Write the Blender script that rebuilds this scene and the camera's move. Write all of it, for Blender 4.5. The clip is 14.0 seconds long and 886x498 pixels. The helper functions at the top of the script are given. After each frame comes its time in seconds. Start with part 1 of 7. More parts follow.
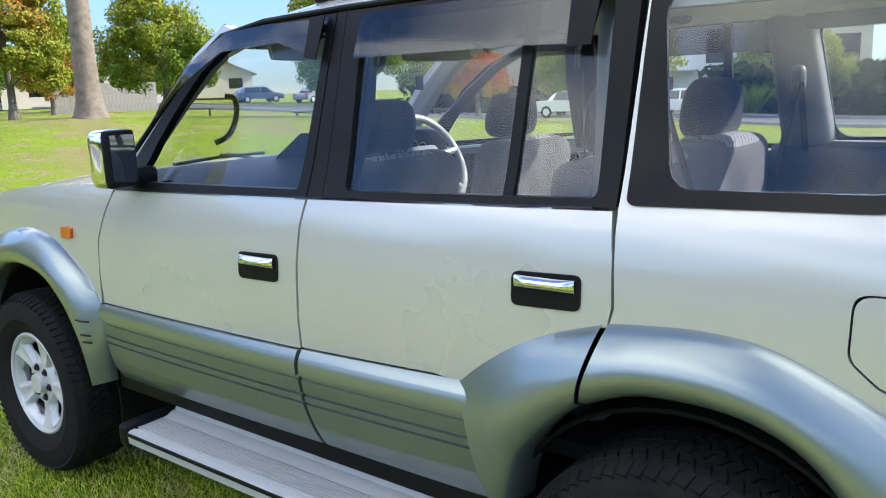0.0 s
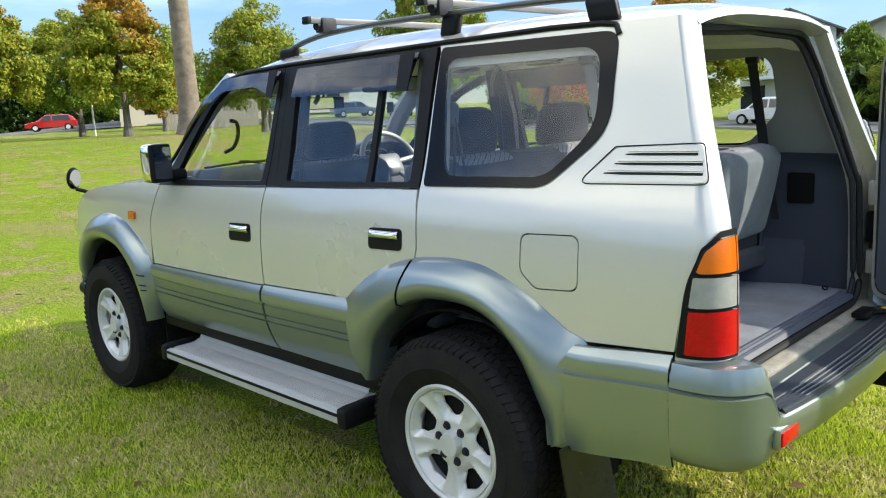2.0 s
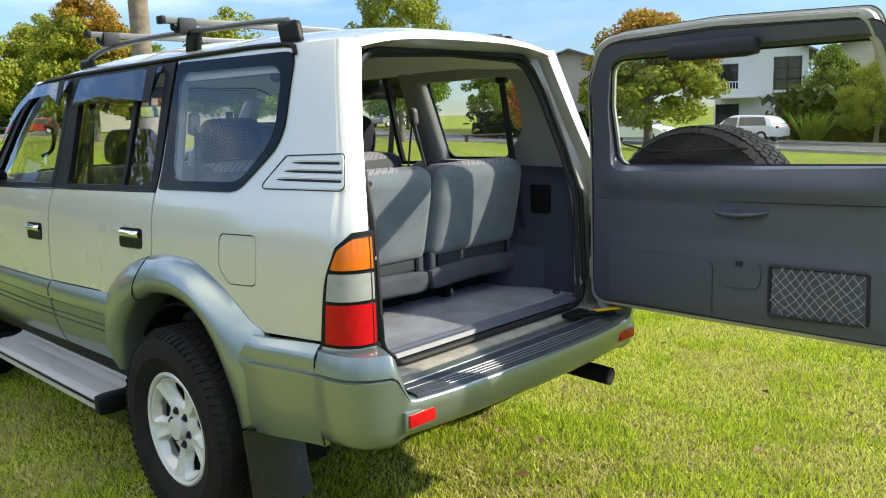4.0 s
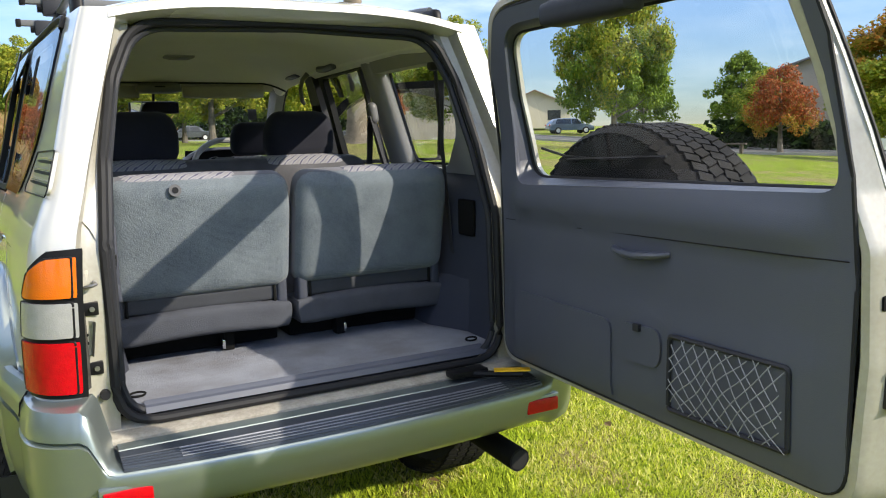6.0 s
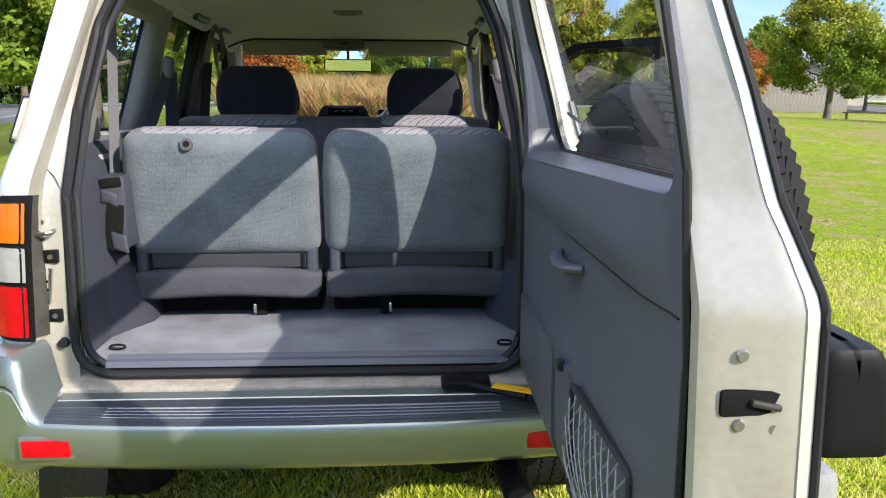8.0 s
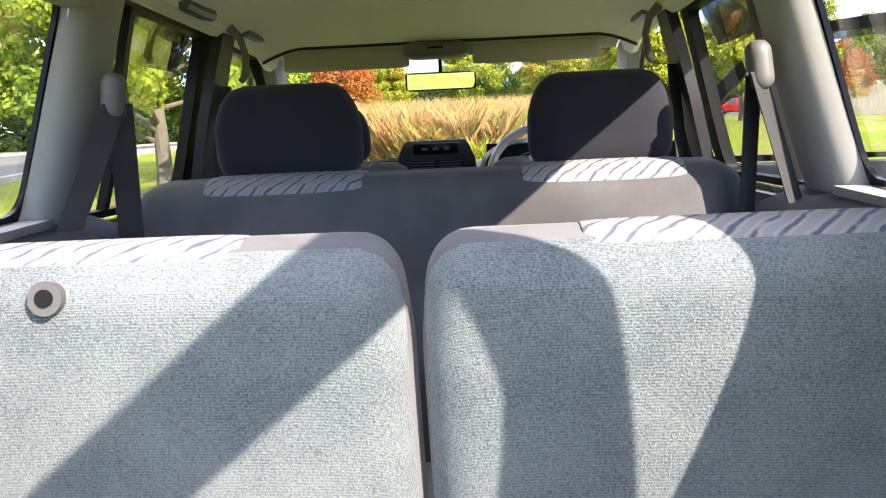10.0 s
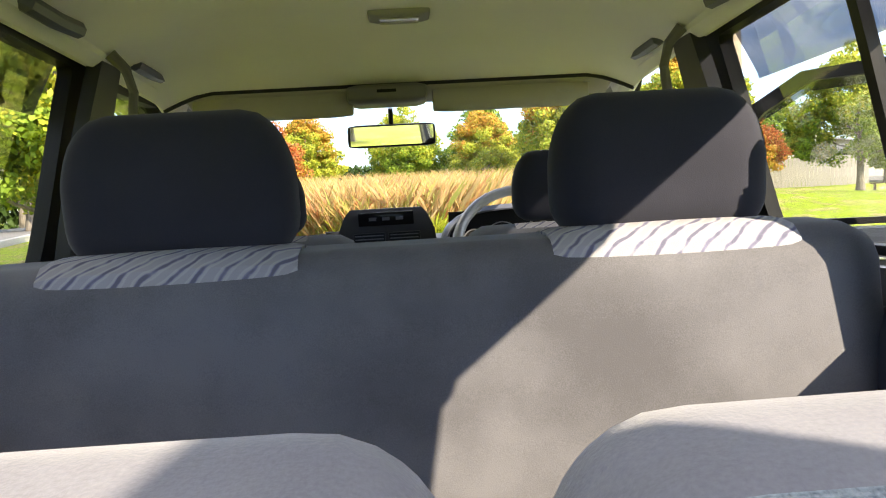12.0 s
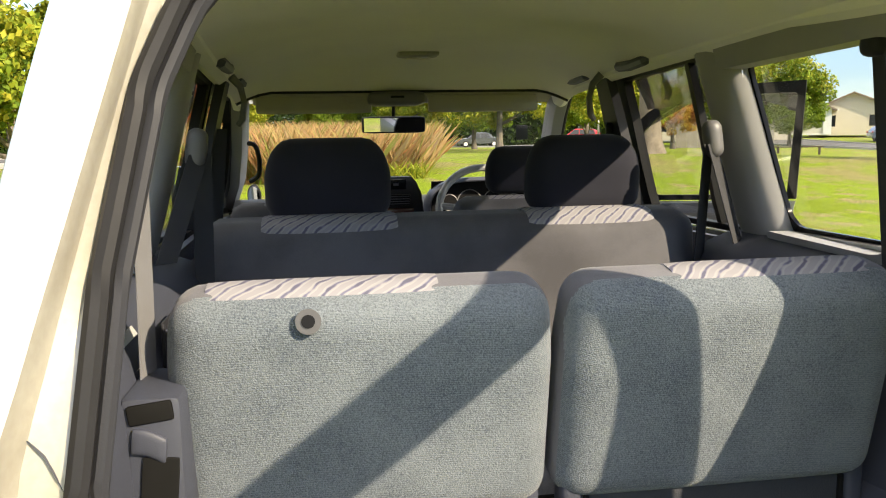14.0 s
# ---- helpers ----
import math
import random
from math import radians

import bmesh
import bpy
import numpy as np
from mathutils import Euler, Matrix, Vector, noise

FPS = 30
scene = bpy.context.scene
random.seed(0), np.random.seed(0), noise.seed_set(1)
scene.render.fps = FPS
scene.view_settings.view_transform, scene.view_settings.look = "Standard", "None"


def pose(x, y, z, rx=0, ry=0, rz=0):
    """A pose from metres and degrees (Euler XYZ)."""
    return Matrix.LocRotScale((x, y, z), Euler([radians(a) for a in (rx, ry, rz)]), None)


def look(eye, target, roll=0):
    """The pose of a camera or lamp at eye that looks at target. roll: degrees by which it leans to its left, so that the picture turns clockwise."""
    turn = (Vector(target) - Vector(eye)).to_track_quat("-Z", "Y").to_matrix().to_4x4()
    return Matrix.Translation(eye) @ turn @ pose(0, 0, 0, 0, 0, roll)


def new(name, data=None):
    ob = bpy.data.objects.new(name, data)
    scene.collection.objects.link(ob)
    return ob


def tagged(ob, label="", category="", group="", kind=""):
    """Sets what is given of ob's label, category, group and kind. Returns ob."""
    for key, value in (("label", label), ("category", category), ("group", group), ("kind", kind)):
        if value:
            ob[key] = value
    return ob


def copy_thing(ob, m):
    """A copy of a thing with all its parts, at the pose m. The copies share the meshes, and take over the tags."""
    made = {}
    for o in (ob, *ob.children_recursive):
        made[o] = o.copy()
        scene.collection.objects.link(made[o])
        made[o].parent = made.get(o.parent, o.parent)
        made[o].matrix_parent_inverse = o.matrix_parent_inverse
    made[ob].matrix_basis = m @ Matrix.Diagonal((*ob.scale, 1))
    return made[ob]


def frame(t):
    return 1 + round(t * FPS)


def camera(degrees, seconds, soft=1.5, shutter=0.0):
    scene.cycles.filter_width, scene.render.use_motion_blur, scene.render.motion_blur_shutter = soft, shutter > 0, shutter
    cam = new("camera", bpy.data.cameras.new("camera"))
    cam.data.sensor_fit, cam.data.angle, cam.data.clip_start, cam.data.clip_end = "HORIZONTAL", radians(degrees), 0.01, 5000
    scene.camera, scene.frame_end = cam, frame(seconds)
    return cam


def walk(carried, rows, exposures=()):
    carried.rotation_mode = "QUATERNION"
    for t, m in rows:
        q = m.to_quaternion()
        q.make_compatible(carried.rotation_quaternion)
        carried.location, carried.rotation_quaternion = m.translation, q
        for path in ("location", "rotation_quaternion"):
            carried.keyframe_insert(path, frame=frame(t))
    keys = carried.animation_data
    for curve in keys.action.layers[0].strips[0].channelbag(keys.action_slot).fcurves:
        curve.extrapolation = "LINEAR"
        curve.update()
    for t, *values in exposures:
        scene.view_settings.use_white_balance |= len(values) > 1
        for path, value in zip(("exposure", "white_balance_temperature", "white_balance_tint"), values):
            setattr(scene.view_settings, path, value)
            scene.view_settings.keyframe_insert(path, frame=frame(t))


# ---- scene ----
cam = camera(58.2, 14.0, 1.1)
EXPOSURES = [(0, 2.23, 6600, 8), (1, 2.1, 6900, 6), (3.5, 1.95, 7500, 2), (6.3, 1.93, 7500, 8), (7.5, 2.03, 7300, 10), (8.0, 2.16, 7200, 11), (8.7, 2.62, 6900, 14), (10.8, 3.42, 8700, 9), (12.8, 3.38, 8700, 9), (14, 2.48, 9300, 8)]
PATH = [
    (0, (-2.248, -0.548, 1.506), (-0.702, 0.657, 1.109), -2.2),
    (0.5, (-2.392, -0.853, 1.49), (-0.934, 0.463, 1.112), -2.3),
    (1, (-2.509, -1.191, 1.508), (-1.099, 0.178, 1.134), -2.7),
    (1.5, (-2.646, -1.498, 1.537), (-1.251, -0.113, 1.17), -3.3),
    (2, (-2.634, -1.814, 1.528), (-1.242, -0.424, 1.171), -3.1),
    (2.5, (-2.608, -2.114, 1.544), (-1.207, -0.733, 1.188), -2.9),
    (3, (-2.628, -2.364, 1.533), (-1.211, -0.998, 1.177), -2.4),
    (3.5, (-2.443, -2.534, 1.516), (-1.014, -1.179, 1.166), -2.1),
    (4, (-2.143, -2.666, 1.492), (-0.728, -1.292, 1.162), -1.9),
    (4.2, (-2.014, -2.674, 1.47), (-0.615, -1.282, 1.146), -1.9),
    (6.3, (-0.532, -2.967, 1.395), (0.291, -1.168, 1.102), -0.9),
    (6.5, (-0.386, -3.01, 1.38), (0.35, -1.173, 1.087), -0.6),
    (7, (-0.08, -3.004, 1.381), (0.431, -1.095, 1.069), 0.1),
    (7.5, (0.137, -2.907, 1.386), (0.431, -0.957, 1.05), 0.6),
    (8, (0.22, -2.771, 1.387), (0.335, -0.808, 1.02), 0.3),
    (8.5, (0.126, -2.43, 1.379), (0.124, -0.468, 0.993), -0.6),
    (8.7, (0.109, -2.287, 1.382), (0.071, -0.325, 0.997), -1.1),
    (11, (0.03, -0.829, 1.428), (-0.039, 1.163, 1.262), -3.3),
    (11.5, (-0.003, -0.768, 1.38), (-0.002, 1.229, 1.276), -3.8),
    (12, (-0.019, -0.733, 1.379), (0.078, 1.26, 1.251), -3.3),
    (12.5, (-0.057, -0.767, 1.414), (0.08, 1.22, 1.229), -2.3),
    (13, (-0.155, -0.961, 1.479), (0.034, 1.017, 1.244), -1.6),
    (13.5, (-0.202, -1.307, 1.499), (0.019, 0.663, 1.237), -1.1),
    (14, (-0.317, -1.61, 1.497), (-0.029, 0.351, 1.23), -1.1),
]
walk(cam, [(t, look(eye, target, roll)) for t, eye, target, roll in PATH], EXPOSURES)

# ---- world, sun, exposure ----
SUN = Vector((0.9, -1.0, 0.78)).normalized()
world = bpy.data.worlds.new("sky")
scene.world = world
world.use_nodes = True
wn, wl = world.node_tree.nodes, world.node_tree.links
sky = wn.new("ShaderNodeTexSky")
sky.sky_type, sky.sun_disc = "NISHITA", False
sky.sun_elevation = math.asin(SUN.z)
sky.sun_rotation = math.atan2(SUN.x, SUN.y)
sky.air_density, sky.dust_density, sky.ozone_density, sky.altitude = 1.0, 0.1, 2.0, 1500
wn["Background"].inputs["Strength"].default_value = 0.12
# scattered clouds, spread evenly on a flat layer over the place
sc, sep, com, cn = (wn.new("ShaderNode" + k) for k in ("TexCoord", "SeparateXYZ", "CombineXYZ", "TexNoise"))
wl.new(sc.outputs["Generated"], sep.inputs[0])
up = wn.new("ShaderNodeMath")
up.operation, up.inputs[1].default_value = "ADD", 0.12
wl.new(sep.outputs["Z"], up.inputs[0])
for axis in "XY":
    dv = wn.new("ShaderNodeMath")
    dv.operation = "DIVIDE"
    wl.new(sep.outputs[axis], dv.inputs[0])
    wl.new(up.outputs[0], dv.inputs[1])
    wl.new(dv.outputs[0], com.inputs[axis])
wl.new(com.outputs[0], cn.inputs["Vector"])
cn.inputs["Scale"].default_value, cn.inputs["Detail"].default_value, cn.inputs["Roughness"].default_value = 0.9, 7.0, 0.58
cover, low, both = wn.new("ShaderNodeMapRange"), wn.new("ShaderNodeMapRange"), wn.new("ShaderNodeMath")
cover.inputs["From Min"].default_value, cover.inputs["From Max"].default_value = 0.46, 0.66
low.inputs["From Min"].default_value, low.inputs["From Max"].default_value = 0.12, 0.40
low.inputs["To Min"].default_value = 0.03
wl.new(cn.outputs["Fac"], cover.inputs["Value"])
wl.new(sep.outputs["Z"], low.inputs["Value"])
both.operation = "MULTIPLY"
wl.new(cover.outputs[0], both.inputs[0])
wl.new(low.outputs[0], both.inputs[1])
cm = wn.new("ShaderNodeMix")
cm.data_type = "RGBA"
cm.inputs["B"].default_value = (9.2, 9.2, 9.1, 1)
wl.new(both.outputs[0], cm.inputs["Factor"])
dim, haze = wn.new("ShaderNodeVectorMath"), wn.new("ShaderNodeMapRange")
dim.operation = "SCALE"
haze.inputs["From Max"].default_value, haze.inputs["To Min"].default_value, haze.inputs["To Max"].default_value = 0.5, 0.22, 0.85
wl.new(sep.outputs["Z"], haze.inputs["Value"])
wl.new(haze.outputs[0], dim.inputs["Scale"])
wl.new(sky.outputs[0], dim.inputs[0])
blue = wn.new("ShaderNodeVectorMath")
blue.operation, blue.inputs[1].default_value = "MULTIPLY", (0.80, 0.93, 1.22)
wl.new(dim.outputs[0], blue.inputs[0])
wl.new(blue.outputs[0], cm.inputs["A"])
wl.new(cm.outputs["Result"], wn["Background"].inputs["Color"])
sun = new("sun", bpy.data.lights.new("sun", "SUN"))
sun.data.energy, sun.data.angle, sun.data.color = 1.75, radians(0.55), (1.0, 0.965, 0.92)
sun.matrix_world = look(SUN * 50, (0, 0, 0))


# ---- materials ----
def node_mat(name):
    m = bpy.data.materials.new(name)
    m.use_nodes = True
    t = m.node_tree
    return m, t.nodes, t.links, t.nodes["Principled BSDF"]


def surf(name, col, rough=0.5, metal=0.0, var=0.15, scale=8.0, fine=120.0, bump=0.0, coat=0.0, spec=0.5, stain=None, rvar=0.1, sheen=0.0, span=(0.35, 0.75)):
    """A surface with grain at two scales in colour, gloss and relief."""
    m, n, l, p = node_mat(name)
    tc = n.new("ShaderNodeTexCoord")
    big, small = n.new("ShaderNodeTexNoise"), n.new("ShaderNodeTexNoise")
    for tex, s, d in ((big, scale, 4), (small, fine, 3)):
        tex.inputs["Scale"].default_value, tex.inputs["Detail"].default_value = s, d
        l.new(tc.outputs["Object"], tex.inputs["Vector"])
    mix = n.new("ShaderNodeMix")
    mix.data_type = "RGBA"
    c2 = stain or tuple(c * (1 - var) for c in col)
    mix.inputs["A"].default_value, mix.inputs["B"].default_value = (*col, 1), (*c2, 1)
    ramp = n.new("ShaderNodeMapRange")
    ramp.inputs["From Min"].default_value, ramp.inputs["From Max"].default_value = span
    add = n.new("ShaderNodeMath")
    add.operation = "MULTIPLY_ADD"
    add.inputs[1].default_value = 0.35
    l.new(small.outputs["Fac"], add.inputs[0])
    half = n.new("ShaderNodeMath")
    half.operation = "MULTIPLY"
    half.inputs[1].default_value = 0.7
    l.new(big.outputs["Fac"], half.inputs[0])
    l.new(half.outputs[0], add.inputs[2])
    l.new(add.outputs[0], ramp.inputs["Value"])
    l.new(ramp.outputs[0], mix.inputs["Factor"])
    l.new(mix.outputs["Result"], p.inputs["Base Color"])
    rr = n.new("ShaderNodeMapRange")
    rr.inputs["To Min"].default_value, rr.inputs["To Max"].default_value = max(rough - rvar / 2, 0.02), min(rough + rvar / 2, 1)
    l.new(big.outputs["Fac"], rr.inputs["Value"])
    l.new(rr.outputs[0], p.inputs["Roughness"])
    p.inputs["Metallic"].default_value = metal
    p.inputs["Specular IOR Level"].default_value = spec
    p.inputs["Coat Weight"].default_value, p.inputs["Coat Roughness"].default_value = coat, 0.03
    if sheen:
        p.inputs["Sheen Weight"].default_value = sheen
    if bump:
        b = n.new("ShaderNodeBump")
        b.inputs["Strength"].default_value, b.inputs["Distance"].default_value = bump, 0.004
        l.new(small.outputs["Fac"], b.inputs["Height"])
        l.new(b.outputs[0], p.inputs["Normal"])
    return m


def glass_mat(name, tint, rough=0.0):
    """Thin pane: mostly clear, mirrors at grazing angles."""
    m, n, l, p = node_mat(name)
    out = n["Material Output"]
    clear, gloss, mix, lw = n.new("ShaderNodeBsdfTransparent"), n.new("ShaderNodeBsdfGlossy"), n.new("ShaderNodeMixShader"), n.new("ShaderNodeLayerWeight")
    clear.inputs["Color"].default_value = (*tint, 1)
    gloss.inputs["Roughness"].default_value = rough
    lw.inputs["Blend"].default_value = 0.5
    pw, mul = n.new("ShaderNodeMath"), n.new("ShaderNodeMath")
    pw.operation, mul.operation = "POWER", "MULTIPLY_ADD"
    pw.inputs[1].default_value = 4.0
    mul.inputs[1].default_value, mul.inputs[2].default_value = 0.9, 0.055
    l.new(lw.outputs["Facing"], pw.inputs[0])
    l.new(pw.outputs[0], mul.inputs[0])
    l.new(mul.outputs[0], mix.inputs["Fac"])
    l.new(clear.outputs[0], mix.inputs[1])
    l.new(gloss.outputs[0], mix.inputs[2])
    l.new(mix.outputs[0], out.inputs["Surface"])
    return m


PAINT = surf("champagne_paint", (0.55, 0.535, 0.492), 0.28, 0.25, 0.05, 2, 900, 0.0, 0.9, rvar=0.05)
PAINT_IN = surf("champagne_jamb_paint", (0.50, 0.475, 0.41), 0.45, 0.1, 0.12, 6, 300, 0.0, 0.3, stain=(0.36, 0.32, 0.25))
# Same paint with dirt, its base also darkened to tone down the sunlight on it
PAINT_DIRTY_DIM = surf("champagne_paint_weathered_dim", (0.385, 0.37, 0.325), 0.34, 0.2, 0.1, 7, 90, 0.0, 0.5, stain=(0.29, 0.265, 0.22))
GREY = surf("grey_green_metallic_paint", (0.245, 0.285, 0.278), 0.31, 0.72, 0.03, 3, 900, 0.0, 0.6, rvar=0.03)
BLACK = surf("black_trim", (0.008, 0.008, 0.009), 0.45, 0.0, 0.3, 12, 200, 0.0, 0.0, spec=0.16)
BLACK_GLOSS = surf("black_gloss_trim", (0.005, 0.005, 0.006), 0.12, 0.0, 0.2, 12, 200, spec=0.14)
RUBBER = surf("tyre_rubber", (0.010, 0.010, 0.0105), 0.75, 0.0, 0.4, 14, 160, 0.4, spec=0.12, stain=(0.020, 0.018, 0.016))
SEAL = surf("rubber_seal", (0.012, 0.012, 0.014), 0.62, 0.0, 0.3, 20, 200, spec=0.3)
DARK = surf("dark_underbody", (0.008, 0.008, 0.008), 0.9, 0.0, 0.3, 6, 60, spec=0.15)
ALLOY = surf("alloy_silver", (0.64, 0.64, 0.635), 0.36, 0.2, 0.06, 10, 400, stain=(0.5, 0.49, 0.46))
CHROME = surf("chrome", (0.86, 0.87, 0.88), 0.06, 1.0, 0.03, 10, 200, rvar=0.04)
STEP = surf("ribbed_aluminium", (0.46, 0.46, 0.445), 0.38, 0.05, 0.1, 12, 300, 0.1)
STEEL = surf("dull_steel", (0.32, 0.31, 0.30), 0.4, 0.9, 0.2, 30, 300)
PLASTIC = surf("blue_grey_plastic", (0.066, 0.073, 0.098), 0.42, 0.0, 0.12, 6, 500, 0.12)
PLASTIC_D = surf("dark_grey_plastic", (0.022, 0.023, 0.028), 0.55, 0.0, 0.15, 6, 500, 0.12, spec=0.25)
PLASTIC_N = surf("navy_grey_plastic", (0.044, 0.049, 0.068), 0.55, 0.0, 0.15, 6, 500, 0.12, spec=0.35)
TRIM_L = surf("light_grey_trim", (0.285, 0.285, 0.29), 0.6, 0.0, 0.1, 5, 400, 0.1)
HEADLINER = surf("beige_grey_headliner", (0.86, 0.85, 0.815), 0.9, 0.0, 0.06, 4, 500, 0.15, spec=0.1)
VELOUR = surf("grey_velour", (0.122, 0.121, 0.132), 0.95, 0.0, 0.2, 6, 700, 0.10, spec=0.05, stain=(0.070, 0.069, 0.075), sheen=0.08, span=(0.40, 0.66))
VELOUR_D = surf("dark_navy_velour", (0.027, 0.028, 0.038), 0.95, 0.0, 0.3, 7, 700, 0.10, spec=0.05, sheen=0.10)
CARPET = surf("grey_carpet", (0.258, 0.275, 0.318), 0.97, 0.0, 0.25, 7, 420, 0.8, spec=0.05, stain=(0.18, 0.18, 0.20), span=(0.42, 0.66))
SEAT_DARK = surf("dark_seat_plastic", (0.04, 0.043, 0.052), 0.6, 0.0, 0.2, 9, 420, 0.3, spec=0.25)
VELOUR_TOP = surf("pale_grey_velour", (0.135, 0.136, 0.155), 0.95, 0.0, 0.2, 9, 500, 0.15, spec=0.06, stain=(0.10, 0.10, 0.117), sheen=0.15, span=(0.4, 0.66))
SEAT_KNOB = surf("grey_seat_knob", (0.075, 0.075, 0.08), 0.5, 0.0, 0.15, 20, 300)
LABEL = surf("pale_label", (0.42, 0.42, 0.42), 0.5, 0.0, 0.1, 20, 300)
CARPET_D = surf("dark_grey_carpet", (0.075, 0.08, 0.095), 0.97, 0.0, 0.25, 9, 420, 0.6, spec=0.05, stain=(0.05, 0.053, 0.064))
BELT_CAP = surf("grey_anchor_plastic", (0.115, 0.115, 0.12), 0.45, 0.0, 0.1, 20, 300)
# Lighter copy of the webbing, with sunlight on the left strap painted in
BELT_L = surf("sunlit_webbing", (0.15, 0.15, 0.16), 0.8, 0.0, 0.15, 20, 700, 0.4)
BELT = surf("grey_webbing", (0.028, 0.029, 0.034), 0.8, 0.0, 0.15, 20, 700, 0.4)
ORANGE = surf("orange_lens", (0.62, 0.125, 0.004), 0.16, 0.0, 0.1, 30, 300, 0.2, 0.6)
RED = surf("red_lens", (0.50, 0.0, 0.008), 0.2, 0.0, 0.3, 60, 300, 0.3, 0.25, spec=0.25)
CLEAR = surf("clear_lens", (0.30, 0.30, 0.30), 0.15, 0.0, 0.2, 30, 300, 0.2, 0.6)
YELLOW = surf("yellow_label", (0.80, 0.46, 0.02), 0.45, 0.0, 0.1, 30, 300)
WHITE = surf("white_plate", (0.7, 0.7, 0.7), 0.4, 0.0, 0.1, 20, 300)
GLASS = glass_mat("window_glass", (0.93, 0.95, 0.94))
GLASS_T = glass_mat("smoked_shield", (0.42, 0.43, 0.46), 0.03)



def loop_fabric(name, light, dark):
    """Looped upholstery: fine level ribs broken up by fuzz, with worn lighter patches."""
    m, n, l, p = node_mat(name)
    tc, wv, nz, big = n.new("ShaderNodeTexCoord"), n.new("ShaderNodeTexWave"), n.new("ShaderNodeTexNoise"), n.new("ShaderNodeTexNoise")
    for t in (nz, big):
        l.new(tc.outputs["Object"], t.inputs["Vector"])
    dot, cz = n.new("ShaderNodeVectorMath"), n.new("ShaderNodeCombineXYZ")
    dot.operation, dot.inputs[1].default_value = "DOT_PRODUCT", (0.02, 1.0, 1.0)
    l.new(tc.outputs["Object"], dot.inputs[0])
    l.new(dot.outputs["Value"], cz.inputs["Z"])
    l.new(cz.outputs[0], wv.inputs["Vector"])
    wv.bands_direction = "Z"
    wv.inputs["Scale"].default_value, wv.inputs["Distortion"].default_value, wv.inputs["Detail"].default_value, wv.inputs["Detail Scale"].default_value = 115, 0.0, 0.0, 3.0
    nz.inputs["Scale"].default_value, nz.inputs["Detail"].default_value = 420, 2
    big.inputs["Scale"].default_value, big.inputs["Detail"].default_value = 9, 5
    a, c = n.new("ShaderNodeMath"), n.new("ShaderNodeMath")
    a.operation, c.operation = "MULTIPLY_ADD", "MULTIPLY_ADD"
    a.inputs[1].default_value, c.inputs[1].default_value = 0.13, 0.50
    l.new(wv.outputs["Fac"], a.inputs[0])
    l.new(nz.outputs["Fac"], a.inputs[2])
    l.new(big.outputs["Fac"], c.inputs[0])
    l.new(a.outputs[0], c.inputs[2])
    cr = n.new("ShaderNodeValToRGB")
    cr.color_ramp.elements[0].position, cr.color_ramp.elements[0].color = 0.55, (*dark, 1)
    cr.color_ramp.elements[1].position, cr.color_ramp.elements[1].color = 1.0, (*light, 1)
    l.new(c.outputs[0], cr.inputs[0])
    l.new(cr.outputs[0], p.inputs["Base Color"])
    bp = n.new("ShaderNodeBump")
    bp.inputs["Strength"].default_value, bp.inputs["Distance"].default_value = 0.7, 0.0025
    l.new(a.outputs[0], bp.inputs["Height"])
    l.new(bp.outputs[0], p.inputs["Normal"])
    p.inputs["Roughness"].default_value, p.inputs["Specular IOR Level"].default_value, p.inputs["Sheen Weight"].default_value = 0.95, 0.08, 0.2
    return m


LOOP = loop_fabric("grey_blue_loop_fabric", (0.165, 0.190, 0.212), (0.056, 0.072, 0.092))


# ---- building blocks ----
def part(name, bm, mat, parent=None, label="", smooth=True, sharp=35):
    me = bpy.data.meshes.new(name)
    bmesh.ops.recalc_face_normals(bm, faces=bm.faces)
    bm.to_mesh(me)
    bm.free()
    if smooth:
        me.polygons.foreach_set("use_smooth", [True] * len(me.polygons))
        me.set_sharp_from_angle(angle=radians(sharp))
    for one in mat if isinstance(mat, (list, tuple)) else [mat]:
        me.materials.append(one)
    ob = new(name, me)
    ob.parent = parent
    if label:
        ob["label"] = label
    return ob


def thing(name, label, category, at=(0, 0, 0), rz=0.0, group=""):
    ob = new(name)
    ob.matrix_world = pose(*at, 0, 0, rz)
    return tagged(ob, label, category, group)


def curve_at(table, v):
    ks, vs = zip(*sorted(table))
    return float(np.interp(v, ks, vs))


def soft_at(table, v):
    """Smooth interpolation of a small table."""
    ks, vs = zip(*sorted(table))
    if v <= ks[0]:
        return vs[0]
    if v >= ks[-1]:
        return vs[-1]
    i = int(np.searchsorted(ks, v)) - 1
    m = [0.0] * len(ks)
    for j in range(1, len(ks) - 1):
        m[j] = (vs[j + 1] - vs[j - 1]) / (ks[j + 1] - ks[j - 1])
    m[0], m[-1] = (vs[1] - vs[0]) / (ks[1] - ks[0]), (vs[-1] - vs[-2]) / (ks[-1] - ks[-2])
    h = ks[i + 1] - ks[i]
    u = (v - ks[i]) / h
    return (2 * u**3 - 3 * u**2 + 1) * vs[i] + (u**3 - 2 * u**2 + u) * h * m[i] + (-2 * u**3 + 3 * u**2) * vs[i + 1] + (u**3 - u**2) * h * m[i + 1]


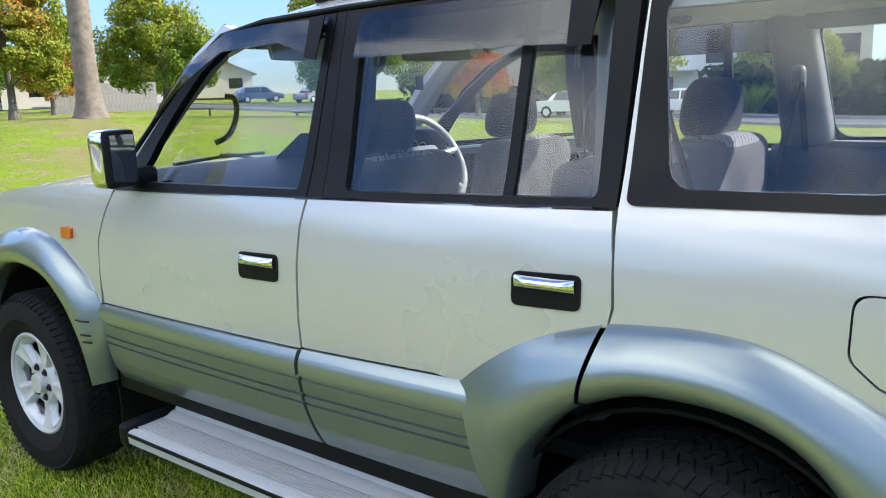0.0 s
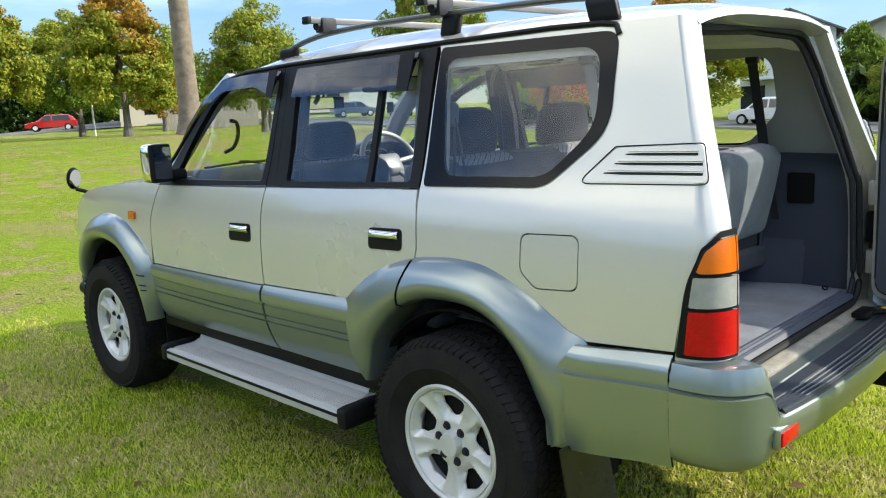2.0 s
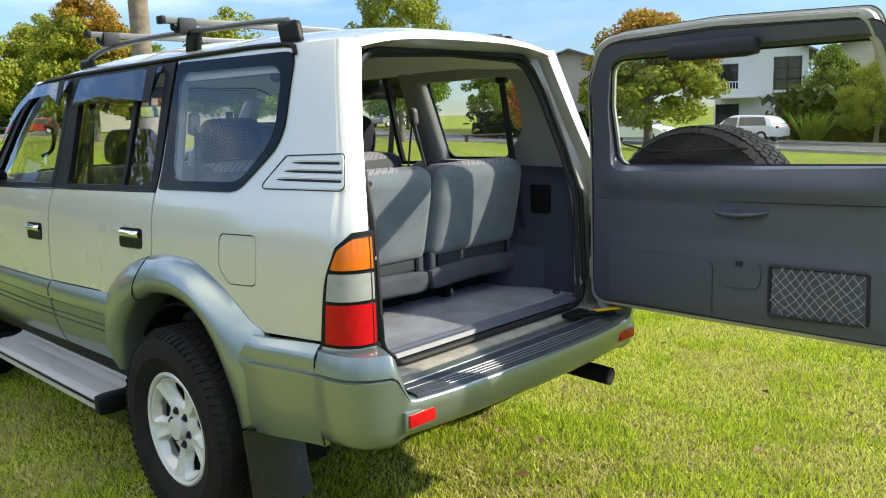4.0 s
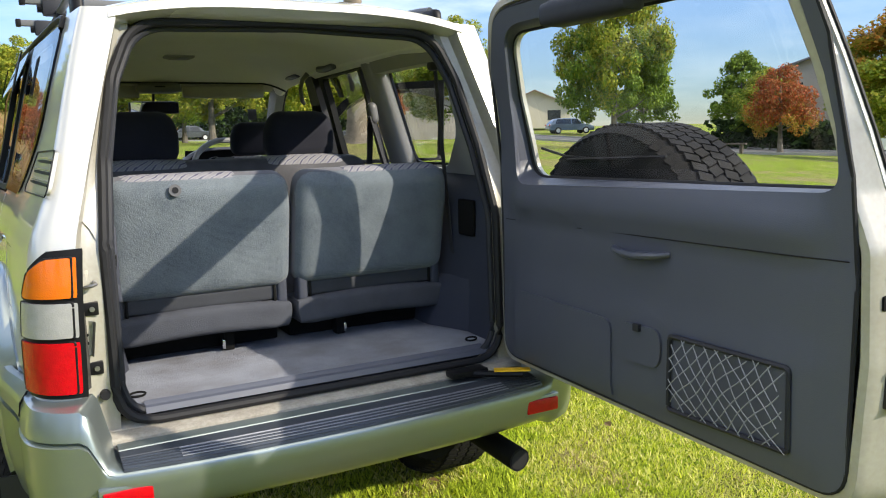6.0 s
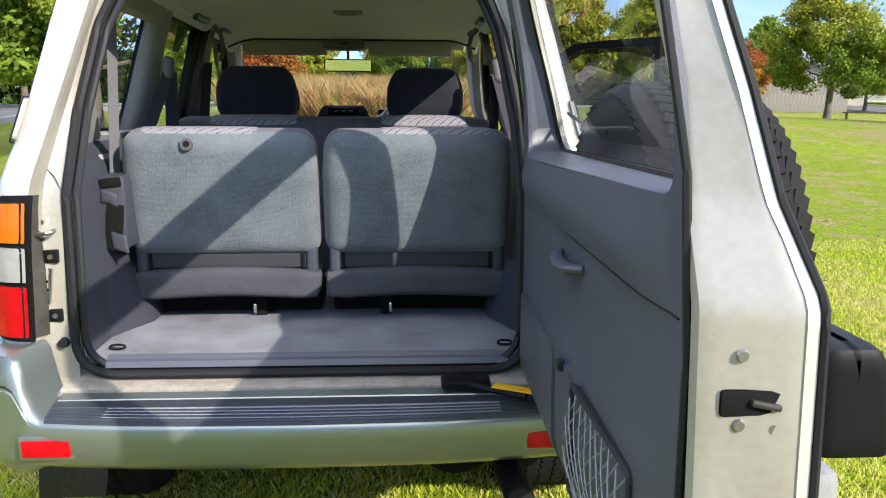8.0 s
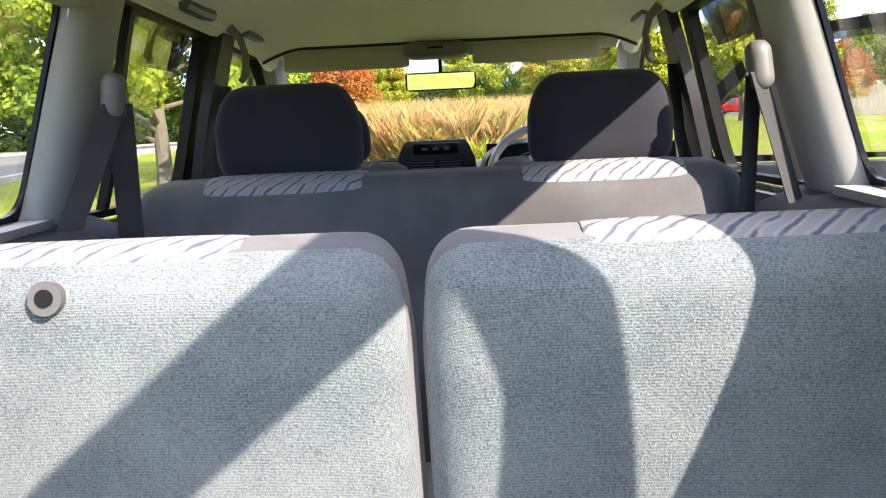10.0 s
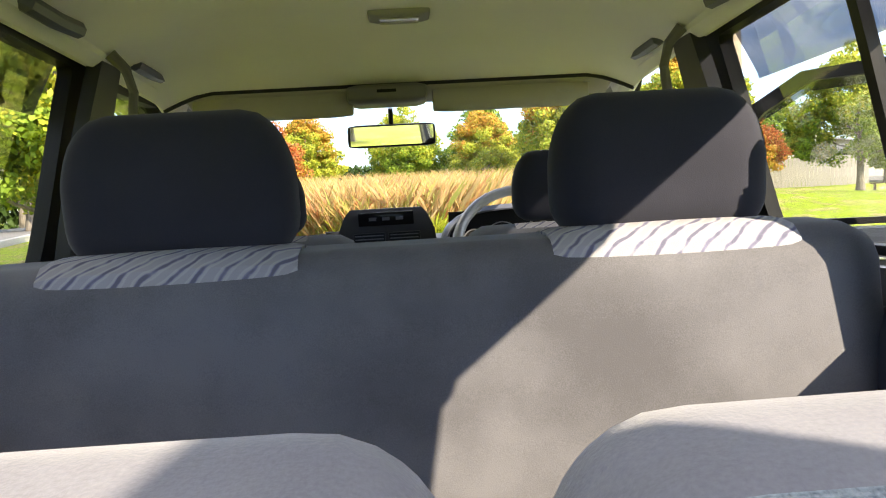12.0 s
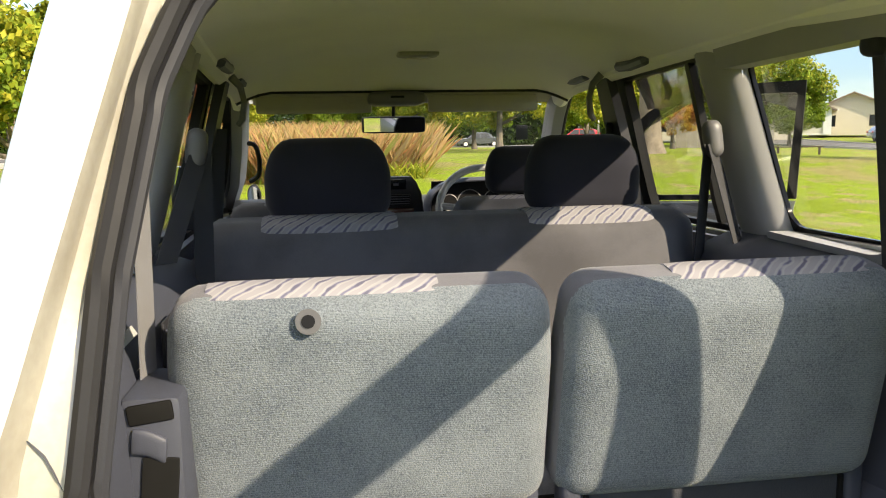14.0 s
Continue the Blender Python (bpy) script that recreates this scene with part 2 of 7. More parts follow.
def rounded(pts, seg=5):
    """Rounds the corners of a closed outline of (u, v, radius)."""
    out, n = [], len(pts)
    for i in range(n):
        p = Vector(pts[i][:2])
        r = pts[i][2] if len(pts[i]) > 2 else 0
        a, b = Vector(pts[i - 1][:2]) - p, Vector(pts[(i + 1) % n][:2]) - p
        if r <= 0 or a.length < 1e-5 or b.length < 1e-5:
            out.append((p.x, p.y))
            continue
        ang = a.angle(b)
        cut = min(r / max(math.tan(ang / 2), 0.05), a.length * 0.48, b.length * 0.48)
        p0, p2 = p + a.normalized() * cut, p + b.normalized() * cut
        for k in range(seg + 1):
            u = k / seg
            q = p0 * (1 - u) ** 2 + p * 2 * u * (1 - u) + p2 * u * u
            out.append((q.x, q.y))
    return out


def sheet(outline, holes=(), step=0.06):
    """A flat mesh in (u, v) with holes, cut into a fine grid so that it can be bent."""
    bm = bmesh.new()
    for loop in (outline, *holes):
        vs = [bm.verts.new((u, v, 0)) for u, v in loop]
        for i in range(len(vs)):
            if (vs[i].co - vs[i - 1].co).length > 1e-6:
                bm.edges.new((vs[i - 1], vs[i]))
    bmesh.ops.triangle_fill(bm, use_beauty=True, use_dissolve=False, edges=bm.edges[:], normal=(0, 0, 1))
    us, vs = [v.co.x for v in bm.verts], [v.co.y for v in bm.verts]
    for lo, hi, axis in ((min(us), max(us), (1, 0, 0)), (min(vs), max(vs), (0, 1, 0))):
        k = math.ceil(lo / step + 1e-6)
        while k * step < hi - 1e-6:
            bmesh.ops.bisect_plane(bm, geom=bm.verts[:] + bm.edges[:] + bm.faces[:], plane_co=Vector(axis) * k * step, plane_no=axis)
            k += 1
    return bm


def extruded(bm, d):
    """Gives an open sheet a back, set off by d."""
    made = bmesh.ops.extrude_face_region(bm, geom=bm.faces[:], use_keep_orig=True)["geom"]
    bmesh.ops.translate(bm, vec=d, verts=[v for v in made if isinstance(v, bmesh.types.BMVert)])
    return bm


def bent(outline, place, thick=0.0, holes=(), step=0.06, d=None):
    """A panel: a flat outline laid by place(u, v) into space, with its thickness behind it."""
    bm = sheet(outline, holes, step)
    for v in bm.verts:
        v.co = place(v.co.x, v.co.y)
    if thick:
        mean = sum(v.co.x for v in bm.verts)
        extruded(bm, Vector(d) if d else Vector((-math.copysign(thick, mean), 0, 0)))
    return bm


def box(bm, c, s, bevel=0.0, seg=2, rot=None):
    m = Matrix.Translation(c) @ (rot or Matrix()) @ Matrix.Diagonal((*s, 1))
    made = bmesh.ops.create_cube(bm, size=1, matrix=m)["verts"]
    if bevel:
        es = list({e for v in made for e in v.link_edges})
        bmesh.ops.bevel(bm, geom=es, offset=bevel, segments=seg, affect="EDGES", profile=0.6)
    return bm


def boxed(c, s, bevel=0.01, seg=2, rot=None):
    return box(bmesh.new(), c, s, bevel, seg, rot)


def cyl(bm, a, b, r, n=16, r2=None, caps=True):
    a, b = Vector(a), Vector(b)
    m = Matrix.Translation((a + b) / 2) @ (b - a).to_track_quat("Z", "Y").to_matrix().to_4x4()
    bmesh.ops.create_cone(bm, cap_ends=caps, segments=n, radius1=r, radius2=r if r2 is None else r2, depth=(b - a).length, matrix=m)
    return bm


def tube(path, r, n=8, closed=False, flat=1.0):
    """A round bar along a path of points."""
    bm = bmesh.new()
    pts = [Vector(p) for p in path]
    rings = []
    up = Vector((0.01, 0.02, 1))
    for i, p in enumerate(pts):
        a, b = (pts[i - 1], pts[(i + 1) % len(pts)]) if closed else (pts[max(i - 1, 0)], pts[min(i + 1, len(pts) - 1)])
        d = (b - a).normalized()
        s = d.cross(up)
        s = s.normalized() if s.length > 1e-3 else d.cross(Vector((0, 1, 0))).normalized()
        w = s.cross(d)
        rr = float(r[i] if isinstance(r, (list, tuple)) else r)
        rings.append([bm.verts.new(p + rr * (math.cos(k * math.tau / n) * s + flat * math.sin(k * math.tau / n) * w)) for k in range(n)])
    for i in range(len(rings) if closed else len(rings) - 1):
        a, b = rings[i], rings[(i + 1) % len(rings)]
        for k in range(n):
            bm.faces.new((a[k], a[(k + 1) % n], b[(k + 1) % n], b[k]))
    if not closed:
        bm.faces.new(rings[0]), bm.faces.new(rings[-1][::-1])
    return bm


def loft(rows, close_v=False, cap=False):
    """A skin over rows of points."""
    bm = bmesh.new()
    vs = [[bm.verts.new(p) for p in row] for row in rows]
    for a, b in zip(vs, vs[1:]):
        m = len(a)
        for k in range(m if close_v else m - 1):
            q = (a[k], a[(k + 1) % m], b[(k + 1) % m], b[k])
            if len(set(q)) == 4:
                bm.faces.new(q)
    if cap:
        bm.faces.new(vs[0]), bm.faces.new(vs[-1])
    return bm


def thicken(bm, t):
    bmesh.ops.recalc_face_normals(bm, faces=bm.faces)
    bmesh.ops.solidify(bm, geom=bm.faces[:], thickness=t)
    return bm


def spline(pts, n=6):
    """A smooth run of points through the given ones."""
    ps = [Vector(p) for p in pts]
    out = []
    for i in range(len(ps) - 1):
        p0, p1, p2, p3 = ps[max(i - 1, 0)], ps[i], ps[i + 1], ps[min(i + 2, len(ps) - 1)]
        for k in range(n):
            u = k / n
            out.append(0.5 * ((2 * p1) + (p2 - p0) * u + (2 * p0 - 5 * p1 + 4 * p2 - p3) * u * u + (3 * p1 - p0 - 3 * p2 + p3) * u**3))
    return out + [ps[-1]]


def cushion(w, h, d, r=0.05, crown=0.02, n=10, shape=None):
    """An upholstered block, w along x, h along z, d along y, with soft edges and a crowned face."""
    bm = bmesh.new()
    bmesh.ops.create_cube(bm, size=1)
    bmesh.ops.subdivide_edges(bm, edges=bm.edges[:], cuts=n, use_grid_fill=True)
    for v in bm.verts:
        p = Vector((v.co.x * w, v.co.y * d, v.co.z * h))
        inner = Vector((max(-w / 2 + r, min(w / 2 - r, p.x)), max(-d / 2 + r, min(d / 2 - r, p.y)), max(-h / 2 + r, min(h / 2 - r, p.z)))) if d > 2 * r else Vector((max(-w / 2 + r, min(w / 2 - r, p.x)), 0, max(-h / 2 + r, min(h / 2 - r, p.z))))
        off = p - inner
        if off.length > 1e-6:
            p = inner + off.normalized() * (r if d > 2 * r else min(r, off.length))
        cx, cz = 1 - (2 * p.x / w) ** 2, 1 - (2 * p.z / h) ** 2
        p.y += math.copysign(crown * max(cx, 0) ** 0.6 * max(cz, 0) ** 0.6, v.co.y) if abs(v.co.y) > 0.3 else 0
        v.co = shape(p) if shape else p
    return bm


def moved(bm, m):
    bmesh.ops.transform(bm, matrix=m, verts=bm.verts)
    return bm


def join(*bms):
    out = bmesh.new()
    for b in bms:
        me = bpy.data.meshes.new("tmp")
        b.to_mesh(me)
        out.from_mesh(me)
        bpy.data.meshes.remove(me)
        b.free()
    return out


# ---- the car: outer shell ----
PLAN = ((-0.95, 0.735), (-0.5, 0.772), (0.0, 0.795), (0.5, 0.820), (1.1, 0.842), (1.7, 0.842), (2.2, 0.828), (2.7, 0.802), (3.1, 0.76), (3.5, 0.68))
FALL = ((0.45, 0.03), (0.6, 0.008), (0.85, 0.0), (1.0, 0.002), (1.12, 0.012), (1.2, 0.028), (1.26, 0.05), (1.32, 0.07), (1.45, 0.103), (1.58, 0.135), (1.7, 0.168), (1.8, 0.2))


def ramp_(v, a, b):
    u = max(0.0, min(1.0, (v - a) / (b - a)))
    return u * u * (3 - 2 * u)


def side_x(y, z):
    """Half width of the body at a place of its side."""
    lean = 1 + (soft_at(((-0.9, 1.12), (0.2, 1.0), (1.0, 0.98), (1.6, 1.12), (2.1, 1.5)), y) - 1) * ramp_(z, 1.08, 1.30)
    return soft_at(PLAN, y) - soft_at(FALL, z) * lean


def on_side(s, off=0.0):
    return lambda y, z: Vector((s * (side_x(y, z) + off), y, z))


def sleek(ob, s):
    """Gives a side panel the true normals of the body's curve, so that its gloss runs smoothly."""
    me, out = ob.data, []
    for f in me.polygons:
        for i in f.vertices:
            _, y, z = me.vertices[i].co
            e = 0.004
            n = Vector((s, -(side_x(y + e, z) - side_x(y - e, z)) / (2 * e), -(side_x(y, z + e) - side_x(y, z - e)) / (2 * e))).normalized()
            out.append(n if f.normal.x * s > 0.2 or f.area < 3e-7 else f.normal.copy())
    me.normals_split_custom_set(out)
    return ob


car = thing("off_road_vehicle", "champagne and grey off-road vehicle with its rear door open", "car")


def framed(s, outline, hole, off, thick, mat, name, parent, label="", step=0.06):
    return part(name, bent(outline, on_side(s, off), thick, [hole], step), mat, parent, label)


def clad_off(z, ribs, base=0.030, step=0.008):
    """Relief of the lower cladding: a rounded ledge, ribs and a tucked-in foot."""
    o = base
    if z > 0.772:
        o -= 0.028 * ((z - 0.772) / 0.055) ** 2
    if 0.7352 < z < 0.7488:
        o -= 0.013
    elif z <= 0.7352:
        o -= (step + 0.085 * max(0, 0.735 - z)) if ribs else 0.0
    for rib in ribs:
        o -= 0.009 * (abs(z - rib) < 0.003)
    if z < 0.60:
        o -= (0.018 if ribs else 0.003) * ((0.60 - z) / 0.08) ** 2
    return o


def cladding(s, outline, name, parent, ribs=(0.690, 0.664), step=0.05):
    bm = sheet(outline, step=step)
    cuts = [0.81, 0.8, 0.79, 0.78, 0.7495, 0.7482, 0.7358, 0.7345, 0.60, 0.57, 0.54]
    for rib in ribs:
        cuts += [rib - 0.0045, rib - 0.002, rib + 0.002, rib + 0.0045]
    for z in cuts:
        bmesh.ops.bisect_plane(bm, geom=bm.verts[:] + bm.edges[:] + bm.faces[:], plane_co=(0, z, 0), plane_no=(0, 1, 0))
    for v in bm.verts:
        y, z = v.co.x, v.co.y
        v.co = Vector((s * (side_x(y, z) + clad_off(z, ribs) + (0.0 if ribs else 0.024 * ramp_(y, -0.76, -0.50))), y, z))
    extruded(bm, Vector((-s * 0.02, 0, 0)))
    return part(name, bm, GREY, parent, "grey-green ribbed lower cladding")


def along(c, u):
    i = min(int(u * (len(c) - 1)), len(c) - 2)
    return c[i].lerp(c[i + 1], u * (len(c) - 1) - i)


def flare(s, outer, inner, name, parent, bulge=0.062, lip=0.09, n=7):
    """A bulged wheel-arch flare between its edge on the body and its lip."""
    O, I = spline([(*p, 0) for p in outer], 5), spline([(*p, 0) for p in inner], 5)
    rows = []
    for i in range(41):
        a, b = along(O, i / 40), along(I, i / 40)
        row = [Vector((s * (side_x(a.x, max(a.y, 0.5)) - 0.015), a.x, a.y))]
        for k in range(n + 1):
            t = k / n
            y, z = a.x + (b.x - a.x) * t, a.y + (b.y - a.y) * t
            row.append(Vector((s * (side_x(y, max(z, 0.5)) + 0.004 + bulge * math.sin(min(t * 1.25, 1) * math.pi / 2) ** 0.9 - 0.06 * max(t - 0.8, 0)), y, z)))
        y, z = b.x, b.y
        x = side_x(y, max(z, 0.5))
        d = (Vector((0 if y < 1.3 else 2.675, 0.385)) - Vector((y, z))).normalized() * 0.012
        row.append(Vector((s * (x + bulge - 0.03), y + d.x, z + d.y)))
        row.append(Vector((s * (x - lip), y + d.x, z + d.y)))
        rows.append(row)
    return part(name, loft(rows), GREY, parent, "grey-green wheel-arch flare", sharp=50)


def door_handle(s, y, z, parent):
    """Black recessed cup with a chrome pull."""
    h = part("door_handle", bent(rounded([(y - 0.083, z - 0.037, 0.018), (y + 0.083, z - 0.04, 0.018), (y + 0.083, z + 0.036, 0.018), (y - 0.083, z + 0.04, 0.018)]), on_side(s, 0.004), 0.008, step=0.02), BLACK, parent, "black door handle cup with a chrome pull")
    rows = []
    for u in np.linspace(-1, 1, 15):
        yy = y + 0.072 * u
        e = (1 - abs(u) ** 6)
        rows.append([Vector((s * (side_x(yy, z) + 0.008 + (0.012 + 0.006 * e) * math.cos(a) * (0.3 + 0.7 * e)), yy, z + 0.016 + 0.014 * math.sin(a))) for a in np.linspace(-1.6, 1.6, 9)])
    part("chrome_pull", thicken(loft(rows), 0.004), CHROME, h, "bright chrome pull")


FRONT_GLASS = [(1.86, 1.24), (1.07, 1.252), (1.032, 1.665), (1.44, 1.662), (1.58, 1.583), (1.70, 1.47), (1.79, 1.365)]
FRONT_FRAME = [(2.0, 1.208), (1.034, 1.236), (1.002, 1.71), (1.2, 1.705), (1.47, 1.69), (1.62, 1.605), (1.75, 1.49), (1.88, 1.355)]
REAR_GLASS = rounded([(0.90, 1.255, 0.02), (0.205, 1.268, 0.02), (0.215, 1.69, 0.02), (0.905, 1.68, 0.02)])
REAR_FRAME = [(0.974, 1.236), (0.160, 1.252), (0.158, 1.722), (0.964, 1.712)]


def side_door(s, rear, inside):
    """A closed side door: skin, black frame, glass, weather shield, cladding, handle, inner trim."""
    if rear:
        out = [(1.028, 1.228), (1.042, 1.16), (1.051, 1.06), (1.055, 0.90), (1.052, 0.822), (0.60, 0.830), (0.53, 0.818), (0.46, 0.872), (0.371, 0.930), (0.27, 0.974), (0.20, 0.998), (0.160, 1.008), (0.152, 1.05), (0.156, 1.15), (0.168, 1.244)]
    else:
        out = [(1.985, 1.207), (2.035, 1.11), (2.075, 1.03), (2.085, 0.92), (2.083, 0.806), (1.060, 0.818), (1.063, 0.90), (1.059, 1.06), (1.050, 1.16), (1.037, 1.226)]
    d = sleek(part("rear_door" if rear else "front_door", bent(out, on_side(s), 0.025, step=0.04), PAINT, car), s)
    glass, frame_ = (REAR_GLASS, REAR_FRAME) if rear else (rounded([(*p, 0.015) for p in FRONT_GLASS], 3), FRONT_FRAME)
    framed(s, frame_, glass, 0.004, 0.03, BLACK, "window_frame", d, "black window frame")
    g = part("window_glass", bent(glass, on_side(s, -0.008), step=0.1), GLASS, d)
    g.visible_shadow = False
    if rear:
        part("glass_divider", bent([(0.432, 1.26), (0.406, 1.26), (0.396, 1.70), (0.422, 1.70)], on_side(s, 0.0), 0.02), BLACK, d)
        cladding(s, [(1.045, 0.819), (1.042, 0.66), (1.002, 0.54), (0.46, 0.52), (0.43, 0.60), (0.43, 0.75), (0.52, 0.827)], "cladding", d)
        flare(s, [(0.53, 0.822), (0.46, 0.880), (0.371, 0.938), (0.27, 0.982), (0.17, 1.012)], [(0.405, 0.535), (0.365, 0.685), (0.31, 0.76), (0.26, 0.81), (0.205, 0.852)], "arch_flare", d)
        door_handle(s, 0.302, 1.070, d)
        shield = [(0.905, 1.70), (0.895, 1.588), (0.42, 1.590), (0.245, 1.585), (0.235, 1.712)]
    else:
        cladding(s, [(2.078, 0.803), (2.085, 0.70), (2.06, 0.525), (1.018, 0.54), (1.055, 0.66), (1.060, 0.815)], "cladding", d)
        door_handle(s, 1.212, 1.033, d)
        shield = [(1.80, 1.425), (1.66, 1.53), (1.46, 1.635), (1.20, 1.645), (1.04, 1.60), (1.02, 1.70), (1.30, 1.70), (1.47, 1.692), (1.63, 1.605), (1.76, 1.49)]
    ws_ = part("weather_shield", bent(shield, lambda y, z: on_side(s, 0.012 + 0.022 * min(max(1.70 - z, 0), 0.1) / 0.1)(y, z), 0.003, step=0.04), GLASS_T, d, "smoked plastic weather shield")
    ws_.visible_shadow = True
    cap = [(0.30, 1.706), (0.298, 1.582), (0.243, 1.583), (0.232, 1.714)] if rear else [(1.07, 1.70), (1.075, 1.60), (1.03, 1.59), (1.015, 1.706)]
    part("shield_end", bent(cap, on_side(s, 0.036), 0.004, step=0.04), BLACK, ws_)
    # inner trim with armrest
    lo = [(1.03, 0.56), (1.03, 1.225), (0.17, 1.245), (0.30, 0.9), (0.46, 0.6)] if rear else [(2.02, 0.56), (1.98, 1.2), (1.05, 1.225), (1.05, 0.56)]
    t = part("door_trim", bent(lo, on_side(s, -0.075), 0.02, step=0.1), PLASTIC, d, "grey plastic inner door trim")
    yc = 0.7 if rear else 1.5
    part("armrest", boxed((s * 0.69, yc, 0.98), (0.10, 0.42, 0.06), 0.02), PLASTIC_D, t)
    part("door_insert", bent([(yc - 0.3, 1.03), (yc + 0.32, 1.03), (yc + 0.32, 1.16), (yc - 0.3, 1.18)], on_side(s, -0.103), 0.008, step=0.1), VELOUR, t)
    return d


def side_panels(s):
    """Fender, quarter panel and quarter window of one side."""
    arch = [(2.105, 0.80)] + [(2.70 + 0.58 * math.cos(a), 0.385 + 0.60 * math.sin(a)) for a in np.linspace(2.45, 0.55, 14)]
    out = [(2.092, 0.92), (2.084, 1.03), (2.045, 1.11), (1.995, 1.205), (2.2, 1.215), (2.66, 1.185), (3.0, 1.14), (3.2, 1.08), (3.33, 1.0), (3.40, 0.86), (3.35, 0.70)]
    f = sleek(part("front_fender", bent(out + arch[::-1], on_side(s), 0.02, step=0.04), PAINT, car), s)
    part("marker_lamp", bent(rounded([(2.262, 1.022, 0.01), (2.338, 1.018, 0.01), (2.335, 1.06, 0.01), (2.26, 1.064, 0.01)]), on_side(s, 0.012), 0.014, step=0.05), ORANGE, f, "orange side marker lamp")
    for z, a in ((0.742, 2.185), (0.690, 2.165), (0.664, 2.155)):
        part("flare_groove", tube([(s * (side_x(y, z) + 0.0655 - 0.35 * max(0, 2.15 - y)), y, z) for y in np.linspace(a, 2.115, 5)], 0.0035, 6), BLACK, f)
    flare(s, [(2.12, 0.50), (2.094, 0.66), (2.105, 0.78), (2.152, 0.853), (2.259, 0.928), (2.43, 1.009), (2.625, 1.031), (2.84, 1.0), (3.0, 0.955), (3.15, 0.885), (3.25, 0.80)], [(2.185, 0.487), (2.195, 0.608), (2.268, 0.742), (2.34, 0.81), (2.433, 0.868), (2.56, 0.892), (2.691, 0.896), (2.84, 0.870), (2.98, 0.805), (3.08, 0.72), (3.13, 0.60)], "arch_flare", f)
    quarter = [(0.156, 1.25), (0.145, 1.05), (0.150, 1.03), (0.19, 0.90), (-0.1, 0.95), (-0.45, 0.83), (-0.50, 0.825), (-0.79, 0.838), (-0.815, 1.0), (-0.83, 1.18), (-0.80, 1.35), (-0.755, 1.53), (-0.70, 1.735), (-0.3, 1.735), (0.15, 1.735), (0.142, 1.70)]
    hole = rounded([(0.115, 1.69, 0.03), (0.085, 1.28, 0.03), (-0.34, 1.29, 0.12), (-0.515, 1.44, 0.12), (-0.515, 1.69, 0.05)])
    lid = rounded([(-0.289, 1.130, 0.03), (-0.498, 1.136, 0.03), (-0.496, 0.970, 0.03), (-0.345, 0.962, 0.04), (-0.287, 1.012, 0.04)])
    lid_in = rounded([(-0.293, 1.126, 0.03), (-0.494, 1.132, 0.03), (-0.492, 0.974, 0.03), (-0.347, 0.966, 0.04), (-0.291, 1.014, 0.04)])
    q = sleek(part("quarter_panel", bent(quarter, on_side(s), 0.02, [hole, lid] if s < 0 else [hole], 0.04), PAINT, car), s)
    if s < 0:
        sleek(part("fuel_lid", bent(lid_in, on_side(s, -0.001), 0.01, step=0.05), PAINT, q), s)
        part("fuel_recess", bent(lid, on_side(s, -0.014), 0.004, step=0.06), DARK, q)
    glass_out = rounded([(0.136, 1.718, 0.02), (0.140, 1.258, 0.02), (-0.35, 1.266, 0.13), (-0.545, 1.43, 0.15), (-0.535, 1.712, 0.05)])
    clear = rounded([(0.108, 1.678, 0.05), (0.055, 1.292, 0.06), (-0.35, 1.297, 0.13), (-0.500, 1.44, 0.14), (-0.488, 1.672, 0.08)])
    pane = part("quarter_window", bent(clear, on_side(s, 0.006), 0.0, step=0.1), GLASS, car, "fixed quarter window glass with black border")
    pane.visible_shadow = False
    framed(s, glass_out, clear, 0.006, 0.01, BLACK_GLOSS, "window_border", pane)
    # louvred air outlet behind the window
    vent = [(-0.47, 1.286), (-0.575, 1.380), (-0.822, 1.387), (-0.848, 1.290)]
    v = part("air_outlet", bent(rounded([(*p, 0.014) for p in vent]), on_side(s, 0.0025), 0.01, step=0.03), PAINT, q, "louvred air outlet with three dark slots")
    part("groove", tube([on_side(s, 0.003)(y, z) for y, z in rounded([(-0.462, 1.281, 0.016), (-0.571, 1.385, 0.016), (-0.826, 1.392, 0.016), (-0.853, 1.285, 0.016)])], 0.0018, 6, True), BLACK, v)
    for z, a, b in ((1.364, -0.605, -0.812), (1.338, -0.575, -0.828), (1.312, -0.545, -0.832)):
        part("slot", bent([(a, z - 0.002), (a - 0.05, z - 0.004), (b, z - 0.004), (b, z + 0.003), (a - 0.05, z + 0.003), (a, z + 0.001)], on_side(s, 0.0042), 0.003, step=0.05), BLACK, v)
        part("slat", tube([on_side(s, 0.0022)(y, z + 0.0075) for y in np.linspace(a - 0.01, b, 6)], 0.0028, 6), PAINT, v)
    flare(s, [(0.155, 1.016), (0.08, 1.024), (-0.043, 1.028), (-0.170, 1.010), (-0.325, 0.940), (-0.455, 0.855), (-0.53, 0.815), (-0.53, 0.70), (-0.50, 0.53)], [(0.195, 0.857), (0.073, 0.898), (-0.100, 0.896), (-0.225, 0.850), (-0.315, 0.76), (-0.375, 0.64), (-0.405, 0.56), (-0.41, 0.52), (-0.41, 0.48)], "arch_flare", q)
    cladding(s, [(-0.50, 0.818), (-0.42, 0.70), (-0.39, 0.48), (-0.787, 0.505), (-0.787, 0.828)], "rear_cladding", q, ())
    part("bumper_seam", tube([(s * (side_x(-0.789, z) + clad_off(z, ()) + 0.0005), -0.789, z) for z in np.linspace(0.51, 0.822, 12)], 0.0028, 6), BLACK, q)
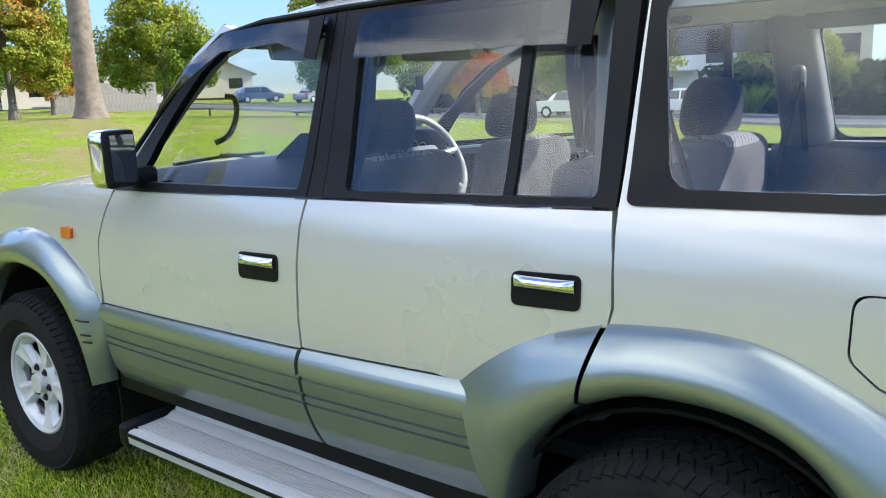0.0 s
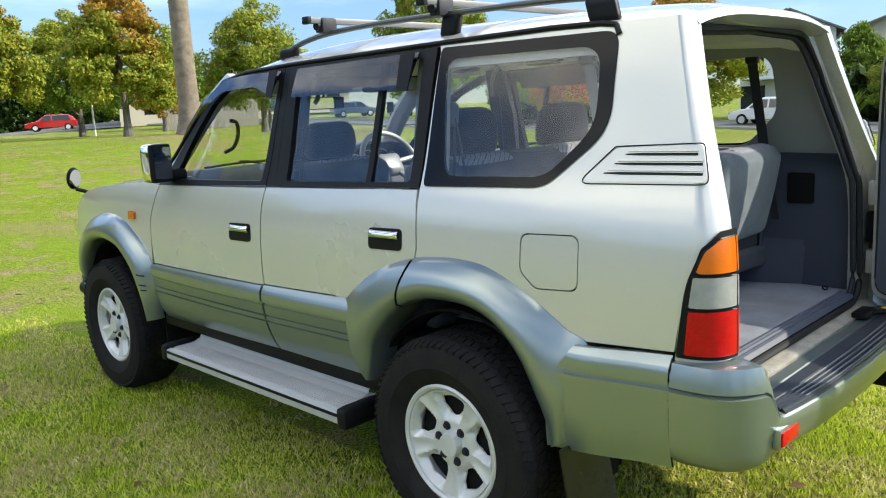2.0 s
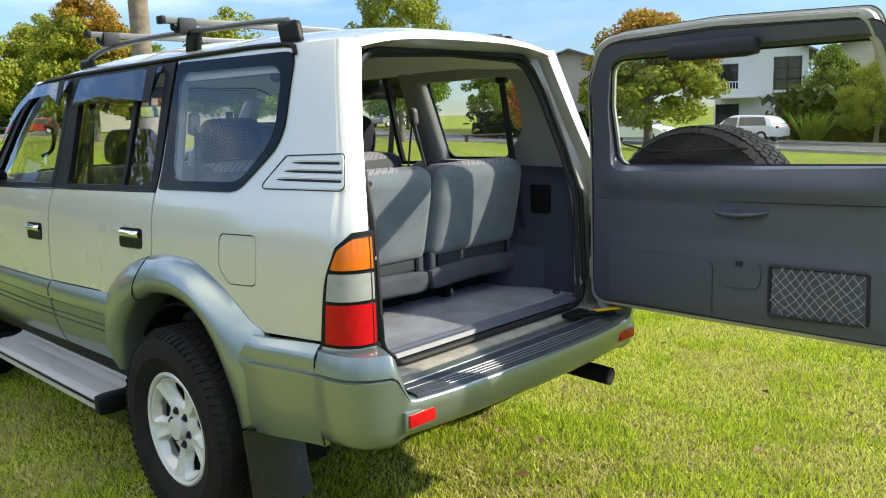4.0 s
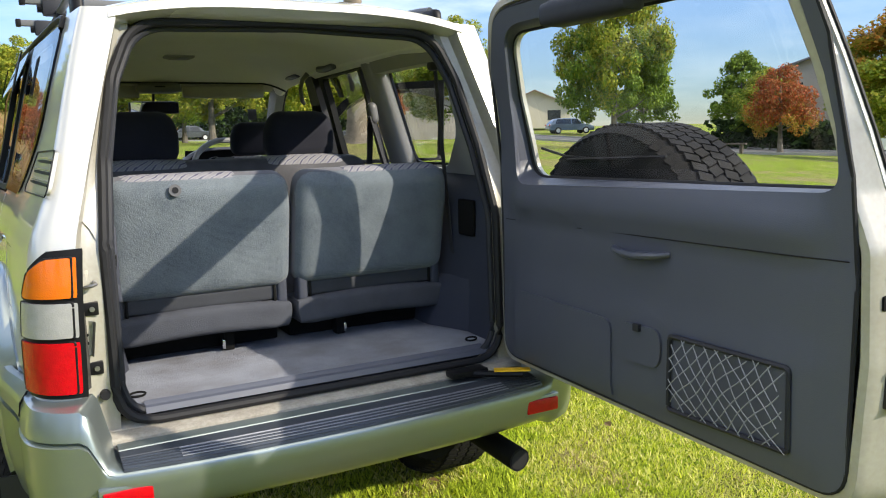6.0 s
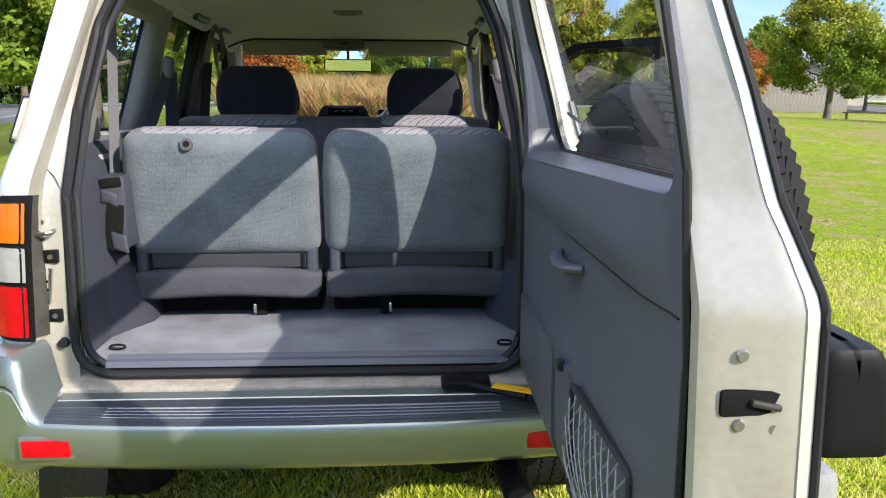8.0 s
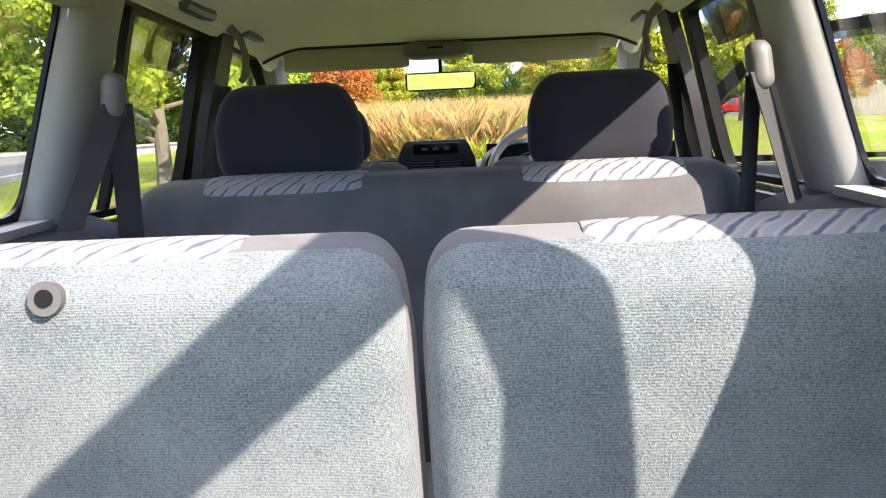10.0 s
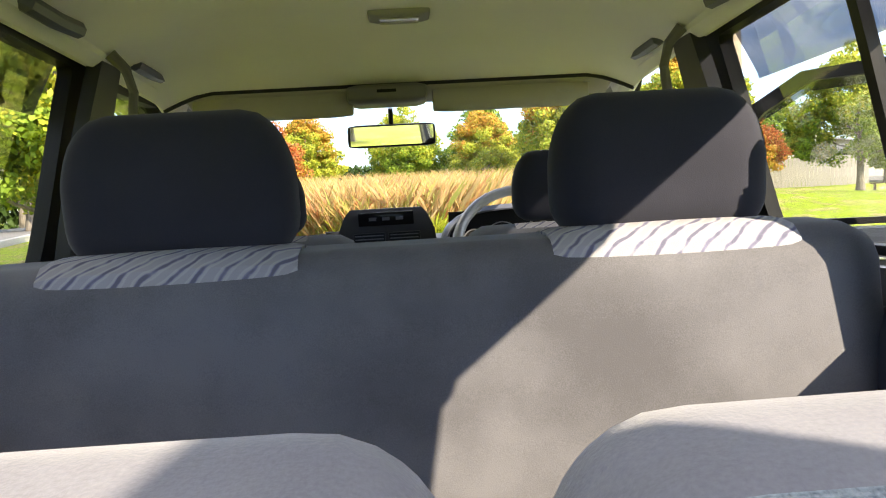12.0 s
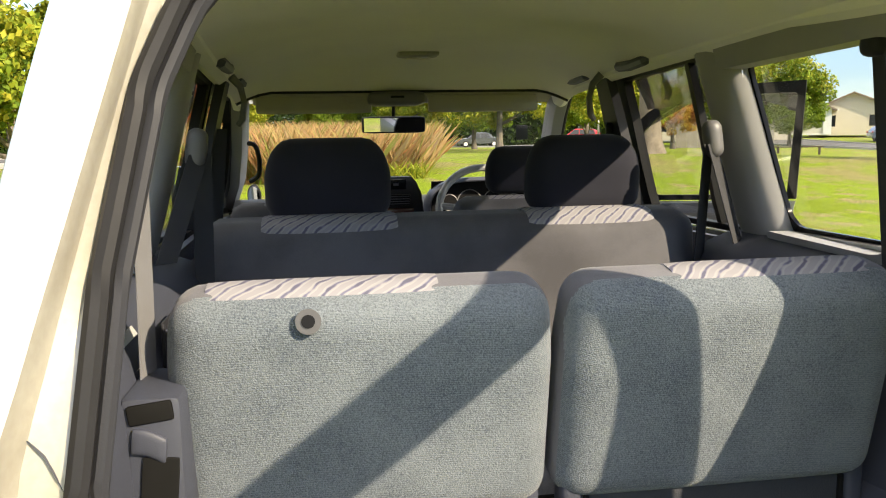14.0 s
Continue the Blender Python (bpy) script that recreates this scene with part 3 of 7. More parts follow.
    rail = [(-0.535, 1.70), (-0.52, 1.728), (-0.47, 1.736), (-0.3, 1.74), (0.14, 1.735), (0.6, 1.728), (0.98, 1.722), (1.3, 1.712), (1.5, 1.685), (1.64, 1.60), (1.78, 1.48), (1.92, 1.345), (2.03, 1.225)]
    part("roof_gutter", tube([on_side(s, 0.004)(y, z) for y, z in rail], 0.0085, 8), BLACK, car)
    part("pillar", bent([(2.05, 1.215), (1.99, 1.215), (1.74, 1.50), (1.60, 1.62), (1.47, 1.70), (1.52, 1.72), (1.66, 1.64), (1.80, 1.52), (1.93, 1.38)], on_side(s, -0.012), 0.04, step=0.05), PAINT, car)
    part("centre_pillar_cover", bent([(1.031, 1.234), (0.977, 1.236), (0.967, 1.712), (0.999, 1.712)], on_side(s, 0.003), 0.02, step=0.06), BLACK, car)
    part("door_backing", bent([(2.12, 0.55), (2.02, 1.19), (0.16, 1.235), (0.20, 0.95), (0.45, 0.80), (0.50, 0.55)], on_side(s, -0.034), 0.004, step=0.1), DARK, car)
    # rocker below the doors
    part("rocker", boxed((s * 0.745, 1.25, 0.50), (0.09, 1.75, 0.07), 0.015), BLACK, car)


for s in (-1, 1):
    side_panels(s)
    side_door(s, True, True)
side_door(-1, False, True)
# the driver's door stands open on its front hinge
opened = side_door(1, False, True)
hinge = Matrix.Translation((0.80, 2.06, 0)) @ Matrix.Rotation(radians(53), 4, "Z") @ Matrix.Translation((-0.80, -2.06, 0))
opened.matrix_local = hinge


# roof
def roof_z(x, y):
    w = side_x(y, 1.735)
    u = min(abs(x) / w, 1)
    crown = soft_at(((-0.76, 1.765), (-0.6, 1.80), (0.0, 1.825), (0.8, 1.835), (1.2, 1.81), (1.5, 1.745), (1.62, 1.70)), y)
    return crown - (crown - soft_at(((-0.76, 1.715), (-0.4, 1.735), (1.2, 1.72), (1.6, 1.665)), y)) * u**3.2


rows = []
for y in np.linspace(-0.712, 1.6, 36):
    w = side_x(y, 1.735)
    rows.append([Vector((x * w, y, roof_z(x * w, y))) for x in np.sin(np.linspace(-math.pi / 2, math.pi / 2, 25))])
part("roof", thicken(loft(rows), 0.02), PAINT, car)

# bonnet, windscreen, front end
rows = []
for y in np.linspace(2.12, 3.42, 20):
    w = side_x(y, 1.15) - 0.03
    h = soft_at(((2.1, 1.235), (2.6, 1.215), (3.0, 1.165), (3.25, 1.10), (3.42, 0.98)), y)
    rows.append([Vector((u * w, y, h - 0.03 * abs(u) ** 4 - 0.012 * (abs(abs(u) - 0.55) < 0.08))) for u in np.linspace(-1, 1, 25)])
part("bonnet", thicken(loft(rows), 0.02), PAINT, car)
rows = []
for t in np.linspace(0, 1, 8):
    w = 0.66 - 0.06 * t
    rows.append([Vector((u * w, 2.10 - 0.52 * t - 0.05 * u * u * (1 - t) - 0.03 * u * u, 1.22 + 0.455 * t)) for u in np.linspace(-1, 1, 15)])
ws = part("windscreen", loft(rows), GLASS, car)
ws.visible_shadow = False
wp = part("windscreen_wiper", tube([(-0.50, 2.075, 1.262), (-0.30, 2.07, 1.272), (-0.06, 2.085, 1.268)], 0.007, 6), BLACK, car, "black windscreen wiper")
part("wiper_arm", tube([(-0.10, 2.10, 1.245), (-0.22, 2.085, 1.275), (-0.29, 2.068, 1.280)], 0.006, 6), BLACK, wp)
part("cowl", thicken(loft([[Vector((x, 2.045 - 0.06 * (x / 0.7) ** 2, 1.215)), Vector((x, 2.10 - 0.05 * (x / 0.7) ** 2, 1.222)), Vector((x, 2.15, 1.222))] for x in np.linspace(-0.74, 0.74, 15)]), 0.006), BLACK, car, "black cowl below the windscreen")
part("front_bumper", loft([[Vector((x, 3.42 - 0.24 * abs(x / 0.85) ** 3 + dy, z)) for dy, z in ((-0.1, 0.84), (0.0, 0.82), (0.06, 0.72), (0.06, 0.56), (0.0, 0.46), (-0.15, 0.42))] for x in np.linspace(-0.745, 0.745, 21)]), PAINT, car)
part("nose_panel", thicken(loft([[Vector((x, 3.40 - 0.24 * abs(x / 0.85) ** 3, z)) for z in (0.80, 0.90, 1.0)] for x in np.linspace(-0.72, 0.72, 15)]), 0.01), PAINT, car)
part("front_grille", boxed((0, 3.405, 0.90), (0.80, 0.05, 0.13), 0.02), BLACK, car)
for s in (-1, 1):
    part("fog_lamp", cyl(bmesh.new(), (s * 0.66, 3.40, 0.47), (s * 0.66, 3.50, 0.47), 0.045, 20), BLACK, car)
FENDER_GLASS = surf("dim_mirror", (0.35, 0.36, 0.37), 0.05, 1.0, 0.02, rvar=0.02)
bm = tube([(-0.66, 3.18, 1.10), (-0.70, 3.22, 1.12), (-0.735, 3.25, 1.135)], 0.012, 8)
fm = part("fender_mirror", bm, BLACK, car, "small round fender mirror on a black stalk")
bm = bmesh.new()
bmesh.ops.create_uvsphere(bm, u_segments=16, v_segments=10, radius=1, matrix=Matrix.Translation((-0.735, 3.27, 1.20)) @ Matrix.Rotation(0.25, 4, "X") @ Matrix.Diagonal((0.042, 0.030, 0.070, 1)))
part("mirror_shell", bm, BLACK, fm)
part("mirror_glass", moved(cyl(bmesh.new(), (0, 0, 0), (0, -0.006, 0), 1, 20), Matrix.Translation((-0.735, 3.243, 1.197)) @ Matrix.Rotation(0.25, 4, "X") @ Matrix.Diagonal((0.034, 1, 0.060, 1))), FENDER_GLASS, fm)
for s in (-1, 1):
    if s > 0:
        continue
    m = cushion(0.12, 0.185, 0.08, 0.028, 0.010, 8)
    sm = part("side_mirror", moved(m, Matrix.Translation((s * 0.888, 1.83, 1.325)) @ Matrix.Rotation(radians(-10 * s), 4, "Z")), CHROME, car, "chrome-backed side mirror with a black rim")
    face = part("mirror_rim", moved(cushion(0.118, 0.182, 0.03, 0.014, 0.0, 6), Matrix.Translation((s * 0.881, 1.790, 1.325)) @ Matrix.Rotation(radians(-10 * s), 4, "Z")), BLACK, sm)
    part("mirror_glass", moved(boxed((0, 0, 0), (0.092, 0.004, 0.150), 0.0), Matrix.Translation((s * 0.879, 1.774, 1.325)) @ Matrix.Rotation(radians(-10 * s), 4, "Z")), surf("mirror", (0.28, 0.30, 0.32), 0.03, 1.0, 0.02, rvar=0.02), face)
    part("mirror_foot", boxed((s * 0.80, 1.86, 1.262), (0.13, 0.10, 0.06), 0.02), BLACK, sm)


# wheels
def wheel(at, turn):
    """Chunky tyre with tread blocks on a five-spoke silver alloy rim."""
    w = new("wheel")
    w.parent = car
    w.matrix_local = pose(*at, 0, 0, turn)
    prof = [(0.205, -0.095), (0.225, -0.118), (0.27, -0.133), (0.276, -0.136), (0.285, -0.134), (0.32, -0.134), (0.35, -0.126), (0.364, -0.112), (0.371, -0.095), (0.371, 0.095), (0.364, 0.112), (0.35, 0.126), (0.3, 0.134), (0.23, 0.12), (0.205, 0.095)]
    bm = loft([[Vector((x, r * math.cos(a), r * math.sin(a))) for r, x in prof] for a in np.linspace(0, math.tau, 73)])
    bmesh.ops.remove_doubles(bm, verts=bm.verts, dist=1e-5)
    tyre = part("tyre", bm, RUBBER, w, "black all-terrain tyre with chunky tread")
    blocks = bmesh.new()
    for i in range(72):
        for j, (x, wd) in enumerate(((-0.112, 0.034), (-0.068, 0.040), (-0.022, 0.038), (0.022, 0.038), (0.068, 0.040), (0.112, 0.034))):
            a = (i + 0.5 * (j % 2)) * math.tau / 72
            m = Matrix.Rotation(a, 4, "X") @ Matrix.Translation((x, 0, 0.3715 if abs(x) < 0.1 else 0.3560)) @ Matrix.Rotation(radians(20 if j % 2 else -20), 4, "Z")
            if abs(x) > 0.1:
                m = m @ Matrix.Rotation(math.copysign(0.5, x), 4, "Y")
            bmesh.ops.create_cube(blocks, size=1, matrix=m @ Matrix.Diagonal((wd + 0.002, 0.026, 0.015, 1)))
    tagged(part("tread", blocks, RUBBER, tyre, smooth=False), kind="stuff")
    prof = [(0.204, -0.095), (0.214, -0.103), (0.215, -0.109), (0.207, -0.113), (0.197, -0.108), (0.190, -0.09), (0.183, -0.03), (0.18, 0.07)]
    bm = loft([[Vector((x, r * math.cos(a), r * math.sin(a))) for r, x in prof] for a in np.linspace(0, math.tau, 61)])
    # spoke disc with five windows
    hole = []
    for k in range(5):
        a0 = k * math.tau / 5 + 0.35
        pts = [(0.104, -0.16), (0.140, -0.34), (0.166, -0.32), (0.173, 0.0), (0.166, 0.32), (0.140, 0.34), (0.104, 0.16), (0.099, 0.0)]
        hole.append([(r * math.cos(a0 + d), r * math.sin(a0 + d)) for r, d in [(p[0], p[1]) for p in pts]])
    ring = [(0.192 * math.cos(a), 0.192 * math.sin(a)) for a in np.linspace(0, math.tau, 60, endpoint=False)]

    def face(u, v):
        r, a = math.hypot(u, v), math.atan2(v, u)
        k = abs(((a - 0.35) / (math.tau / 5) + 0.5) % 1 - 0.5) * 2
        x = -0.085 - 0.02 * min(r / 0.19, 1) ** 2
        groove = 0.008 * max(0, 1 - ((k - 1) / 0.28) ** 2) * ramp_(r, 0.085, 0.13)
        pocket = 0.024 * ramp_(1 - k, 0.30, 0.48) * ramp_(r, 0.080, 0.110) * (1 - ramp_(r, 0.165, 0.190))
        return Vector((x + groove + pocket, u, v))
    disc = bent(ring, face, 0.006, hole, 0.009, d=(0.006, 0, 0))
    rim = part("rim", join(bm, disc), ALLOY, w, "silver alloy five-spoke rim", sharp=40)
    cap = bmesh.new()
    cyl(cap, (-0.08, 0, 0), (-0.112, 0, 0), 0.046, 32, 0.040)
    part("hub_cap", cap, ALLOY, rim)
    for k in range(6):
        a = k * math.tau / 6 + 0.2
        nut = bmesh.new()
        c, d = 0.064 * math.cos(a), 0.064 * math.sin(a)
        cyl(nut, (-0.08, c, d), (-0.090, c, d), 0.016, 16)
        cyl(nut, (-0.09, c, d), (-0.099, c, d), 0.010, 6)
        part("wheel_nut", nut, PLASTIC_D, rim, smooth=False)
    part("brake_disc", cyl(bmesh.new(), (-0.055, 0, 0), (0.01, 0, 0), 0.172, 32), DARK, w)
    return w


W1 = wheel((-0.735, 0, 0.385), 0)
for at, turn in (((-0.735, 2.675, 0.385), 0), ((0.735, 0, 0.385), 180), ((0.735, 2.675, 0.385), 180)):
    copy_thing(W1, pose(*at, 0, 0, turn) @ pose(0, 0, 0, random.uniform(0, 70) * (1 if turn == 0 else 1)))

# wheel wells, underbody, mud flaps
for s in (-1, 1):
    for yc, w in ((0, 0.46), (2.675, 0.50)):
        prof = [(yc + w * math.cos(a), 0.385 + w * math.sin(a)) for a in np.linspace(-0.2, math.pi + 0.2, 24)]
        part("wheel_well", thicken(loft([[Vector((s * x, y, z)) for y, z in prof] for x in (0.50, 0.60, 0.70, 0.765)]), 0.01), DARK, car)
        part("wheel_well", boxed((s * 0.495, yc, 0.52), (0.01, 2 * w, 0.40), 0), DARK, car)
rows = []
for z in np.linspace(0.50, 0.215, 9):
    k = (0.50 - z) / 0.285
    rows.append([Vector((-x, -0.475 - 0.045 * k - 0.03 * k * (1 - u) ** 2, z + 0.02 * k * (1 - u))) for u, x in ((u, 0.62 + 0.02 * k + (0.225 - 0.02 * k) * u) for u in np.linspace(0, 1, 7))])
part("mud_flap", thicken(loft(rows), 0.008), surf("shiny_black_rubber", (0.012, 0.012, 0.013), 0.28, 0.0, 0.3, 10, 120, 0.1, spec=0.4), car, "shiny black rubber mud flap")
part("underbody", boxed((0, 1.3, 0.47), (1.35, 3.6, 0.10), 0.02), DARK, car)
part("rear_axle", cyl(bmesh.new(), (-0.62, 0, 0.37), (0.62, 0, 0.37), 0.05, 12), DARK, car)


# ---- the car: rear end ----
REAR_Y = ((0.6, -0.908), (0.9, -0.908), (1.16, -0.894), (1.30, -0.852), (1.452, -0.802), (1.70, -0.732), (1.76, -0.718))
EDGE_Y = ((0.8, -0.79), (1.0, -0.812), (1.18, -0.826), (1.35, -0.797), (1.53, -0.752), (1.735, -0.70))
EDGE_X = ((0.7, 0.650), (0.85, 0.645), (1.16, 0.631), (1.30, 0.597), (1.452, 0.556), (1.70, 0.486), (1.76, 0.470))
OPEN_X = ((0.7, 0.545), (1.16, 0.543), (1.36, 0.525), (1.56, 0.488), (1.70, 0.435))


def rear_y(z):
    return soft_at(REAR_Y, z)


def corner(s, u, z, off=0.0):
    """A place on the rounded rear corner: u from the side (0) to the edge of the opening's jamb (1)."""
    yc, ye = soft_at(EDGE_Y, z), rear_y(z)
    x0, xe = side_x(yc, z), soft_at(EDGE_X, z)
    a, b, c = Vector((x0, yc)), Vector((x0 - 0.08 * (yc - ye), ye - 0.002)), Vector((xe, ye))
    p = a * (1 - u) ** 2 + b * 2 * u * (1 - u) + c * u * u
    t = (a * (u - 1) + b * (1 - 2 * u) + c * u)
    n = Vector((-t.y, t.x)).normalized()
    n = n if n.x > 0 or n.y < 0 else -n
    return Vector((s * (p.x + n.x * off), p.y + n.y * off, z))


opening = rounded([(-0.545, 0.717, 0.10), (0.545, 0.717, 0.10), (0.543, 1.16, 0.3), (0.525, 1.36, 0.3), (0.488, 1.56, 0.2), (0.425, 1.708, 0.12), (0, 1.722, 0.5), (-0.425, 1.708, 0.12), (-0.488, 1.56, 0.2), (-0.525, 1.36, 0.3), (-0.543, 1.16, 0.3)], 6)
for s in (-1, 1):
    rows = []
    for z in np.linspace(0.70, 1.735, 24):
        row = [corner(s, u, z) for u in np.linspace(0, 1, 9)]
        e, xo, ye = row[-1], soft_at(OPEN_X, z) * (1.04 if s < 0 else 1.0), rear_y(z)
        gap = abs(e.x) - xo
        row += [Vector((e.x - s * 0.004, e.y + 0.012, z)), Vector((e.x - s * gap * 0.22, ye + 0.046, z)), Vector((s * (xo + gap * 0.35), ye + 0.058, z)), Vector((s * (xo - 0.006), ye + 0.056, z)), Vector((s * (xo - 0.010), ye + 0.095, z))]
        rows.append(row)
    bm = loft(rows)
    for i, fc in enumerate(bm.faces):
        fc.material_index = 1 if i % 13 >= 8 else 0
    rp = part("rear_pillar", bm, (PAINT, PAINT_DIRTY_DIM), car)
    # tail lamp: black housing with orange, clear and red lenses
    house = rounded([(0.01, 0.826, 0.02), (0.995, 0.822, 0.01), (0.995, 1.168, 0.01), (0.60, 1.166, 0.06), (0.22, 1.125, 0.12), (0.03, 1.03, 0.12)], 8)
    lamp = part("tail_lamp", bent(house, lambda u, v: corner(s, u, v, 0.006), 0.016, step=0.05), BLACK, car, "tail lamp with orange, clear and red lenses")
    for nm, mat, zs in (("turn_lens", ORANGE, [(0.15, 1.060, 0.012), (0.96, 1.058, 0.012), (0.95, 1.150, 0.012), (0.58, 1.148, 0.05), (0.27, 1.115, 0.08)]), ("clear_lens", CLEAR, [(0.11, 0.968, 0.012), (0.962, 0.966, 0.012), (0.962, 1.046, 0.012), (0.13, 1.049, 0.012)]), ("red_lens", RED, [(0.11, 0.838, 0.014), (0.965, 0.834, 0.014), (0.965, 0.955, 0.012), (0.11, 0.957, 0.012)])):
        part(nm, bent(rounded(zs), lambda u, v: corner(s, u, v, 0.013), 0.010, step=0.04), mat, lamp)
        part("lens_rim", tube([corner(s, u, v, 0.011) for u, v in rounded(zs)], 0.0035, 6, True), BLACK, lamp)
    # trim between side and rear above the sill, strikers and buffers
    flange = [[Vector((s * (soft_at(EDGE_X, z) - d), y, z)) for d, y in ((-0.004, rear_y(z) - 0.004), (0.004, rear_y(z) - 0.006), (0.010, rear_y(z) + 0.02), (0.012 + w, rear_y(z) + 0.048))] for z, w in ((0.826, 0.014), (0.90, 0.013), (0.99, 0.010), (1.05, 0.006), (1.10, 0.002), (1.165, 0.0))]
    part("lamp_flange", thicken(loft(flange), 0.004), surf("weathered_black_plastic", (0.035, 0.033, 0.030), 0.6, 0.0, 0.4, 18, 200, 0.1, spec=0.3, stain=(0.09, 0.085, 0.075)), lamp, "weathered black side of the lamp housing")
    if s < 0:
        for z in (1.016, 0.871):
            tab = part("lamp_tab", boxed((-0.612, -0.851, z), (0.046, 0.020, 0.032), 0.004), BLACK, lamp)
            part("screw", cyl(bmesh.new(), (-0.604, -0.860, z), (-0.604, -0.866, z), 0.006, 12), STEEL, tab)
        st = part("striker", moved(boxed((0, 0, 0), (0.026, 0.006, 0.062), 0.002), Matrix.Translation((-0.622, -0.848, 1.079)) @ Matrix.Rotation(0.15, 4, "Y")), PAINT_IN, rp, "painted striker plate with a steel loop")
        part("striker_loop", tube([(-0.626, -0.850, 1.072), (-0.624, -0.880, 1.072), (-0.600, -0.886, 1.076), (-0.592, -0.878, 1.078), (-0.594, -0.850, 1.079)], 0.0045, 8), STEEL, st)
        for z in (1.060, 1.099):
            part("striker_bolt", cyl(bmesh.new(), (-0.622, -0.851, z), (-0.622, -0.857, z), 0.007, 10), STEEL, st)
        gd = part("door_guide", moved(loft([[Vector((x, y, z)) for z in (-0.042, 0.0, 0.042)] for x, y in ((-0.016, -0.012), (-0.014, 0.0), (0.012, 0.0), (0.016, -0.018))]), Matrix.Translation((-0.620, -0.856, 0.946)) @ Matrix.Rotation(0.12, 4, "Y")), STEEL, rp, "pressed steel door guide")
        for z in (0.935, 0.955):
            part("screw", cyl(bmesh.new(), (-0.620, -0.857, z), (-0.620, -0.861, z), 0.004, 10), DARK, gd)
        part("buffer", cyl(bmesh.new(), (-0.591, -0.845, 0.802), (-0.591, -0.868, 0.802), 0.014, 16, 0.011), SEAL, rp)
    else:
        for z in (0.86, 1.12):
            part("door_hinge", boxed((0.588, -0.895, z), (0.05, 0.06, 0.09), 0.008), PAINT_IN, rp, "painted steel door hinge")
        part("hinge_bracket", boxed((0.59, -0.88, 0.99), (0.04, 0.04, 0.12), 0.01), DARK, rp)
# jamb between pillar edge and opening, above and below
rows = []
for x in np.linspace(-0.50, 0.50, 21):
    zt = roof_z(x, -0.715)
    zo = 1.722 - 0.10 * max(0, abs(x) - 0.36) ** 1.5 * 4
    rows.append([Vector((x, -0.706, zt + 0.001)), Vector((x, -0.726, zt - 0.010)), Vector((x, -0.734, zt - 0.026)), Vector((x, -0.712, min(zo + 0.012, zt - 0.035))), Vector((x, -0.690, min(zo, zt - 0.04))), Vector((x, -0.645, min(zo - 0.004, zt - 0.045)))])
part("rear_header", loft(rows), PAINT, car)
rows = [[Vector((x, -0.80, 0.722)), Vector((x, -0.846, 0.714)), Vector((x, -0.856, 0.705)), Vector((x, -0.898, 0.7025)), Vector((x, -0.906, 0.697)), Vector((x, -0.908, 0.65))] for x in np.linspace(-0.62, 0.62, 15)]
part("rear_sill", loft(rows), surf("dirty_sill_paint", (0.41, 0.385, 0.33), 0.45, 0.1, 0.2, 14, 120, 0.05, 0.3, stain=(0.20, 0.18, 0.15)), car, "champagne painted rear sill with scuffs")
part("opening_seal", tube([(x, rear_y(z) + 0.055, z) for x, z in ((x * (1.04 if x < 0 else 1.0), z) for x, z in opening)], 0.012, 8, True), SEAL, car, "black rubber door seal round the opening")
part("inner_seal", tube([(x * (1.01 if x < 0 else 0.972), rear_y(z) + 0.074, 1.22 + (z - 1.22) * 0.975) for x, z in opening], 0.010, 8, True), PLASTIC_D, car)

# rear bumper: corner caps, beam with a step, ribbed pad, reflectors
plan = spline([(-0.776, -0.790, 0), (-0.773, -0.86, 0), (-0.755, -0.932, 0), (-0.705, -0.986, 0), (-0.63, -1.016, 0), (-0.52, -1.036, 0), (-0.3, -1.055, 0), (0, -1.062, 0)], 5)
plan = plan + [Vector((-p.x, p.y, 0)) for p in reversed(plan[:-1])]


def bumper_top(x):
    return 0.672 + 0.144 * ramp_(abs(x), 0.60, 0.66)


def bumper_rows(lo, hi):
    rows = []
    for i, p in enumerate(plan):
        if not lo <= p.x <= hi:
            continue
        a, b = plan[max(i - 1, 0)], plan[min(i + 1, len(plan) - 1)]
        t = (b - a).normalized()
        n = Vector((t.y, -t.x))
        top = bumper_top(p.x)
        cap = ramp_(abs(p.x), 0.60, 0.66)
        up_ = 0.008 + 0.024 * (1 - cap)
        prof = [(-0.10, 0.505 + up_), (-0.035, 0.512 + up_), (-0.008, 0.535 + up_), (0.0, 0.57 + up_), (0.004, 0.625 + 0.015 * cap), (0.006, top - 0.057 * cap - 0.024), (0.004 - 0.010 * cap, top - 0.056 * cap - 0.019), (0.004, top - 0.053 * cap - 0.015), (0.0, top - 0.03 * cap - 0.010), (-0.012, top - 0.004), (-0.03, top), (-0.13, top + 0.002 - 0.012 * (1 - cap))]
        rows.append([Vector((p.x + n.x * o, p.y + n.y * o, z)) for o, z in prof])
    return rows


bumper = part("rear_bumper", loft(bumper_rows(-0.9, 0.9)), GREY, car, "grey-green rear bumper with a step", sharp=45)
def pad_at(x, y, z):
    """A place on the step: its outer part follows the bow of the bumper."""
    edge = float(np.interp(x, [p.x for p in plan], [p.y for p in plan])) + 0.003
    return Vector((x, y if y > -0.948 else -0.948 + (y + 0.948) * (edge + 0.948) / -0.111, z))


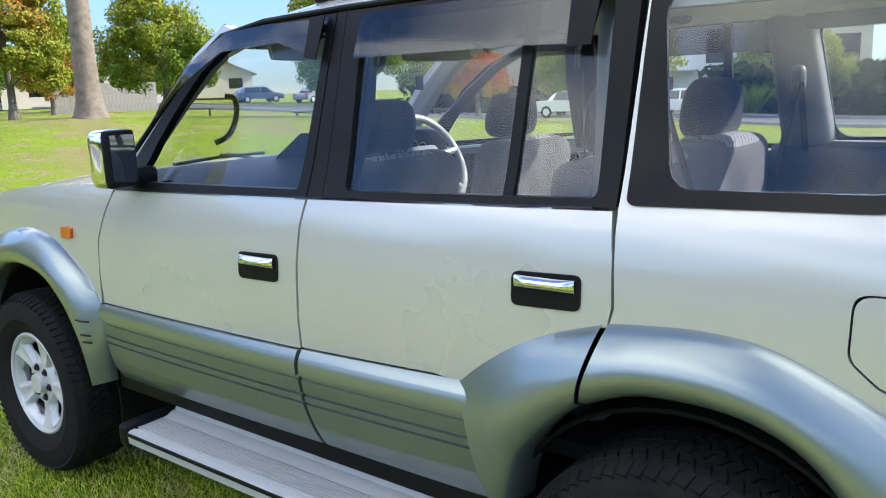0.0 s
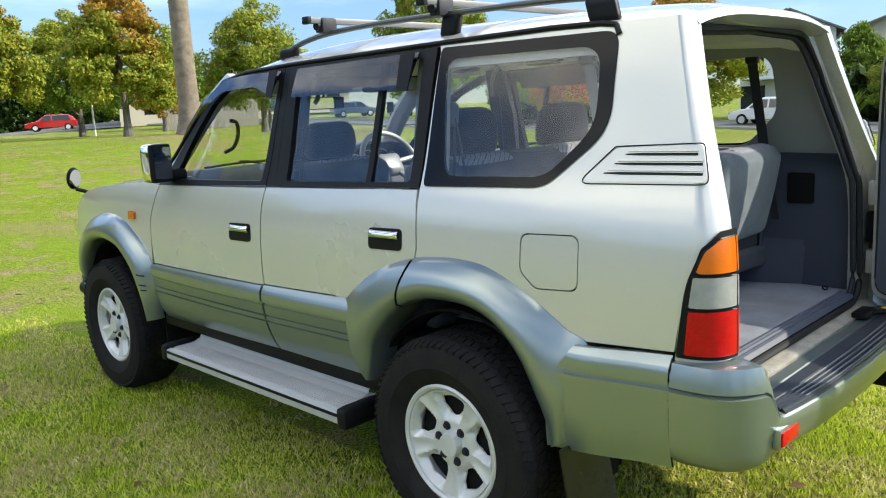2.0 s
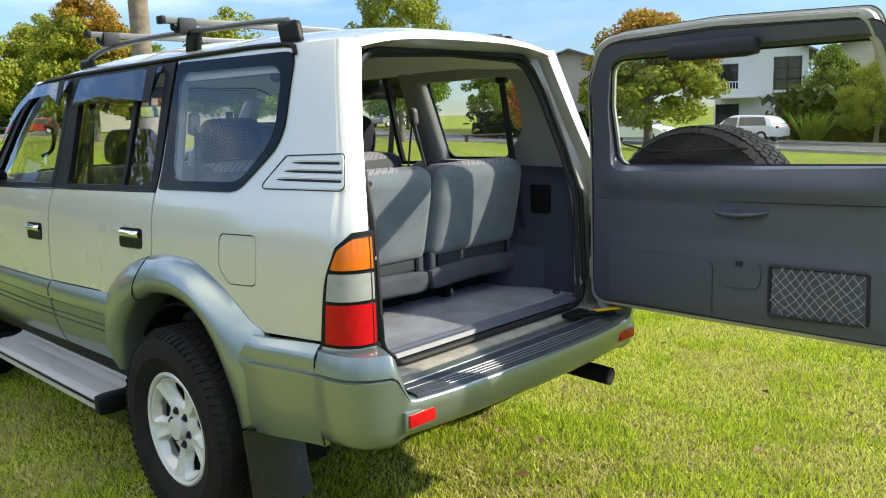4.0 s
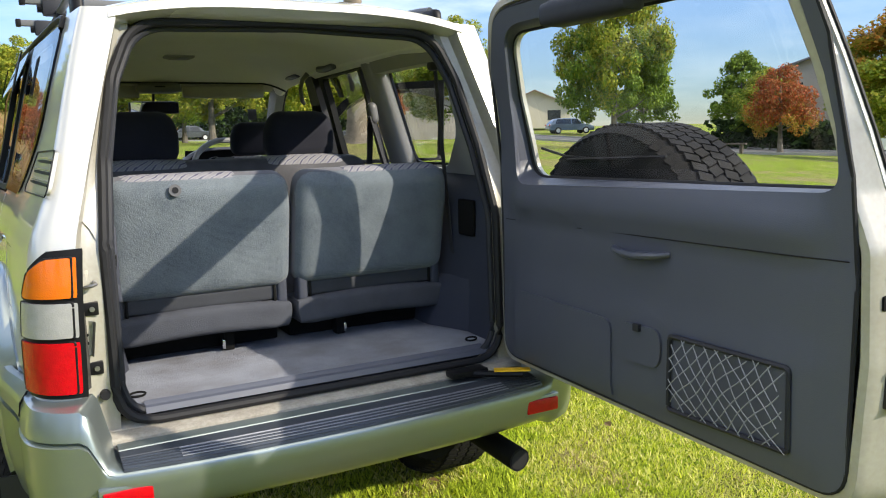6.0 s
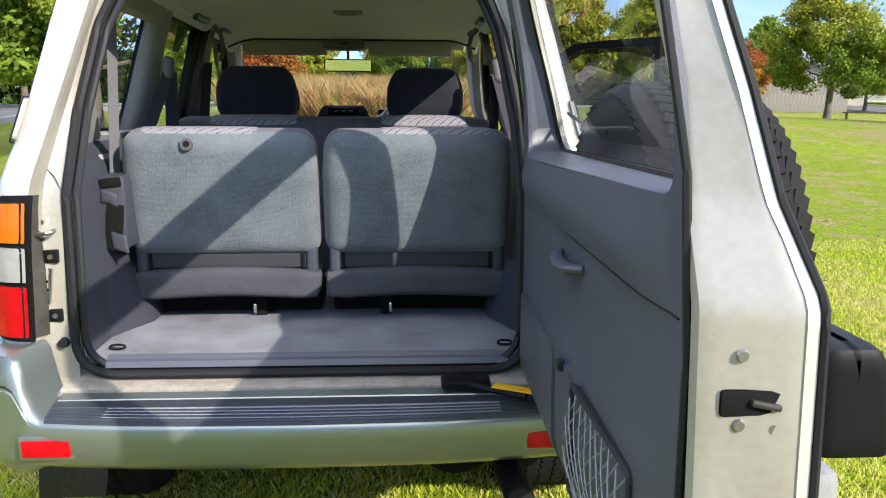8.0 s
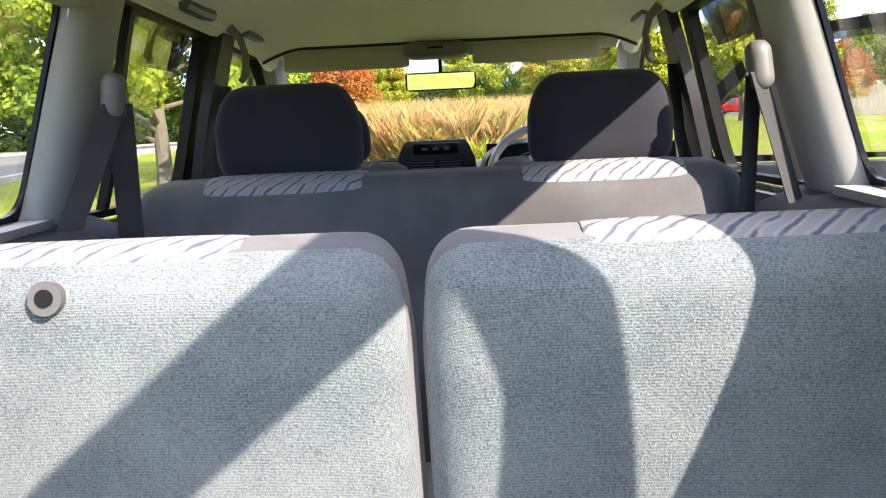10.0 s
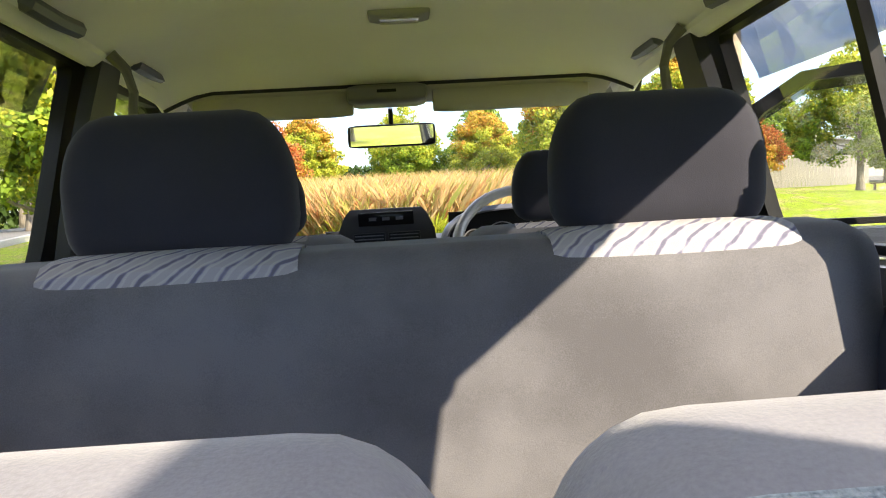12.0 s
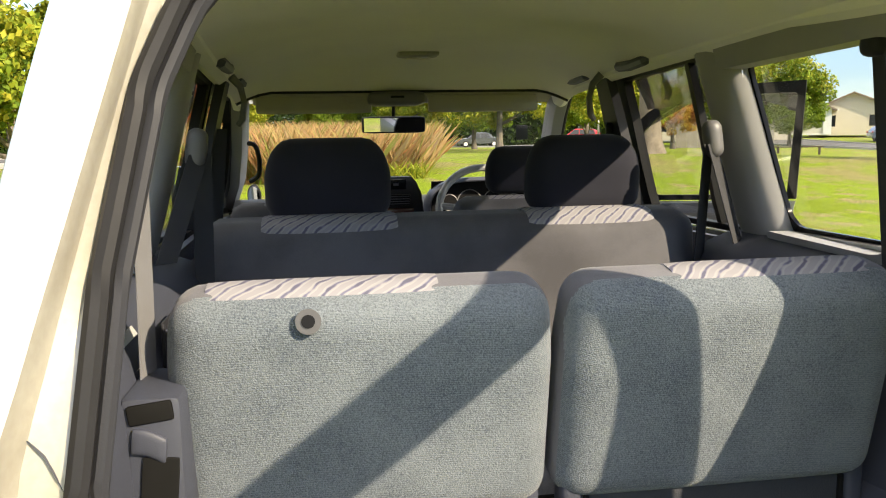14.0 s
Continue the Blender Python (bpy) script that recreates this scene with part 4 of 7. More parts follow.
pad_xs = np.linspace(-0.58, 0.58, 13)
ledge = [(-0.904, 0.676), (-0.909, 0.691), (-0.914, 0.6935), (-0.944, 0.6885), (-0.948, 0.684), (-0.949, 0.672)]
part("bumper_ledge", loft([[pad_at(x, y, z) for y, z in ledge] for x in pad_xs]), GREY, bumper, "painted ledge of the step", sharp=25)
pad_profile = [(-0.947, 0.672), (-0.9475, 0.684), (-0.951, 0.6875), (-0.988, 0.683), (-0.992, 0.679)] + [q for k in range(4) for q in ((-0.994 - 0.016 * k, 0.6825 - 0.0018 * k), (-1.002 - 0.016 * k, 0.6815 - 0.0018 * k), (-1.004 - 0.016 * k, 0.6765 - 0.0018 * k), (-1.009 - 0.016 * k, 0.676 - 0.0018 * k))] + [(-1.058, 0.6705), (-1.060, 0.664)]
part("step_pad", loft([[pad_at(x, y, z) for y, z in pad_profile] for x in pad_xs]), surf("blue_grey_step_pad", (0.040, 0.047, 0.060), 0.30, 0.0, 0.3, 14, 200, 0.1), bumper, "dark ribbed step pad", sharp=20)
# Pale bars laid on the ribs as painted highlights
RIB = surf("rib_highlight", (0.24, 0.25, 0.27), 0.35, 0.2, 0.2, 30, 300)
for k in range(4):
    part("pad_rib", tube([pad_at(x, -0.998 - 0.016 * k, 0.6832 - 0.0018 * k) for x in np.linspace(-0.45, 0.46, 9)], 0.0024 if k == 0 else 0.0015, 6), RIB, bumper, "pale line painted as the rib's highlight")
for s in (-1, 1):
    r = part("reflector_frame", boxed((s * 0.575, -1.024, 0.607), (0.125, 0.02, 0.058), 0.006), GREY, bumper)
    part("reflector", boxed((s * 0.575, -1.034, 0.607), (0.108, 0.012, 0.040), 0.004), RED, r, "red reflector")
ex = part("exhaust_pipe", tube([(0.30, 0.4, 0.42), (0.42, -0.2, 0.44), (0.50, -0.6, 0.445), (0.505, -0.85, 0.447), (0.515, -1.0, 0.437)], [0.026] * 3 + [0.036, 0.036], 18), DARK, car, "dark steel exhaust tail pipe")
# Solid black disc painted as the dark inside of the pipe
part("pipe_bore", cyl(bmesh.new(), (0.5140, -0.985, 0.4382), (0.5151, -1.001, 0.4369), 0.030, 18), surf("bore_shade", (0.004, 0.004, 0.004), 0.9), ex)
part("silencer", cyl(bmesh.new(), (0.38, -0.72, 0.48), (0.38, -0.25, 0.48), 0.11, 20), DARK, car)
part("door_check", join(tube([(0.34, -0.905, 0.712), (0.43, -0.960, 0.708), (0.52, -1.015, 0.706)], 0.010, 8), boxed((0.385, -0.922, 0.711), (0.12, 0.05, 0.02), 0.006)), BLACK, car, "black door check arm")
part("warning_label", moved(boxed((0, 0, 0), (0.105, 0.032, 0.004), 0.001), Matrix.Translation((0.495, -0.995, 0.719)) @ Matrix.Rotation(radians(-28), 4, "Z")), YELLOW, car, "yellow warning label on the check arm")


# ---- rear door, standing open at a right angle ----
GATE_IN = ((0.6, 0.497), (1.1, 0.494), (1.2, 0.492), (1.3, 0.488), (1.4, 0.483), (1.5, 0.466), (1.6, 0.440), (1.76, 0.395))
GATE_OUT = ((0.6, 0.607), (1.2, 0.607), (1.24, 0.600), (1.28, 0.580), (1.33, 0.567), (1.4, 0.550), (1.5, 0.521), (1.6, 0.491), (1.76, 0.445))


def gate_x(z, depth=0.0):
    """The open rear door leans as the tail does, thick below and slim round the window; depth 0.102 is its outside."""
    a, c = curve_at(GATE_IN, z), curve_at(GATE_OUT, z)
    return a + (c - a) * depth / 0.102


def gate_at(y, z, depth):
    """A place of the open door: it stands a little askew, and its hinge side is cut back towards the outside."""
    k = ramp_(y, -1.25, -1.0)
    return Vector((gate_x(z, depth) + 0.028 * min(max((y + 2.05) / 1.05, 0), 1), y + k * (0.03 + 0.055 * (1 - depth / 0.1)), z))


def on_gate(depth):
    return lambda y, z: gate_at(y, z, depth)


gate = part("rear_door", bent(rounded([(-0.965, 0.715, 0.06), (-2.085, 0.715, 0.07), (-2.10, 1.0, 0.2), (-2.092, 1.20, 0.1), (-2.055, 1.30, 0.1), (-2.034, 1.40, 0.2), (-2.002, 1.535, 0.2), (-1.955, 1.70, 0.1), (-1.93, 1.765, 0.06), (-1.45, 1.784, 0.4), (-1.06, 1.769, 0.10), (-0.985, 1.60, 0.2), (-0.965, 1.30, 0.2)], 6), on_gate(0.10), 0.012, [rounded([(-1.028, 1.280, 0.05), (-2.008, 1.300, 0.04), (-1.985, 1.49, 0.1), (-1.940, 1.670, 0.06), (-1.062, 1.670, 0.07), (-1.030, 1.5, 0.2)], 6)], 0.06), PAINT, car, "open rear door with grey trim and spare wheel")
outline = rounded([(-0.965, 0.717, 0.06), (-2.083, 0.717, 0.07), (-2.098, 1.0, 0.2), (-2.090, 1.20, 0.1), (-2.053, 1.30, 0.1), (-2.032, 1.40, 0.2), (-2.0, 1.535, 0.2), (-1.953, 1.70, 0.1), (-1.928, 1.763, 0.06), (-1.45, 1.782, 0.4), (-1.06, 1.767, 0.10), (-0.987, 1.60, 0.2), (-0.967, 1.30, 0.2)], 6)
rows = []
for y, z in outline + outline[:1]:
    lip = lambda f, depth: gate_at(-1.51 + (y + 1.51) * f, 1.24 + (z - 1.24) * f, depth + (gate_x(z, depth) - gate_x(1.24 + (z - 1.24) * f, depth)) * 0.9)
    rows.append([lip(1, 0.102), lip(1, 0.08), lip(0.995, 0.075), lip(0.985, 0.02), lip(0.97, 0.006), lip(0.945, 0.004), lip(0.94, 0.027), lip(0.925, 0.030)])
part("door_edge", loft(rows), PAINT_DIRTY_DIM, gate, "champagne painted door edge")
part("edge_seal", tube([gate_at(-1.51 + (y + 1.51) * 1.004, 1.24 + (z - 1.24) * 1.004, 0.104) for y, z in outline], 0.0045, 6, True), SEAL, gate)
pane_out = rounded([(-1.022, 1.278, 0.05), (-2.018, 1.298, 0.04), (-2.008, 1.41, 0.1), (-1.992, 1.50, 0.1), (-1.945, 1.674, 0.06), (-1.055, 1.674, 0.07), (-1.024, 1.5, 0.2)], 6)
wpane = rounded([(-1.066, 1.262, 0.05), (-2.018, 1.296, 0.04), (-2.008, 1.41, 0.1), (-1.992, 1.50, 0.1), (-1.946, 1.688, 0.06), (-1.100, 1.688, 0.07), (-1.068, 1.5, 0.2)], 6)
inner = rounded([(-1.000, 0.748, 0.06), (-2.050, 0.748, 0.06), (-2.054, 1.15, 0.2), (-2.040, 1.32, 0.2), (-2.006, 1.57, 0.2), (-1.966, 1.725, 0.08), (-1.45, 1.742, 0.4), (-1.08, 1.728, 0.09), (-1.015, 1.60, 0.2), (-1.0, 1.30, 0.2)], 6)


def trim_x(y, z):
    d = 0.0
    d -= 0.018 * (1 - ramp_(y, -1.10, -1.01)) * ramp_(y, -2.05, -1.90) * ramp_(z, 1.16, 1.20) * (1 - ramp_(z, 1.235, 1.30))
    d -= 0.004 * (1 - ramp_(z, 1.13, 1.165)) * ramp_(z, 0.98, 1.03) + 0.010 * (1 - ramp_(z, 0.98, 1.03))
    edge = (1 - ramp_(y, -1.08, -1.01)) * ramp_(y, -2.05, -1.97) * ramp_(z, 0.745, 0.80)
    return gate_at(y, z, d * edge)


def trim_panel(outline, holes=(), step=0.03, mat=PLASTIC, name="door_trim", label=""):
    return part(name, bent(outline, trim_x, 0.012, holes, step, d=(0.008, 0, 0)), mat, gate, label)


trim_panel(inner, [wpane], 0.03, label="blue-grey plastic inner trim")
g = part("rear_window", bent(pane_out, on_gate(0.085), step=0.2), GLASS, gate)
g.visible_shadow = False
part("window_seal", tube([gate_at(y, z, 0.083) for y, z in pane_out], 0.006, 6, True), SEAL, gate)
reveal = [[trim_x(*a) + Vector((0.002, 0, 0)), gate_at((a[0] + b[0]) / 2, a[1] + (b[1] - a[1]) * 0.75, 0.03), gate_at(b[0], b[1], 0.084)] for a, b in zip(wpane + wpane[:1], pane_out + pane_out[:1])]
part("window_reveal", loft(reveal), PLASTIC, gate, "blue-grey trim rolled back to the glass")
part("trim_seam", tube([trim_x(y, 1.158 + 0.022 * (-1.05 - y)) + Vector((-0.0008, 0, 0)) for y in np.linspace(-1.02, -2.04, 30)], 0.0013, 5), BLACK, gate)
part("trim_border", tube([trim_x(y, z) + Vector((0.004, 0, 0)) for y, z in inner], 0.0045, 6, True), SEAL, gate)
lift = lambda o: (lambda y, z: trim_x(y, z) + Vector((o, 0, 0)))
flat = lambda y, z, o: gate_at(y, z, 0) + Vector((o, 0, 0))
part("storage_lid", bent(rounded([(-1.07, 0.758, 0.03), (-1.425, 0.758, 0.02), (-1.425, 0.955, 0.03), (-1.07, 0.960, 0.03)]), lift(-0.006), 0.01, step=0.1, d=(0.01, 0, 0)), PLASTIC, gate, "grey storage lid in the door trim")
part("lid_latch", bent(rounded([(-1.465, 0.872, 0.03), (-1.598, 0.872, 0.04), (-1.598, 0.966, 0.03), (-1.465, 0.960, 0.02)]), lift(-0.006), 0.008, step=0.1, d=(0.008, 0, 0)), PLASTIC, gate)
part("latch_tab", boxed(flat(-1.525, 0.958, -0.020), (0.012, 0.02, 0.018), 0.003), PLASTIC_D, gate)
part("grab_handle", tube([flat(y, 1.135 - 0.01 * math.sin(math.pi * (y + 1.405) / -0.19), -dx) for y, dx in ((-1.425, 0.002), (-1.44, 0.014), (-1.47, 0.021), (-1.52, 0.023), (-1.57, 0.022), (-1.595, 0.017), (-1.61, 0.002))], [0.008, 0.010, 0.012, 0.013, 0.012, 0.010, 0.008], 10, flat=0.8), PLASTIC, gate, "moulded grab handle")
net_frame = rounded([(-1.632, 0.795, 0.01), (-1.940, 0.803, 0.01), (-1.936, 0.966, 0.01), (-1.632, 0.962, 0.01)])
fx = flat(-1.79, 0.9, -0.016).x
nf = part("pocket_net", tube([(fx, y, z) for y, z in net_frame], 0.006, 6, True), PLASTIC_D, gate, "elastic net pocket")
bm = bmesh.new()
strands = []
for k in range(-9, 20):
    for d in (1, -1):
        pts = []
        for t in np.linspace(0, 1, 12):
            z = 0.801 + 0.160 * t
            y = -1.635 - 0.0315 * k - (0.14 * t if d > 0 else 0.14 * (1 - t))
            if -1.935 < y < -1.637:
                pts.append((fx - 0.004 - 0.012 * math.sin(math.pi * t), y + 0.004 * math.sin(9 * t + k), z + 0.004 * math.sin(7 * t + 2 * k)))
        if len(pts) > 2:
            strands.append(tube(pts, 0.0013, 4))
tagged(part("net_cord", join(*strands), surf("grey_cord", (0.26, 0.265, 0.28), 0.8), nf), kind="stuff")
part("net_backing", boxed((fx + 0.006, -1.786, 0.881), (0.004, 0.30, 0.162), 0.0), PLASTIC, nf)
bl = moved(cushion(0.07, 0.062, 0.30, 0.02, 0.0, 6), Matrix.Translation((gate_x(1.70) - 0.012, -1.455, 1.678)))
part("stop_lamp_cover", bl, PLASTIC_D, gate, "dark housing of the high stop lamp")
# free edge: catches, bolts, outside handle, plate
ey = -2.088
la = part("upper_catch", boxed((0.548, ey + 0.001, 1.112), (0.060, 0.006, 0.026), 0.004), DARK, gate)
part("catch_hook", moved(boxed((0, 0, 0), (0.030, 0.008, 0.007), 0.003), Matrix.Translation((0.560, ey - 0.004, 1.111)) @ Matrix.Rotation(0.22, 4, "Y")), surf("worn_dark_steel", (0.07, 0.068, 0.065), 0.5, 0.7), la)
lb = part("lower_catch", boxed((0.550, ey - 0.003, 0.958), (0.032, 0.014, 0.068), 0.006), surf("sooty_steel", (0.05, 0.045, 0.04), 0.5, 0.4), gate)
for z in (0.944, 0.970):
    part("catch_bolt", cyl(bmesh.new(), (0.551, ey - 0.009, z), (0.551, ey - 0.017, z), 0.0065, 8), DARK, lb)
for z in (0.926, 0.990):
    part("catch_lip", boxed((0.550, ey - 0.011, z), (0.030, 0.012, 0.006), 0.002), STEEL, lb)
for x, z in ((0.536, 1.158), (0.537, 1.090), (0.570, 1.086)):
    part("screw", cyl(bmesh.new(), (x, ey, z), (x, ey - 0.003, z), 0.0065, 14, 0.005), STEEL, gate)
part("outside_handle", moved(cushion(0.075, 0.112, 0.20, 0.012, 0.0, 8, lambda p: Vector((p.x - 0.30 * max(p.z, 0) * (p.x > 0), p.y, p.z))), Matrix.Translation((0.646, -2.00, 1.112))), BLACK, gate, "black outside handle")
part("number_plate_holder", boxed((0.636, -1.93, 0.955), (0.050, 0.26, 0.14), 0.012), CLEAR, gate, "pale plate holder on the door's outside")
part("wiper", join(tube([gate_at(-1.12, 1.330, 0.125), gate_at(-1.50, 1.345, 0.125)], 0.0045, 6), tube([gate_at(-1.02, 1.36, 0.12), gate_at(-1.10, 1.338, 0.135), gate_at(-1.30, 1.330, 0.13)], 0.004, 6)), BLACK, gate, "rear wiper arm and blade")
SPARE_Y = -1.27
part("spare_carrier", boxed((0.67, SPARE_Y, 1.03), (0.14, 0.2, 0.2), 0.02), DARK, gate)
sp = copy_thing(W1, pose(0.742, SPARE_Y, 1.065, 0, 0, 180) @ Matrix.Diagonal((0.95, 0.95, 0.95, 1)))
sp.name = "spare_wheel"
sp.parent = car


# ---- roof rack, side steps ----
for s in (-1, 1):
    pts = [(1.19, 0.012), (1.10, 0.036), (0.95, 0.055), (0.75, 0.064), (0.5, 0.068), (0.1, 0.070), (-0.2, 0.071), (-0.36, 0.069), (-0.44, 0.066)]
    pts = spline([(s * 0.545, y, roof_z(0.545, y) + dz) for y, dz in pts], 4)
    rail = part("roof_rail", tube(pts, 0.0125, 10, flat=0.9), surf("grey_rail", (0.06, 0.065, 0.07), 0.35, 0.2), car, "dark roof rail")
    for y, ln, h in ((0.17, 0.085, 0.075), (-0.452, 0.105, 0.074), (1.15, 0.12, 0.045)):
        foot = moved(cushion(0.032, h, ln, 0.013, 0, 6, lambda p: Vector((p.x, p.y + 0.25 * (p.z if y < 0 else -p.z), p.z))), Matrix.Translation((s * 0.545, y, roof_z(0.545, y) + h / 2 - 0.008)))
        part("rail_foot", foot, BLACK, rail)
for y in (0.86, 0.20):
    z = roof_z(0.545, y) + 0.108
    bar = part("cross_bar", boxed((0, y, z), (1.30, 0.035, 0.024), 0.006), surf("grey_bar", (0.15, 0.15, 0.15), 0.45, 0.2, spec=0.3) if y > 0.5 else bpy.data.materials["grey_bar"], car, "aluminium cross bar")
    for s in (-1, 1):
        cl = part("bar_clamp", boxed((s * 0.56, y, z - 0.018), (0.075, 0.055, 0.06), 0.012), PLASTIC_D, bar)
        part("clamp_knob", cyl(bmesh.new(), (s * 0.598, y, z - 0.02), (s * 0.612, y, z - 0.02), 0.018, 14), BLACK, cl)
        part("bar_end", boxed((s * 0.655, y, z), (0.02, 0.04, 0.03), 0.005), BLACK, bar)
for s in (-1, 1):
    prof = [(0.735, 0.425), (0.765, 0.42), (0.785, 0.412)] + [q for k in range(9) for q in ((0.790 + 0.012 * k, 0.4135), (0.795 + 0.012 * k, 0.4135), (0.7955 + 0.012 * k, 0.4075), (0.8015 + 0.012 * k, 0.4075))] + [(0.905, 0.412), (0.925, 0.408), (0.930, 0.398), (0.928, 0.365), (0.915, 0.355), (0.75, 0.36)]
    st = part("side_step", loft([[Vector((s * x, y, z)) for x, z in prof] for y in (0.50, 1.0, 1.5, 1.86)]), STEP, car, "ribbed aluminium side step", sharp=20)
    part("step_strip", boxed((s * 0.931, 1.18, 0.398), (0.006, 1.36, 0.012), 0.002), BLACK, st)
    for y in (0.475, 1.885):
        part("step_end", moved(cushion(0.20, 0.085, 0.06, 0.018, 0.0, 5), Matrix.Translation((s * 0.835, y, 0.388))), BLACK, st)
    for y in (0.8, 1.55):
        part("step_bracket", boxed((s * 0.72, y, 0.40), (0.14, 0.05, 0.03), 0.005), DARK, st)
    part("sill_ramp", loft([[Vector((s * x, y, z)) for x, z in ((0.80, 0.415), (0.755, 0.428), (0.735, 0.47))] for y in (0.52, 1.84)]), STEP, st)


# ---- the car: inside ----
def striped(name):
    """Pale seat fabric with slanting, uneven dark and blue streaks."""
    m, n, l, p = node_mat(name)
    tc, dot, cx, wv, wd = n.new("ShaderNodeTexCoord"), n.new("ShaderNodeVectorMath"), n.new("ShaderNodeCombineXYZ"), n.new("ShaderNodeTexWave"), n.new("ShaderNodeTexNoise")
    dot.operation, dot.inputs[1].default_value = "DOT_PRODUCT", (1.0, -0.75, -0.75)
    l.new(tc.outputs["Object"], dot.inputs[0])
    wd.inputs["Scale"].default_value, wd.inputs["Detail"].default_value = 16, 2
    l.new(tc.outputs["Object"], wd.inputs["Vector"])
    off = n.new("ShaderNodeMath")
    off.operation, off.inputs[1].default_value = "MULTIPLY_ADD", 0.035
    l.new(wd.outputs["Fac"], off.inputs[0])
    l.new(dot.outputs["Value"], off.inputs[2])
    l.new(off.outputs[0], cx.inputs["X"])
    l.new(cx.outputs[0], wv.inputs["Vector"])
    wv.bands_direction = "X"
    wv.inputs["Scale"].default_value, wv.inputs["Distortion"].default_value, wv.inputs["Detail"].default_value = 10.5, 0.0, 0.0
    wide, thin = n.new("ShaderNodeMath"), n.new("ShaderNodeTexNoise")
    thin.inputs["Scale"].default_value, thin.inputs["Detail"].default_value = 42, 2
    l.new(tc.outputs["Object"], thin.inputs["Vector"])
    wide.operation, wide.inputs[1].default_value = "MULTIPLY_ADD", 0.55
    l.new(thin.outputs["Fac"], wide.inputs[0])
    l.new(wv.outputs["Fac"], wide.inputs[2])
    cr = n.new("ShaderNodeValToRGB")
    e = cr.color_ramp.elements
    e[0].position, e[0].color = 0.27, (0.095, 0.095, 0.135, 1)
    e[1].position, e[1].color = 0.46, (0.255, 0.25, 0.265, 1)
    for pos, col in ((0.34, (0.135, 0.135, 0.195, 1)), (0.80, (0.285, 0.28, 0.29, 1)), (1.0, (0.235, 0.23, 0.25, 1))):
        k = e.new(pos)
        k.color = col
    l.new(wide.outputs[0], cr.inputs[0])
    l.new(cr.outputs[0], p.inputs["Base Color"])
    nz, bp = n.new("ShaderNodeTexNoise"), n.new("ShaderNodeBump")
    nz.inputs["Scale"].default_value = 700
    bp.inputs["Strength"].default_value, bp.inputs["Distance"].default_value = 0.3, 0.002
    l.new(tc.outputs["Object"], nz.inputs["Vector"])
    l.new(nz.outputs["Fac"], bp.inputs["Height"])
    l.new(bp.outputs[0], p.inputs["Normal"])
    p.inputs["Roughness"].default_value, p.inputs["Specular IOR Level"].default_value = 0.95, 0.08
    return m


STRIPE = striped("striped_seat_fabric")


def headrest(c, w, h, d, parent, tilt=6, mat=VELOUR_D):
    def taper(p):
        k = ramp_(p.z, 0.0, h / 2)
        return Vector((p.x * (1 - 0.13 * k), p.y * (1 - 0.15 * k), p.z))
    hr = part("headrest", moved(cushion(w, h, d, min(w, h, d) * 0.42, 0.006, 10, taper), Matrix.Translation(c) @ Matrix.Rotation(radians(tilt), 4, "X")), mat, parent, "dark padded headrest")
    for dx in (-0.24 * w, 0.24 * w):
        part("headrest_post", cyl(bmesh.new(), (c[0] + dx, c[1], c[2] - h / 2 - 0.05), (c[0] + dx, c[1], c[2]), 0.007, 10), CHROME, hr)
        part("post_guide", boxed((c[0] + dx, c[1], c[2] - h / 2 - 0.012), (0.045, 0.03, 0.018), 0.006), PLASTIC_D, hr)
    return hr


